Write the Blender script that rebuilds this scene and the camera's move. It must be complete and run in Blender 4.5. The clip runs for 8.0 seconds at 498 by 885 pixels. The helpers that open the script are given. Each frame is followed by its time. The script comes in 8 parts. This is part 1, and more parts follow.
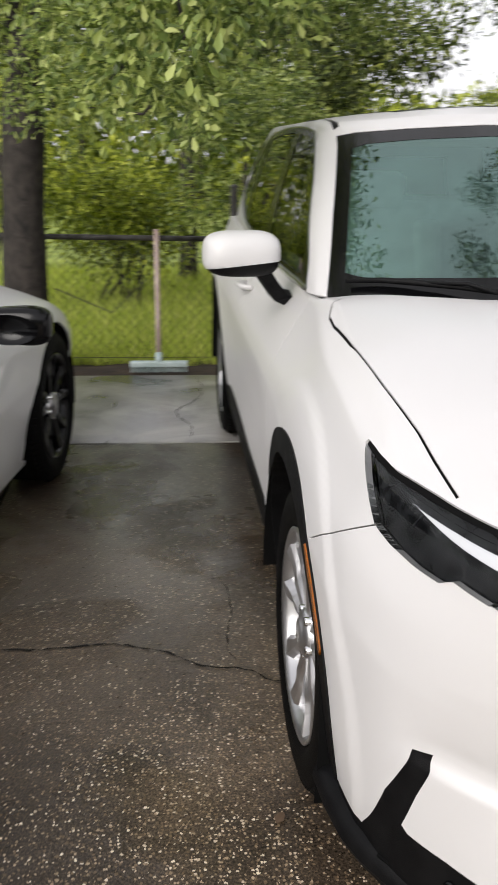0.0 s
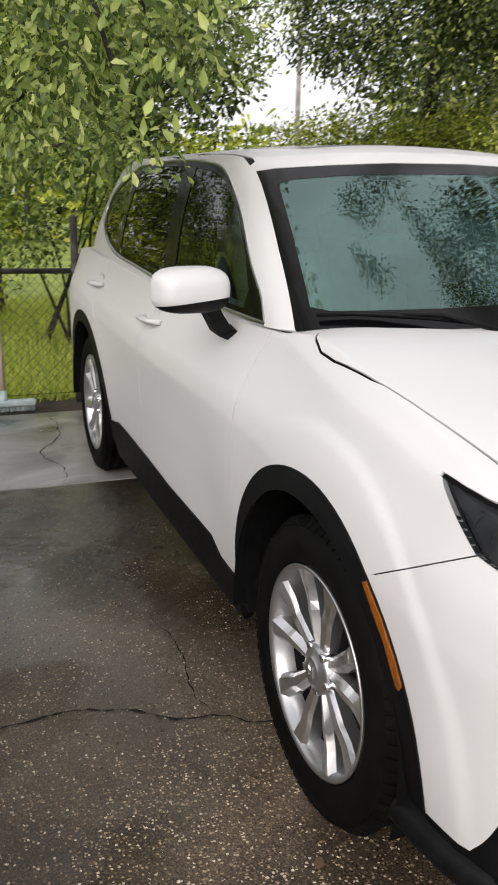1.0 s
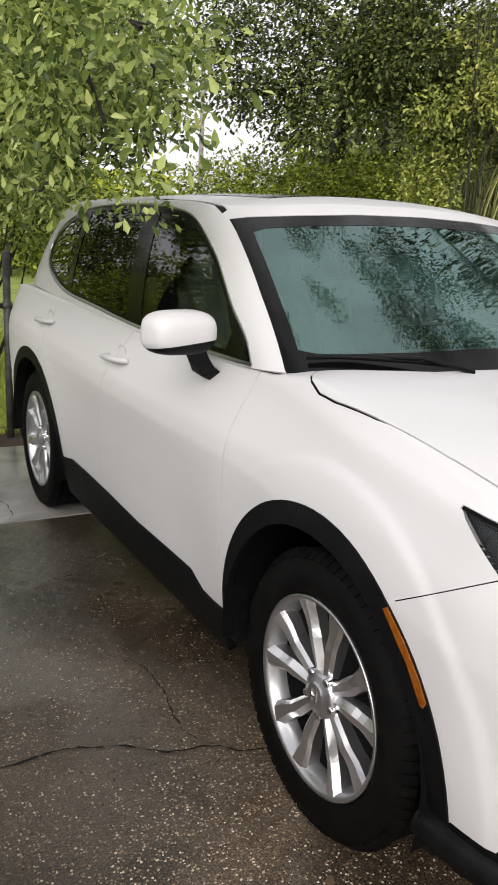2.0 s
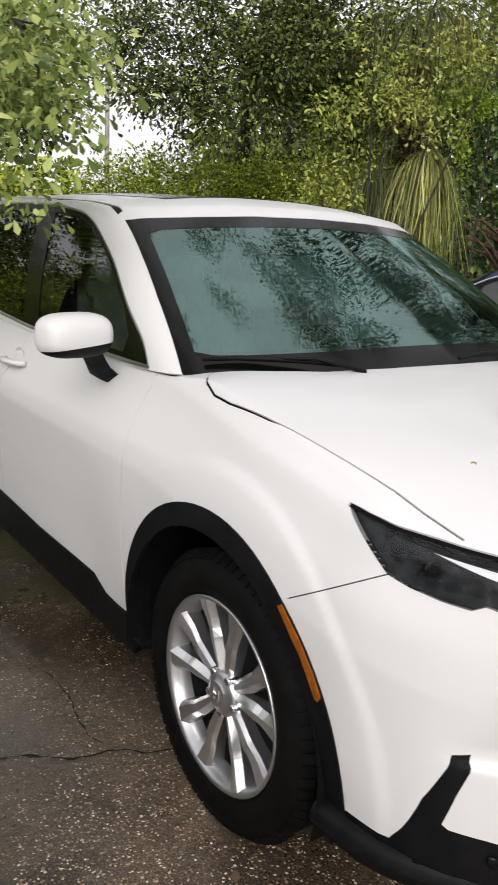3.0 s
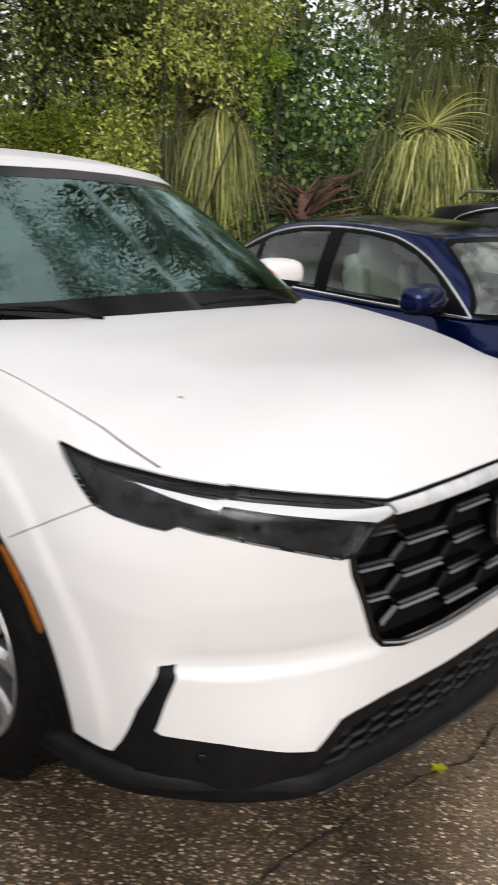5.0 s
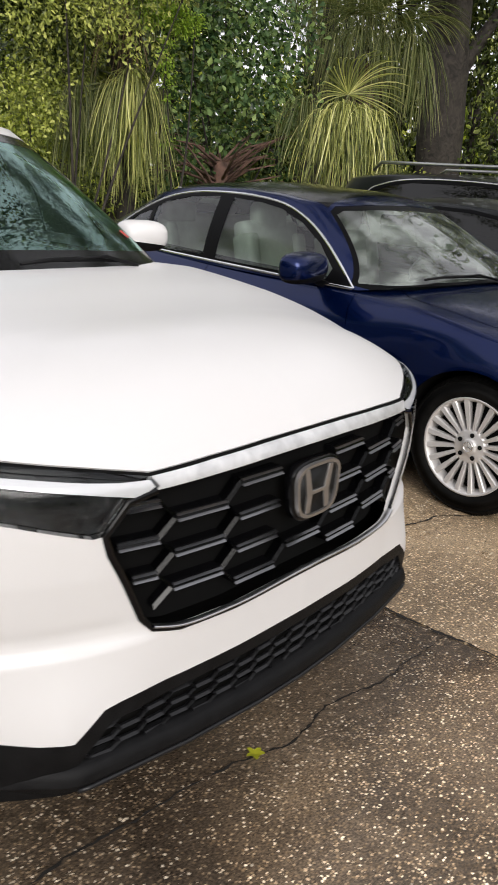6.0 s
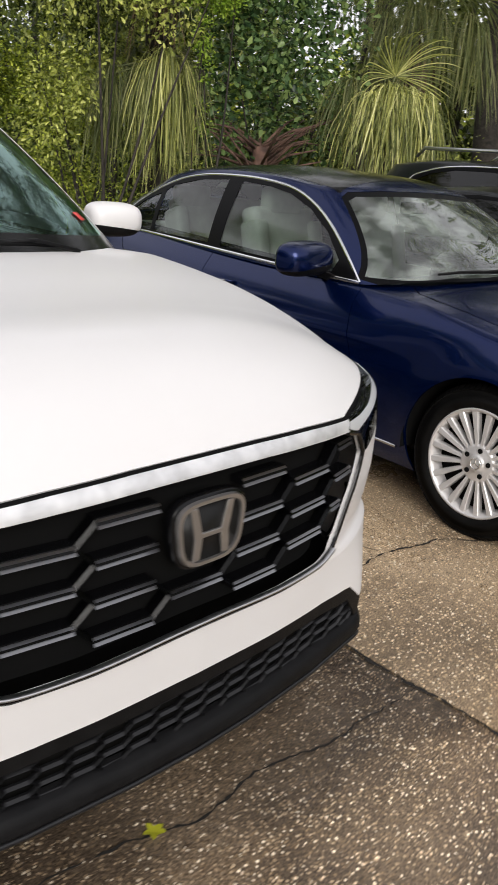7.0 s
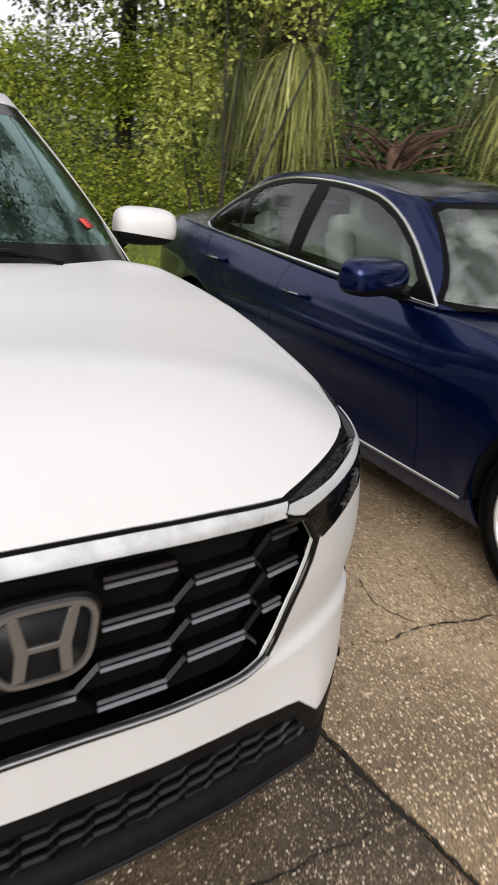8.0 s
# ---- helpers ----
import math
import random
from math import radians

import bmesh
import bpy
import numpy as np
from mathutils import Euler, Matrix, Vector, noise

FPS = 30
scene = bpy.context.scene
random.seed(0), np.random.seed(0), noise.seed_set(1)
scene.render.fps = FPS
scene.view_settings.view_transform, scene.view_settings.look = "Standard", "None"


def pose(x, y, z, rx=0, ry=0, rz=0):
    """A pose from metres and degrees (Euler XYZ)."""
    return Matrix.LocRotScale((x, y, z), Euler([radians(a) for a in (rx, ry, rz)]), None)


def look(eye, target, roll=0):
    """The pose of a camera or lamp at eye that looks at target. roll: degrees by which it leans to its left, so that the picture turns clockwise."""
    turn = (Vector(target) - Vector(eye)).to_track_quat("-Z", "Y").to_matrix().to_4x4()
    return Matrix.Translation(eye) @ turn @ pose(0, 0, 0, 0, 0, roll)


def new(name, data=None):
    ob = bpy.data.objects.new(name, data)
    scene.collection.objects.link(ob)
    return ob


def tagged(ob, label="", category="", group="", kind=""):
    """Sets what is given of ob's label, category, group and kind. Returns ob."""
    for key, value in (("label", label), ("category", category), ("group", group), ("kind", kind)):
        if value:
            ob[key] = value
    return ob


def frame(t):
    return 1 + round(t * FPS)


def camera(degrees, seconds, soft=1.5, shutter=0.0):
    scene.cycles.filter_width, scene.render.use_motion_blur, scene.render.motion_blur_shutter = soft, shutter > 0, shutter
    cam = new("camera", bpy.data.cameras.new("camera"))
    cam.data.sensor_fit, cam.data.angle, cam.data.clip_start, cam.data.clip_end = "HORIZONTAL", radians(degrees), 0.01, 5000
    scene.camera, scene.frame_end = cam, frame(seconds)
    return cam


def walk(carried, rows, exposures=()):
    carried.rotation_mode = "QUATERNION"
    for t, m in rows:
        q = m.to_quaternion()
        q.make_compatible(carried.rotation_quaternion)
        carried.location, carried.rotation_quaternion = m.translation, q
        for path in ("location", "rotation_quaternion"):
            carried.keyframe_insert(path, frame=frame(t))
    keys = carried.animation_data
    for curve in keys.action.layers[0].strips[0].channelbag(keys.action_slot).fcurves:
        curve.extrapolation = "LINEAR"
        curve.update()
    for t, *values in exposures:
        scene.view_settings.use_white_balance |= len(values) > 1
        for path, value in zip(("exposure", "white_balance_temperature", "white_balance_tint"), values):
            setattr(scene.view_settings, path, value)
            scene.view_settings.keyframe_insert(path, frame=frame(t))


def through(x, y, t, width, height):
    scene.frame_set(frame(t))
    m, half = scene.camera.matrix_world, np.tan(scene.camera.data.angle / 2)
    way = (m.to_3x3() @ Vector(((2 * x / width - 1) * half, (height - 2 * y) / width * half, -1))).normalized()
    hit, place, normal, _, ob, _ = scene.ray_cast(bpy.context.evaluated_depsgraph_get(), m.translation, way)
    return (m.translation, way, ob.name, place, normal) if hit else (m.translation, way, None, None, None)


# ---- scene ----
cam = camera(34.2, 8.0, shutter=0.5)
PATH = [
    (0, (-1.211, -1.656, 1.414), (-1.013, 0.225, 0.764), 1.1),
    (0.5, (-1.47, -1.628, 1.428), (-0.925, 0.19, 0.797), 1.6),
    (0.8, (-1.583, -1.564, 1.425), (-0.95, 0.234, 0.821), 1.1),
    (1, (-1.673, -1.495, 1.425), (-0.969, 0.285, 0.844), 1.4),
    (2.3, (-1.956, -1.47, 1.473), (-0.984, 0.208, 0.984), 2.4),
    (2.5, (-1.946, -1.481, 1.481), (-0.949, 0.182, 0.991), 2.1),
    (3, (-1.907, -1.504, 1.473), (-0.792, 0.082, 0.979), 2.9),
    (3.1, (-1.896, -1.514, 1.477), (-0.777, 0.068, 0.981), 2.6),
    (3.5, (-1.886, -1.53, 1.462), (-0.691, -0.005, 0.966), 2.8),
    (4, (-1.881, -1.561, 1.457), (-0.606, -0.11, 0.939), 2.8),
    (4.5, (-1.876, -1.62, 1.445), (-0.521, -0.247, 0.916), 3.1),
    (5, (-1.767, -1.734, 1.456), (-0.356, -0.433, 0.893), 3.2),
    (5.2, (-1.707, -1.797, 1.453), (-0.263, -0.534, 0.886), 3.6),
    (6.3, (-1.319, -1.919, 1.426), (0.169, -0.737, 0.801), 4.7),
    (6.5, (-1.236, -1.91, 1.432), (0.218, -0.691, 0.8), 4.5),
    (7, (-0.948, -1.931, 1.42), (0.44, -0.645, 0.771), 5.3),
    (7.5, (-0.664, -1.977, 1.456), (0.612, -0.584, 0.799), 6.4),
    (8, (-0.369, -1.908, 1.475), (0.749, -0.398, 0.79), 6.6),
]
walk(cam, [(t, look(eye, target, roll)) for t, eye, target, roll in PATH])

from mathutils.bvhtree import BVHTree
from mathutils.geometry import tessellate_polygon
from mathutils.interpolate import poly_3d_calc

# ---- light ----
SUN_EL, SUN_AZ = 25.0, 218.0
world = bpy.data.worlds.new("sky")
scene.world = world
world.use_nodes = True
wn = world.node_tree.nodes
wl = world.node_tree.links
sky = wn.new("ShaderNodeTexSky")
sky.sky_type = "NISHITA"
sky.sun_disc = False
sky.sun_elevation = radians(SUN_EL)
sky.sun_rotation = radians(SUN_AZ)
sky.dust_density = 4.0
sky.air_density = 1.2
overcast = wn.new("ShaderNodeHueSaturation")
overcast.inputs["Saturation"].default_value = 0.20
overcast.inputs["Value"].default_value = 1.2
wl.new(sky.outputs[0], overcast.inputs["Color"])
# an even layer of bright cloud over the sky
cloud_layer = wn.new("ShaderNodeMixRGB")
cloud_layer.inputs[0].default_value = 0.7
cloud_layer.inputs[2].default_value = (5.40, 5.30, 5.54, 1)
wl.new(overcast.outputs[0], cloud_layer.inputs[1])
wl.new(cloud_layer.outputs[0], wn["Background"].inputs[0])
wn["Background"].inputs[1].default_value = 0.15

sun = new("sun", bpy.data.lights.new("sun", "SUN"))
sun.data.energy = 1.25
sun.data.angle = radians(40)
sun.data.color = (1.0, 0.95, 0.90)
sun.rotation_euler = Euler((radians(90 - SUN_EL), 0, radians(180 - SUN_AZ)))
scene.view_settings.exposure = 0.58


# ---- materials ----
def mat(name, color, rough=0.5, metal=0.0, coat=0.0, spec=0.5):
    m = bpy.data.materials.new(name)
    m.use_nodes = True
    b = m.node_tree.nodes["Principled BSDF"]
    b.inputs["Base Color"].default_value = (*color, 1)
    b.inputs["Roughness"].default_value = rough
    b.inputs["Metallic"].default_value = metal
    b.inputs["Coat Weight"].default_value = coat
    b.inputs["Coat Roughness"].default_value = 0.03
    b.inputs["Specular IOR Level"].default_value = spec
    return m


def nodes(m):
    t = m.node_tree
    return t.nodes, t.links, t.nodes["Principled BSDF"]


def vary(m, c1, c2, scale=8.0, detail=4.0, bump=0.0, bump_scale=60.0, rough=None, distort=0.0):
    """Noise between two colours, a fine bump and a roughness that follows the noise."""
    n, l, b = nodes(m)
    co = n.new("ShaderNodeTexCoord")
    t = n.new("ShaderNodeTexNoise")
    t.inputs["Scale"].default_value = scale
    t.inputs["Detail"].default_value = detail
    t.inputs["Distortion"].default_value = distort
    l.new(co.outputs["Object"], t.inputs["Vector"])
    r = n.new("ShaderNodeValToRGB")
    r.color_ramp.elements[0].position, r.color_ramp.elements[1].position = 0.3, 0.7
    r.color_ramp.elements[0].color = (*c1, 1)
    r.color_ramp.elements[1].color = (*c2, 1)
    l.new(t.outputs["Fac"], r.inputs[0])
    l.new(r.outputs[0], b.inputs["Base Color"])
    if rough:
        q = n.new("ShaderNodeMapRange")
        q.inputs["To Min"].default_value, q.inputs["To Max"].default_value = rough
        l.new(t.outputs["Fac"], q.inputs["Value"])
        l.new(q.outputs[0], b.inputs["Roughness"])
    if bump:
        t2 = n.new("ShaderNodeTexNoise")
        t2.inputs["Scale"].default_value = bump_scale
        t2.inputs["Detail"].default_value = 5
        l.new(co.outputs["Object"], t2.inputs["Vector"])
        k = n.new("ShaderNodeBump")
        k.inputs["Strength"].default_value = bump
        k.inputs["Distance"].default_value = 0.01
        l.new(t2.outputs["Fac"], k.inputs["Height"])
        l.new(k.outputs[0], b.inputs["Normal"])
    return m


def pane(name, tint, gloss=1.0, haze=0.0, ior=1.5, tone=(1, 1, 1), veil_tone=(0.25, 0.52, 0.48), across=(1.0, 0.10), grain=3.2):
    """A thin sheet of glass: tinted and clear, with a mirror on it that grows towards grazing views."""
    m = bpy.data.materials.new(name)
    m.use_nodes = True
    n, l = m.node_tree.nodes, m.node_tree.links
    n.remove(n["Principled BSDF"])
    clear = n.new("ShaderNodeBsdfTransparent")
    clear.inputs[0].default_value = (*tint, 1)
    shine = n.new("ShaderNodeBsdfGlossy")
    shine.inputs["Roughness"].default_value = 0.01
    shine.inputs["Color"].default_value = (gloss * tone[0], gloss * tone[1], gloss * tone[2], 1)
    fres = n.new("ShaderNodeFresnel")
    fres.inputs["IOR"].default_value = ior
    mix = n.new("ShaderNodeMixShader")
    l.new(fres.outputs[0], mix.inputs[0])
    under = clear.outputs[0]
    if haze:
        # pale film: misting, and sky reflections put into its colour
        film = n.new("ShaderNodeBsdfDiffuse")
        film.inputs[0].default_value = (*veil_tone, 1)
        tex = n.new("ShaderNodeTexNoise")
        tex.inputs["Scale"].default_value = grain
        tex.inputs["Detail"].default_value = 6
        tex.inputs["Roughness"].default_value = 0.6
        co = n.new("ShaderNodeTexCoord")
        l.new(co.outputs["Object"], tex.inputs["Vector"])
        q = n.new("ShaderNodeMapRange")
        q.inputs["From Min"].default_value, q.inputs["From Max"].default_value = 0.45, 0.62
        q.inputs["To Min"].default_value, q.inputs["To Max"].default_value = haze * 0.15, haze
        l.new(tex.outputs["Fac"], q.inputs["Value"])
        mix0 = n.new("ShaderNodeMixShader")
        sp = n.new("ShaderNodeSeparateXYZ")
        l.new(co.outputs["Object"], sp.inputs[0])
        # film grows towards the side where the glass would mirror open sky
        fade = n.new("ShaderNodeMapRange")
        fade.interpolation_type = "SMOOTHSTEP"
        fade.inputs["From Min"].default_value, fade.inputs["From Max"].default_value = -0.25, 0.40
        fade.inputs["To Min"].default_value, fade.inputs["To Max"].default_value = across
        l.new(sp.outputs[0], fade.inputs["Value"])
        both_f = n.new("ShaderNodeMath")
        both_f.operation = "MULTIPLY"
        l.new(q.outputs[0], both_f.inputs[0])
        l.new(fade.outputs[0], both_f.inputs[1])
        l.new(both_f.outputs[0], mix0.inputs[0])
        l.new(clear.outputs[0], mix0.inputs[1])
        l.new(film.outputs[0], mix0.inputs[2])
        under = mix0.outputs[0]
    l.new(under, mix.inputs[1])
    l.new(shine.outputs[0], mix.inputs[2])
    l.new(mix.outputs[0], n["Material Output"].inputs["Surface"])
    return m


WHITE = mat("white_pearl_paint", (0.640, 0.628, 0.628), 0.42, coat=0.28, spec=0.3)
WHITE.node_tree.nodes["Principled BSDF"].inputs["Coat Roughness"].default_value = 0.10
# brighter than the other white, to lift the coupe out of its shade
LIFTWHITE = mat("lifted_white_paint", (0.80, 0.80, 0.80), 0.35, coat=0.6, spec=0.4)
BLUE = mat("deep_blue_metallic_paint", (0.0007, 0.0080, 0.057), 0.24, metal=0.72, coat=0.42, spec=0.3)
DARKPAINT = mat("black_paint", (0.006, 0.007, 0.009), 0.3, coat=0.7, spec=0.2)
PLASTIC = vary(mat("black_textured_plastic", (0.003, 0.003, 0.0035), 0.5, spec=0.16), (0.0025, 0.0025, 0.003), (0.006, 0.006, 0.0065), 30, bump=0.15, bump_scale=500, rough=(0.45, 0.65))
TRIMBLACK = mat("satin_black_trim", (0.003, 0.003, 0.0035), 0.35, spec=0.08)
GLOSSBLACK = mat("gloss_black_plastic", (0.003, 0.003, 0.0035), 0.15, spec=0.25)
RUBBER = vary(mat("tyre_rubber", (0.003, 0.003, 0.003), 0.6, spec=0.10), (0.002, 0.002, 0.002), (0.006, 0.0057, 0.0055), 22, bump=0.2, bump_scale=300, rough=(0.55, 0.8))
CHROME = mat("chrome", (0.75, 0.75, 0.76), 0.12, metal=1.0)
SATIN = mat("satin_silver_trim", (0.55, 0.55, 0.56), 0.28, metal=1.0)
ALLOY = mat("silver_alloy", (0.50, 0.50, 0.51), 0.32, metal=0.9)
ALLOYDARK = mat("machined_grey_alloy", (0.16, 0.16, 0.165), 0.4, metal=0.8)
AMBER = vary(mat("amber_reflector", (0.26, 0.075, 0.006), 0.2), (0.20, 0.055, 0.004), (0.32, 0.095, 0.008), 60)
GLASS_WS = pane("green_tinted_windshield", (0.58, 0.86, 0.80), haze=0.08, ior=2.3, tone=(0.70, 1.0, 0.93))
GLASS_SIDE = pane("tinted_side_glass", (0.40, 0.50, 0.46), ior=1.5)
GLASS_DARK = pane("privacy_glass", (0.03, 0.035, 0.035), ior=1.5)
GLASS_CLEAR = pane("clear_lens", (0.85, 0.87, 0.88), gloss=0.6, ior=1.38)
INSIDE = mat("black_lining", (0.004, 0.004, 0.004), 0.9, spec=0.1)
DASH = vary(mat("charcoal_dashboard", (0.02, 0.02, 0.021), 0.7), (0.018, 0.018, 0.019), (0.03, 0.03, 0.031), 40, bump=0.1, bump_scale=400)
SEAT = vary(mat("light_grey_leather", (0.66, 0.63, 0.58), 0.5), (0.60, 0.575, 0.53), (0.72, 0.69, 0.64), 14, bump=0.1, bump_scale=150)


# ---- building helpers ----
def mesh_of(bm, name, material, smooth=True):
    me = bpy.data.meshes.new(name)
    bm.to_mesh(me)
    bm.free()
    if material:
        me.materials.append(material)
    if smooth and len(me.polygons):
        me.polygons.foreach_set("use_smooth", [True] * len(me.polygons))
    return me


def part(name, bm, material, parent=None, label="", smooth=True, at=None):
    ob = new(name, mesh_of(bm, name, material, smooth))
    if parent is not None:
        ob.parent = parent
    if at is not None:
        ob.matrix_basis = at
    if label:
        ob["label"] = label
    return ob


def thing(name, label, category, at=None, group="", kind=""):
    ob = new(name)
    ob.empty_display_size = 0.1
    if at is not None:
        ob.matrix_basis = at
    return tagged(ob, label, category, group, kind)


def flat(me_ob, angle=35):
    me_ob.data.set_sharp_from_angle(angle=radians(angle))
    return me_ob


def table(x, xs, ys):
    """A smooth curve through the given points, level past both ends."""
    if x <= xs[0]:
        return ys[0]
    if x >= xs[-1]:
        return ys[-1]
    i = 0
    while x > xs[i + 1]:
        i += 1

    def slope(k):
        if k == 0 or k == len(xs) - 1:
            a, b = (0, 1) if k == 0 else (k - 1, k)
            return (ys[b] - ys[a]) / (xs[b] - xs[a])
        l, r = (ys[k] - ys[k - 1]) / (xs[k] - xs[k - 1]), (ys[k + 1] - ys[k]) / (xs[k + 1] - xs[k])
        return 0.0 if l * r <= 0 else 2 * l * r / (l + r)

    h = xs[i + 1] - xs[i]
    t = (x - xs[i]) / h
    m0, m1 = slope(i) * h, slope(i + 1) * h
    return (2 * t**3 - 3 * t**2 + 1) * ys[i] + (t**3 - 2 * t**2 + t) * m0 + (-2 * t**3 + 3 * t**2) * ys[i + 1] + (t**3 - t**2) * m1


def smooth(x, a, b):
    t = min(1.0, max(0.0, (x - a) / (b - a)))
    return t * t * (3 - 2 * t)


def spline(pts, n):
    """n points evenly spaced along a Catmull-Rom curve through pts (of any dimension)."""
    p = np.array(pts, float)
    p = np.vstack([2 * p[0] - p[1], p, 2 * p[-1] - p[-2]])
    out = []
    for i in range(1, len(p) - 2):
        a, b, c, d = p[i - 1], p[i], p[i + 1], p[i + 2]
        ab, bc, cd = (max(1e-6, np.linalg.norm(v)) ** 0.5 for v in (b - a, c - b, d - c))
        m1 = bc * ((b - a) / ab - (c - a) / (ab + bc)) + (c - b)
        m2 = bc * ((d - c) / cd - (d - b) / (bc + cd)) + (c - b)
        for k in range(24):
            t = k / 24
            out.append((2 * t**3 - 3 * t**2 + 1) * b + (t**3 - 2 * t**2 + t) * m1 + (-2 * t**3 + 3 * t**2) * c + (t**3 - t**2) * m2)
    out.append(p[-2])
    out = np.array(out)
    s = np.concatenate([[0], np.cumsum(np.linalg.norm(np.diff(out, axis=0), axis=1))])
    u = np.linspace(0, s[-1], n)
    return np.stack([np.interp(u, s, out[:, k]) for k in range(out.shape[1])], 1)


def box_bm(x0, x1, y0, y1, z0, z1, bevel=0.0, seg=2):
    bm = bmesh.new()
    bmesh.ops.create_cube(bm, size=1, matrix=Matrix.LocRotScale(((x0 + x1) / 2, (y0 + y1) / 2, (z0 + z1) / 2), None, (abs(x1 - x0), abs(y1 - y0), abs(z1 - z0))))
    if bevel:
        bmesh.ops.bevel(bm, geom=bm.edges[:], offset=bevel, segments=seg, affect="EDGES", profile=0.6)
    return bm


def join_bm(*bms):
    me = bpy.data.meshes.new("join")
    out = bmesh.new()
    for b in bms:
        b.to_mesh(me)
        out.from_mesh(me)
        b.free()
    bpy.data.meshes.remove(me)
    return out


def tube_bm(pts, radius, sides=8, cap=True, flatten=1.0):
    """A tube along a line of points; radius is a number or a list of them."""
    bm = bmesh.new()
    pts = [Vector(p) for p in pts]
    rr = radius if hasattr(radius, "__len__") else [radius] * len(pts)
    rings = []
    up = Vector((0.13, 0.21, 1)).normalized()
    for i, p in enumerate(pts):
        d = (pts[min(i + 1, len(pts) - 1)] - pts[max(i - 1, 0)]).normalized()
        a = d.cross(up if abs(d.dot(up)) < 0.95 else Vector((1, 0, 0))).normalized()
        b = a.cross(d)
        rings.append([bm.verts.new(p + rr[i] * (math.cos(2 * math.pi * k / sides) * a + flatten * math.sin(2 * math.pi * k / sides) * b)) for k in range(sides)])
    for r0, r1 in zip(rings, rings[1:]):
        for k in range(sides):
            bm.faces.new((r0[k], r0[(k + 1) % sides], r1[(k + 1) % sides], r1[k]))
    if cap:
        bm.faces.new(rings[0][::-1])
        bm.faces.new(rings[-1])
    bmesh.ops.recalc_face_normals(bm, faces=bm.faces[:])
    return bm


def lathe_bm(profile, n=64, axis="x"):
    """Turns a profile of (along, radius) round the axis."""
    bm = bmesh.new()
    rows = []
    for a, r in profile:
        ring = []
        for k in range(n):
            c, s = math.cos(2 * math.pi * k / n), math.sin(2 * math.pi * k / n)
            co = {"x": (a, r * c, r * s), "y": (r * c, a, r * s), "z": (r * c, r * s, a)}[axis]
            ring.append(bm.verts.new(co))
        rows.append(ring)
    for r0, r1 in zip(rows, rows[1:]):
        for k in range(n):
            bm.faces.new((r0[k], r0[(k + 1) % n], r1[(k + 1) % n], r1[k]))
    bmesh.ops.recalc_face_normals(bm, faces=bm.faces[:])
    return bm


def prism_bm(poly, depth, bevel=0.0):
    """A flat polygon in the xz plane, thick along y from 0 to depth."""
    bm = bmesh.new()
    vs = [bm.verts.new((x, 0, z)) for x, z in poly]
    f = bm.faces.new(vs)
    ext = bmesh.ops.extrude_face_region(bm, geom=[f])
    bmesh.ops.translate(bm, verts=[v for v in ext["geom"] if isinstance(v, bmesh.types.BMVert)], vec=(0, depth, 0))
    bmesh.ops.recalc_face_normals(bm, faces=bm.faces[:])
    if bevel:
        bmesh.ops.bevel(bm, geom=bm.edges[:], offset=bevel, segments=1, affect="EDGES")
    return bm


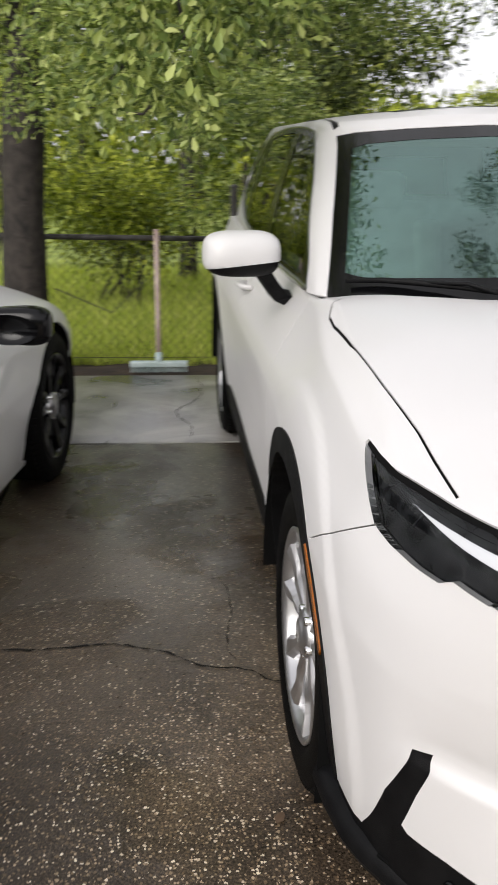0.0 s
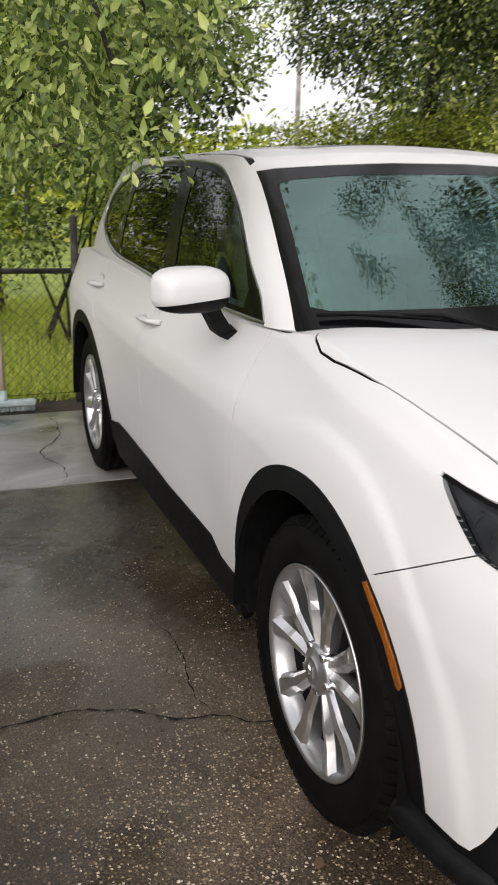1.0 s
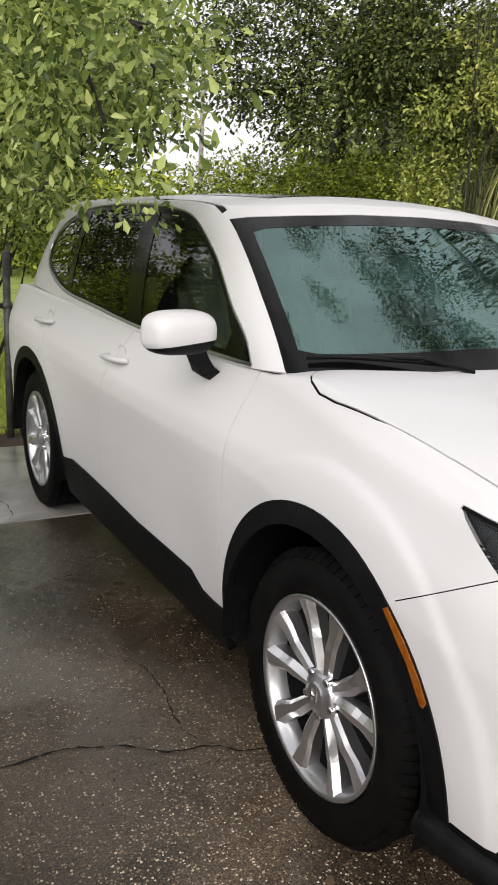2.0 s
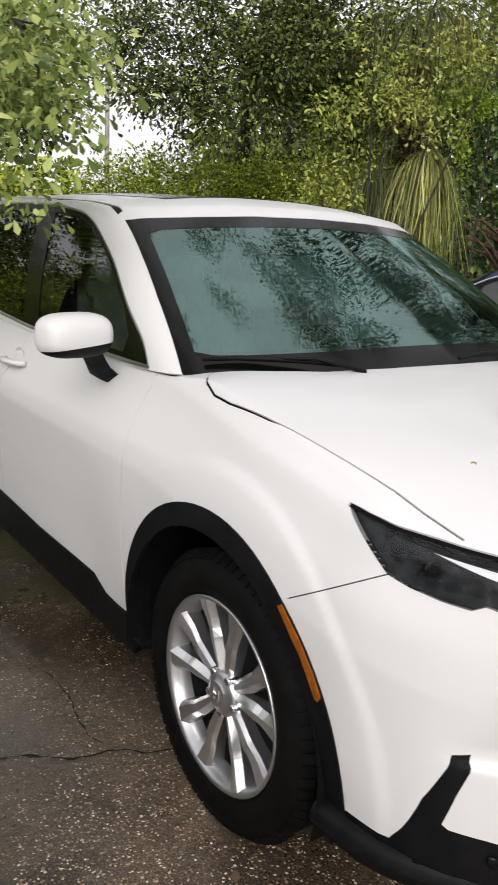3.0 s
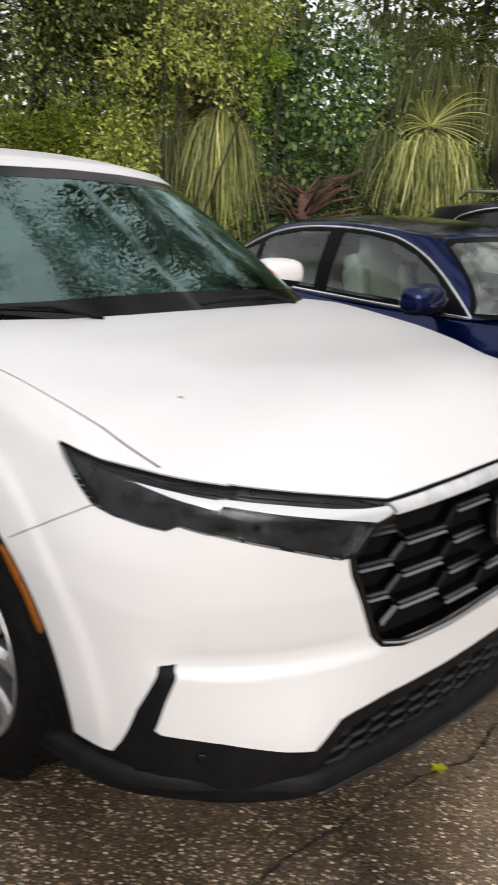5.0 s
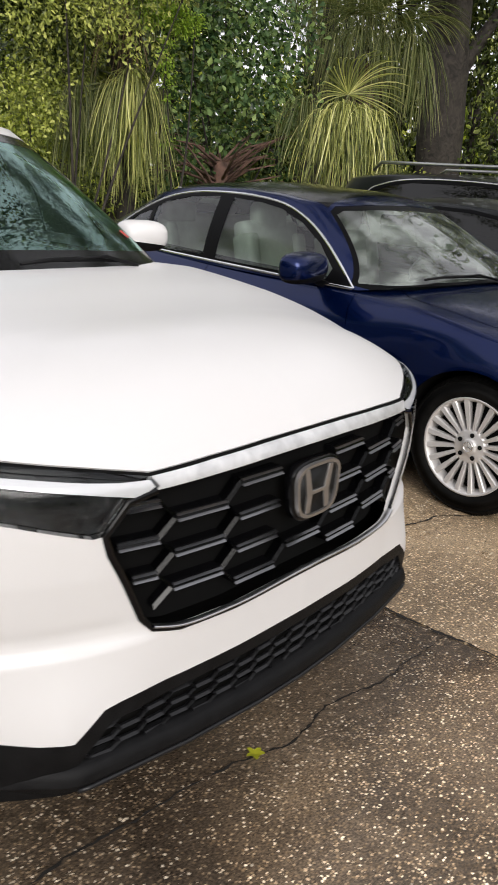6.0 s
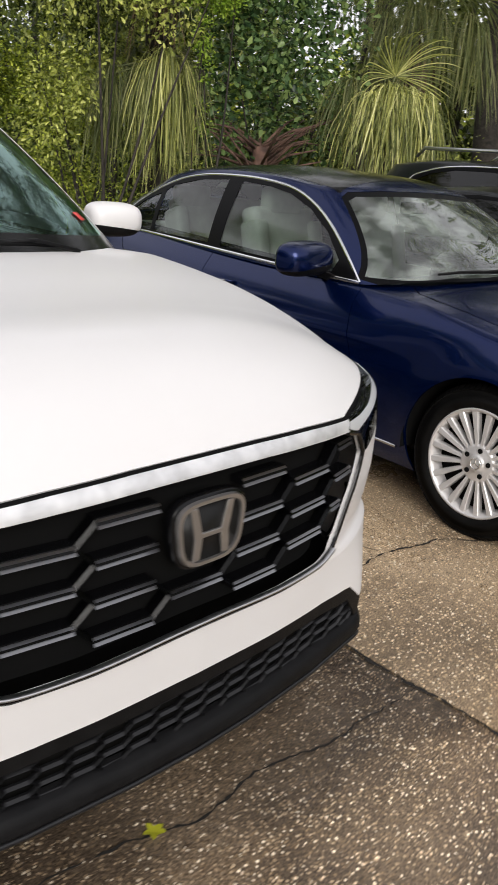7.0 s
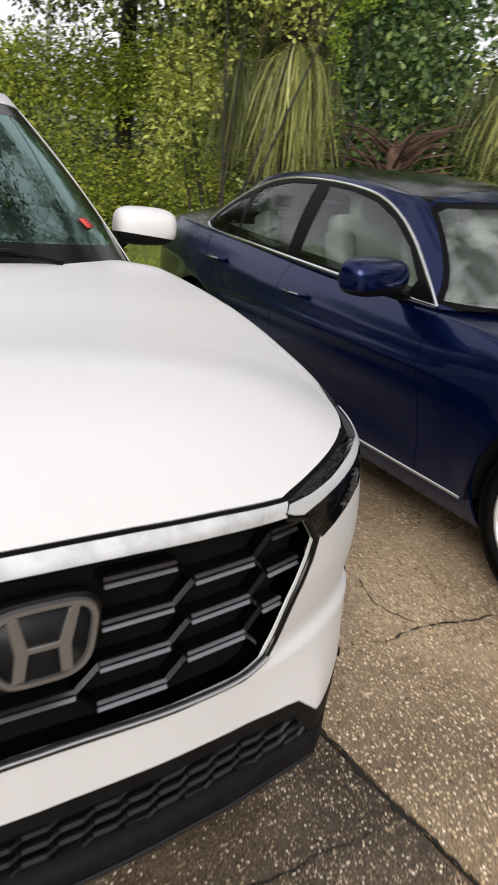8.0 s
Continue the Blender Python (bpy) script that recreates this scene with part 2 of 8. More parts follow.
# ---- car skins: one smooth sheet, cut into panels ----
class Skin:
    """A closed grid of rings (each ring a loop round the car). Panels are cut out of it along outlines seen from the side, the front or above."""

    def __init__(self, rings, cap_last=False):
        bm = bmesh.new()
        rows = [[bm.verts.new(p) for p in ring] for ring in rings]
        n = len(rows[0])
        for r0, r1 in zip(rows, rows[1:]):
            for k in range(n):
                a, b, c, d = r0[k], r0[(k + 1) % n], r1[(k + 1) % n], r1[k]
                bm.faces.new((d, c, b, a))
        bmesh.ops.remove_doubles(bm, verts=bm.verts[:], dist=0.0008)
        loose = [f for f in bm.faces if f.calc_area() < 1e-9]
        bmesh.ops.delete(bm, geom=loose, context="FACES")
        bm.normal_update()
        bm.verts.ensure_lookup_table()
        self.bm = bm
        self.co = [v.co.copy() for v in bm.verts]
        self.no = [v.normal.copy() for v in bm.verts]
        bm.verts.index_update()
        self.tri = [[v.index for v in f.verts] for f in bm.faces]
        self.tree = BVHTree.FromPolygons(self.co, self.tri)

    def normal(self, p):
        hit, fn, i, d = self.tree.find_nearest(p)
        if hit is None:
            return Vector((0, 0, 1))
        acc = Vector((0, 0, 0))
        ids = self.tri[i]
        for k, w in zip(ids, poly_3d_calc([self.co[k] for k in ids], hit)):
            acc += self.no[k] * w
        return acc.normalized()

    AX = {"side": (1, 2), "front": (0, 2), "top": (0, 1)}

    def pool(self, poly, view, keep):
        """The faces near an outline."""
        i, j = self.AX[view]
        x0, x1 = min(p[0] for p in poly), max(p[0] for p in poly)
        y0, y1 = min(p[1] for p in poly), max(p[1] for p in poly)
        out = set()
        for f in self.bm.faces:
            us = [v.co[i] for v in f.verts]
            if max(us) > x0 and min(us) < x1:
                vs = [v.co[j] for v in f.verts]
                if max(vs) > y0 and min(vs) < y1 and keep(f.calc_center_median()):
                    out.add(f)
        return out

    def clip(self, poly, view, pool):
        """Splits the faces of the pool along the convex outline and returns those inside."""
        i, j = self.AX[view]
        poly = [Vector(p) for p in poly]
        area = sum(a.x * b.y - b.x * a.y for a, b in zip(poly, poly[1:] + poly[:1]))
        if area < 0:
            poly.reverse()
        x0, x1 = min(p.x for p in poly), max(p.x for p in poly)
        y0, y1 = min(p.y for p in poly), max(p.y for p in poly)
        faces = []
        for f in pool:
            us = [v.co[i] for v in f.verts]
            vs = [v.co[j] for v in f.verts]
            if max(us) > x0 and min(us) < x1 and max(vs) > y0 and min(vs) < y1:
                faces.append(f)
        for a, b in zip(poly, poly[1:] + poly[:1]):
            if not faces or (b - a).length < 1e-7:
                continue
            no, co = [0, 0, 0], [0, 0, 0]
            e = (b - a).normalized()
            no[i], no[j] = e.y, -e.x
            co[i], co[j] = a.x, a.y
            nv, cv = Vector(no), Vector(co)
            split, inner = [], []
            for f in faces:
                ds = [(v.co - cv).dot(nv) for v in f.verts]
                if max(ds) <= 1e-6:
                    inner.append(f)
                elif min(ds) < -1e-6:
                    split.append(f)
            if split:
                geom = set(split)
                for f in split:
                    geom.update(f.edges)
                    geom.update(f.verts)
                pool.difference_update(split)
                r = bmesh.ops.bisect_plane(self.bm, geom=list(geom), dist=1e-6, plane_co=co, plane_no=no)
                made = [f for f in r["geom"] if isinstance(f, bmesh.types.BMFace)]
                pool.update(made)
                inner += [f for f in made if (f.calc_center_median() - cv).dot(nv) < 0]
            faces = inner
        pool.difference_update(faces)
        return faces

    def take(self, poly, view, keep=lambda c: True):
        """Cuts an outline of any shape out of the skin; returns the cut piece as a bmesh."""
        inside = []
        pool = self.pool(poly, view, keep)
        turns = []
        for a, b, c in zip(poly, poly[1:] + poly[:1], poly[2:] + poly[:2]):
            turns.append((b[0] - a[0]) * (c[1] - b[1]) - (b[1] - a[1]) * (c[0] - b[0]))
        if min(turns) > -1e-9 or max(turns) < 1e-9:
            pieces = [poly]
        else:
            vec = [Vector((p[0], p[1], 0)) for p in poly]
            pieces = [[poly[k] for k in t] for t in tessellate_polygon([vec])]
        whole, work = self.bm, self.lift(pool)
        self.bm = work
        pool = set(work.faces)
        for piece in pieces:
            inside += self.clip(piece, view, pool)
        out = self.lift(set(f for f in inside if f.is_valid))
        self.give_back(whole, work)
        return out

    def give_back(self, whole, work):
        me = bpy.data.meshes.new("patch")
        work.to_mesh(me)
        work.free()
        whole.from_mesh(me)
        bpy.data.meshes.remove(me)
        self.bm = whole

    def seam(self, line, width, view, keep=lambda c: True):
        """Cuts a thin gap along a line; returns the strip."""
        got = set()
        pts = [Vector(p) for p in line]
        w = width
        wide = [(p.x + a, p.y + b) for p in pts for a in (-w, w) for b in (-w, w)]
        pool = self.pool(wide, view, keep)
        whole, work = self.bm, self.lift(pool)
        self.bm = work
        pool = set(work.faces)
        for a, b in zip(pts, pts[1:]):
            e = (b - a).normalized()
            n = Vector((-e.y, e.x)) * width / 2
            a, b = a - e * width * 0.3, b + e * width * 0.3
            got.update(self.clip([a - n, b - n, b + n, a + n], view, pool))
            got = set(f for f in got if f.is_valid)
        out = self.lift(got)
        self.give_back(whole, work)
        return out

    def lift(self, faces):
        out = bmesh.new()
        made = {}
        for f in faces:
            vs = []
            for v in f.verts:
                if v not in made:
                    made[v] = out.verts.new(v.co)
                vs.append(made[v])
            try:
                out.faces.new(vs)
            except ValueError:
                pass
        bmesh.ops.delete(self.bm, geom=list(faces), context="FACES")
        return out

    def islands(self):
        """The rest of the skin, piece by piece; crumbs are left out."""
        bm = self.bm
        bmesh.ops.remove_doubles(bm, verts=bm.verts[:], dist=0.0002)
        left = set(bm.faces)
        out = []
        while left:
            grow = [left.pop()]
            got = set(grow)
            while grow:
                f = grow.pop()
                for e in f.edges:
                    for g in e.link_faces:
                        if g in left:
                            left.discard(g)
                            got.add(g)
                            grow.append(g)
            out.append(got)
        keep = [g for g in out if sum(f.calc_area() for f in g) > 0.004]
        return [self.lift(g) for g in keep]

    def drop(self, test):
        bmesh.ops.delete(self.bm, geom=[f for f in self.bm.faces if test(f.calc_center_median())], context="FACES")

    def panel(self, name, bm, material, parent, label="", rim=0.0, off=0.0, swell=None, both=False):
        """Makes a piece of the skin an object: moved out by off, with an edge that turns in by rim."""
        bmesh.ops.remove_doubles(bm, verts=bm.verts[:], dist=0.0002)
        bm.verts.ensure_lookup_table()
        nos = {v: self.normal(v.co) for v in bm.verts}
        for v in bm.verts:
            v.co += nos[v] * (off if swell is None else off + swell(v.co))
        if rim:
            edge = [e for e in bm.edges if len(e.link_faces) == 1]
            low = {}
            for e in edge:
                f = e.link_faces[0]
                a, b = e.verts
                lo = [l for l in f.loops if l.edge == e][0]
                a, b = lo.vert, lo.link_loop_next.vert
                q = []
                for v, w in ((a, 0), (b, 0), (b, 1), (a, 1)):
                    k = (v, w)
                    if k not in low:
                        low[k] = bm.verts.new(v.co - nos[v] * rim * w)
                    q.append(low[k])
                try:
                    bm.faces.new((q[1], q[0], q[3], q[2]))
                except ValueError:
                    pass
        bm.normal_update()
        vl = list(bm.verts)
        vals = [nos[v] if v in nos else v.normal.copy() for v in vl]
        me = bpy.data.meshes.new(name)
        bm.to_mesh(me)
        bm.free()
        me.materials.append(material)
        me.polygons.foreach_set("use_smooth", [True] * len(me.polygons))
        me.normals_split_custom_set_from_vertices([tuple(v) for v in vals])
        ob = new(name, me)
        ob.parent = parent
        if label:
            ob["label"] = label
        return ob


def loop_of(half):
    """A half ring on the negative side, front to back, made whole."""
    mirror = [(-x, y, z) for x, y, z in half[1:-1]][::-1]
    return [tuple(p) for p in half] + mirror


def lower_skin(P, cols=150, levels=50, near=1.0):
    """Bumpers, flanks, wings and bonnet of a car in one sheet; near: how much finer the front is."""
    line = spline(P["plan"], 1500)
    share = np.array([1 + (near - 1) * (1 - smooth(y, 0.5, 0.9)) for x, y in line])
    share = np.concatenate([[0], np.cumsum((share[1:] + share[:-1]) / 2)])
    u = np.linspace(0, share[-1], cols)
    line = np.stack([np.interp(u, share, line[:, 0]), np.interp(u, share, line[:, 1])], 1)
    tang = np.gradient(line, axis=0)
    tang /= np.linalg.norm(tang, axis=1)[:, None]
    nrm = np.stack([-tang[:, 1], tang[:, 0]], 1)   # inwards for a line that runs from front to back on the negative side
    if nrm[cols // 2][0] < 0:
        nrm = -nrm
    zs = list(np.linspace(0, 1, levels))
    rings = []
    top = []
    for q in zs:
        ring = []
        for (x, y), n in zip(line, nrm):
            ze = P["edge"](y, x)
            zb = P["bottom"](y)
            z = zb + (ze - zb) * q
            d = P["inset"](x, y, z, ze)
            ring.append((min(0.0, x + n[0] * d), y + n[1] * d, z))
        ring[0] = (0.0, ring[0][1], ring[0][2])
        ring[-1] = (0.0, ring[-1][1], ring[-1][2])
        rings.append(loop_of(ring))
        top = ring
    for w in (0.015, 0.04, 0.08, 0.13, 0.19, 0.26, 0.34, 0.43, 0.52, 0.62, 0.72, 0.82, 0.91, 1.0):
        ring = []
        for x, y, z in top:
            yc = min(max(y, P["hub_front"]), P["hub_back"])
            g = 1 - (1 - w) ** P["crown"]
            zc = P["spine"](yc)
            ring.append((x * (1 - w), y + (yc - y) * w, z + (zc - z) * g))
        rings.append(loop_of(ring))
    return Skin(rings)


def upper_skin(P, cols=130):
    """Windows, pillars and roof in one sheet."""
    base, head = spline(P["sill"], cols), spline(P["rail"], cols)
    rings = []
    for q in np.linspace(0, 1, 22):
        ring = []
        for a, b in zip(base, head):
            p = a + (b - a) * q
            bow = P["bow"] * 4 * q * (1 - q)
            out = np.array((p[0], (p[1] - P["mid"]) * 0.5, 0.0))
            out /= max(1e-6, np.linalg.norm(out))
            ring.append(tuple(p + out * bow))
        ring[0] = (0.0, *ring[0][1:])
        ring[-1] = (0.0, *ring[-1][1:])
        rings.append(loop_of(ring))
    for w in (0.012, 0.03, 0.06, 0.10, 0.15, 0.21, 0.29, 0.38, 0.48, 0.6, 0.73, 0.87, 1.0):
        ring = []
        for x, y, z in head:
            yc = min(max(y, P["roof_front"]), P["roof_back"])
            g = 1 - (1 - w) ** P["roof_crown"]
            ring.append((x * (1 - w), y + (yc - y) * w, z + (P["roof"](yc) - z) * g))
        ring[0] = (0.0, *ring[0][1:])
        ring[-1] = (0.0, *ring[-1][1:])
        rings.append(loop_of(ring))
    return Skin(rings)


def arc(cy, cz, r, a0, a1, n):
    return [(cy + r * math.cos(radians(a0 + (a1 - a0) * k / n)), cz + r * math.sin(radians(a0 + (a1 - a0) * k / n))) for k in range(n + 1)]


# ---- the white sport-utility car: front axle at y = 0, nose towards -y ----
def suv_lift(y):
    """How far the edge of the bonnet stands over the crease along the wing."""
    return table(y, (-0.55, -0.30, 0.20, 0.45), (0.0, 0.034, 0.034, 0.0))


def suv_inset(x, y, z, ze):
    lift = suv_lift(y)
    over = min(1.0, max(0.0, (z - ze + lift) / max(lift, 0.001))) * lift
    h = max(0.0, ze - lift - z)
    side_low = table(z, (0.18, 0.26, 0.40, 0.55, 0.70, 0.80), (0.075, 0.05, 0.030, 0.015, 0.004, 0.0))
    front_low = table(z, (0.18, 0.24, 0.30, 0.42, 0.60, 0.80), (0.075, 0.030, 0.008, 0.0, 0.002, 0.0))
    f = 1 - smooth(y, -0.75, -0.35)
    low = side_low * (1 - f) + front_low * f
    wing = table(h, (0.0, 0.005, 0.015, 0.08, 0.16, 0.25), (0.070, 0.063, 0.057, 0.036, 0.012, 0.0))
    nose = table(h, (0.0, 0.010, 0.03, 0.06, 0.10), (0.030, 0.016, 0.007, 0.002, 0.0))
    door = table(h, (0.0, 0.03, 0.10, 0.15, 0.185, 0.24), (0.115, 0.100, 0.058, 0.030, 0.012, 0.0))
    a = smooth(y, -0.9, -0.6)
    b = smooth(y, -0.1, 0.55)
    c = 1 - smooth(y, 3.2, 3.6) * 0.5
    high = (nose * (1 - a) + wing * a) * (1 - b) + door * b * c
    flare = 0.0
    for wy in (0.0, 2.70):
        r = math.hypot(y - wy, z - 0.36)
        fade = smooth(wy - y, -0.42, -0.05) if wy == 0.0 else 0.7
        flare += 0.004 * (1 - smooth(r, 0.45, 0.75)) + 0.0075 * fade * (1 - smooth(r, 0.590, 0.612))
    waist = 0.018 * smooth(y, 0.5, 0.9) * (1 - smooth(y, 1.8, 2.2)) * (1 - smooth(abs(z - 0.62), 0.05, 0.28))
    corner = -0.030 * max(0.0, 1 - abs(abs(x) - 0.60) / 0.20) * f * (1 - smooth(z, 0.40, 0.60))
    ledge = table(z, (0.575, 0.592, 0.61, 0.64, 0.73), (0.0, 0.015, 0.016, 0.010, 0.0)) * f * smooth(abs(x), 0.36, 0.56) * (1 - smooth(abs(x), 0.80, 0.88))
    return low + high + over + corner + ledge - flare * smooth(z, 0.2, 0.5) + waist


SUV = dict(
    plan=[(0, -0.988), (-0.25, -0.977), (-0.45, -0.945), (-0.62, -0.882), (-0.77, -0.79), (-0.868, -0.675), (-0.922, -0.52), (-0.935, -0.35), (-0.936, -0.15), (-0.930, 0.3),
          (-0.932, 1.3), (-0.935, 2.3), (-0.935, 2.9), (-0.91, 3.3), (-0.82, 3.58), (-0.6, 3.69), (0, 3.72)],
    edge=lambda y, x: table(y, (-0.99, -0.94, -0.78, -0.62, -0.42, -0.1, 0.4, 1.2, 2.7, 3.3, 3.7), (0.925, 0.922, 0.940, 0.957, 0.988, 1.045, 1.09, 1.085, 1.12, 1.13, 1.10)) + suv_lift(y),
    bottom=lambda y: table(y, (-0.7, -0.35, 3.3, 3.7), (0.285, 0.22, 0.22, 0.32)),
    inset=suv_inset, hub_front=-0.45, hub_back=3.3, crown=3.0,
    spine=lambda y: table(y, (-0.5, -0.44, -0.30, -0.12, 0.1, 0.4, 3.4), (1.1015, 1.1020, 1.108, 1.124, 1.14, 1.15, 1.15)),
    sill=[(0, 0.13, 1.135), (-0.4, 0.17, 1.13), (-0.66, 0.28, 1.12), (-0.80, 0.42, 1.105), (-0.818, 0.8, 1.085), (-0.822, 1.8, 1.095), (-0.812, 2.6, 1.12), (-0.78, 3.2, 1.14), (-0.66, 3.5, 1.12), (0, 3.62, 1.1)],
    rail=[(0, 0.93, 1.590), (-0.33, 0.96, 1.583), (-0.54, 1.03, 1.566), (-0.635, 1.14, 1.562), (-0.65, 1.4, 1.577), (-0.655, 2.0, 1.590), (-0.645, 2.7, 1.595), (-0.6, 3.15, 1.55), (-0.5, 3.33, 1.54), (0, 3.4, 1.56)],
    bow=0.025, mid=1.9, roof_front=1.35, roof_back=2.9, roof_crown=2.2,
    roof=lambda y: table(y, (1.3, 2.0, 2.9), (1.630, 1.649, 1.632)),
)


def both(poly, s):
    """An outline seen from the front or above, on side s (-1 as drawn)."""
    return [(-s * p[0], p[1]) for p in poly]


def onto(skin, start, way):
    hit, n, i, d = skin.tree.ray_cast(Vector(start), Vector(way).normalized())
    return hit, n


def strip_bm(pts, normals, width, height):
    """A flat moulding along points on a skin, standing height proud of it."""
    bm = bmesh.new()
    rows = []
    for i, p in enumerate(pts):
        p = Vector(p)
        n = Vector(normals[i]).normalized()
        d = (Vector(pts[min(i + 1, len(pts) - 1)]) - Vector(pts[max(i - 1, 0)])).normalized()
        a = d.cross(n).normalized() * width / 2
        rows.append([bm.verts.new(q) for q in (p - a - n * 0.004, p - a * 0.9 + n * height * 0.7, p + n * height, p + a * 0.9 + n * height * 0.7, p + a - n * 0.004)])
    for r0, r1 in zip(rows, rows[1:]):
        for k in range(4):
            bm.faces.new((r0[k], r0[k + 1], r1[k + 1], r1[k]))
    bmesh.ops.recalc_face_normals(bm, faces=bm.faces[:])
    return bm


def stretch(line, step):
    """Points along straight runs, with the corners kept."""
    out = []
    for a, b in zip(line, line[1:]):
        n = max(1, int(math.dist(a, b) / step))
        out += [tuple(np.array(a) + (np.array(b) - np.array(a)) * k / n) for k in range(n)]
    return out + [tuple(line[-1])]


def sweep_bm(line, profile):
    """A profile of (outwards, up) carried along an open line in plan, mitred at its corners; outwards is to the right of the line's way."""
    pts = [np.array(p, float) for p in line]
    bm = bmesh.new()
    rows = []
    for i, p in enumerate(pts):
        d0 = p - pts[i - 1] if i else pts[1] - p
        d1 = pts[i + 1] - p if i < len(pts) - 1 else d0
        d0, d1 = d0 / np.linalg.norm(d0), d1 / np.linalg.norm(d1)
        n = np.array((d0[1] + d1[1], -d0[0] - d1[0]))
        n /= np.linalg.norm(n)
        k = 1 / max(0.5, n[0] * d1[1] - n[1] * d1[0])
        rows.append([bm.verts.new((p[0] + n[0] * o * k, p[1] + n[1] * o * k, z)) for o, z in profile])
    for a, b in zip(rows, rows[1:]):
        for k in range(len(profile) - 1):
            bm.faces.new((a[k], a[k + 1], b[k + 1], b[k]))
    bmesh.ops.recalc_face_normals(bm, faces=bm.faces[:])
    return bm


def side_line(skin, line, s, step=0.04):
    """Points and normals on a flank along a line given as (y, z)."""
    pts, nos = [], []
    p = spline([(a, b) for a, b in line], max(4, int(sum(math.dist(a, b) for a, b in zip(line, line[1:])) / step)))
    for y, z in p:
        hit, n = onto(skin, (s * 1.6, y, z), (-s, 0, 0))
        if hit:
            pts.append(hit)
            nos.append(skin.normal(hit))
    return pts, nos


def bar_bm(p0, p1, up, height, depth):
    """A rail from p0 to p1 with a slanted face, its depth away from the viewer."""
    p0, p1, up = Vector(p0), Vector(p1), Vector(up)
    d = (p1 - p0).normalized()
    back = up.cross(d).normalized()
    if back.y < 0:
        back = -back
    bm = bmesh.new()
    ring = []
    for p in (p0, p1):
        ring.append([bm.verts.new(q) for q in (p - up * height / 2, p + up * height / 2 + back * 0.006, p + up * height / 2 + back * depth, p - up * height / 2 + back * depth)])
    for k in range(4):
        bm.faces.new((ring[0][k], ring[0][(k + 1) % 4], ring[1][(k + 1) % 4], ring[1][k]))
    bm.faces.new(ring[0])
    bm.faces.new(ring[1][::-1])
    bmesh.ops.recalc_face_normals(bm, faces=bm.faces[:])
    return bm


# ---- wheels: the hub's face at x = 0, outwards towards -x ----
def tyre_bm(r, rim, width):
    prof = [(0.012, rim - 0.006), (-0.004, rim + 0.004), (-0.012, rim + 0.02), (-0.016, rim + 0.05), (-0.014, r - 0.045), (-0.006, r - 0.022), (0.008, r - 0.008), (0.024, r - 0.001)]
    grooves = 4
    x0, x1 = 0.026, width - 0.026
    for k in range(grooves):
        a = x0 + (x1 - x0) * (k + 0.5) / grooves
        prof += [(a - 0.006, r), (a - 0.004, r - 0.008), (a + 0.004, r - 0.008), (a + 0.006, r)]
    prof += [(width - 0.024, r - 0.001), (width - 0.008, r - 0.008), (width + 0.01, r - 0.05), (width, rim), (width - 0.02, rim - 0.006)]
    bm = lathe_bm(prof, 96)
    return bm


def tread_bm(r, width, n=72):
    """Shoulder blocks round the tyre's outer edge."""
    bm = bmesh.new()
    for k in range(n):
        a = 2 * math.pi * k / n
        m = Matrix.Rotation(a, 4, "X") @ Matrix.LocRotScale((0.012, 0, r - 0.008), Euler((0, radians(-38), 0)), (0.034, 0.0225, 0.012))
        bmesh.ops.create_cube(bm, size=1, matrix=m)
    return bm


def blade_bm(a0, a1, r0, r1, w0, w1, face0, face1, thick):
    """One spoke from angle a0 at the hub to a1 at the rim, with a ridge along its middle."""
    bm = bmesh.new()
    rows = []
    for i in range(6):
        t = i / 5
        a = radians(a0 + (a1 - a0) * t)
        r, w = r0 + (r1 - r0) * t, w0 + (w1 - w0) * t
        x = face0 + (face1 - face0) * t
        c = Vector((0, math.cos(a), math.sin(a)))
        q = Vector((0, -math.sin(a), math.cos(a)))
        X = Vector((1, 0, 0))
        rows.append([bm.verts.new(p) for p in (c * r - q * w / 2 + X * (x + thick), c * r - q * w / 2 + X * (x + 0.004), c * r - q * w * 0.36 + X * x, c * r + q * w * 0.36 + X * (x + 0.0015), c * r + q * w / 2 + X * (x + 0.007), c * r + q * w / 2 + X * (x + thick))])
    for u, v in zip(rows, rows[1:]):
        for k in range(5):
            bm.faces.new((u[k], u[k + 1], v[k + 1], v[k]))
        bm.faces.new((u[5], u[0], v[0], v[5]))
    bm.faces.new(rows[0][::-1])
    bm.faces.new(rows[-1])
    bmesh.ops.recalc_face_normals(bm, faces=bm.faces[:])
    return bm


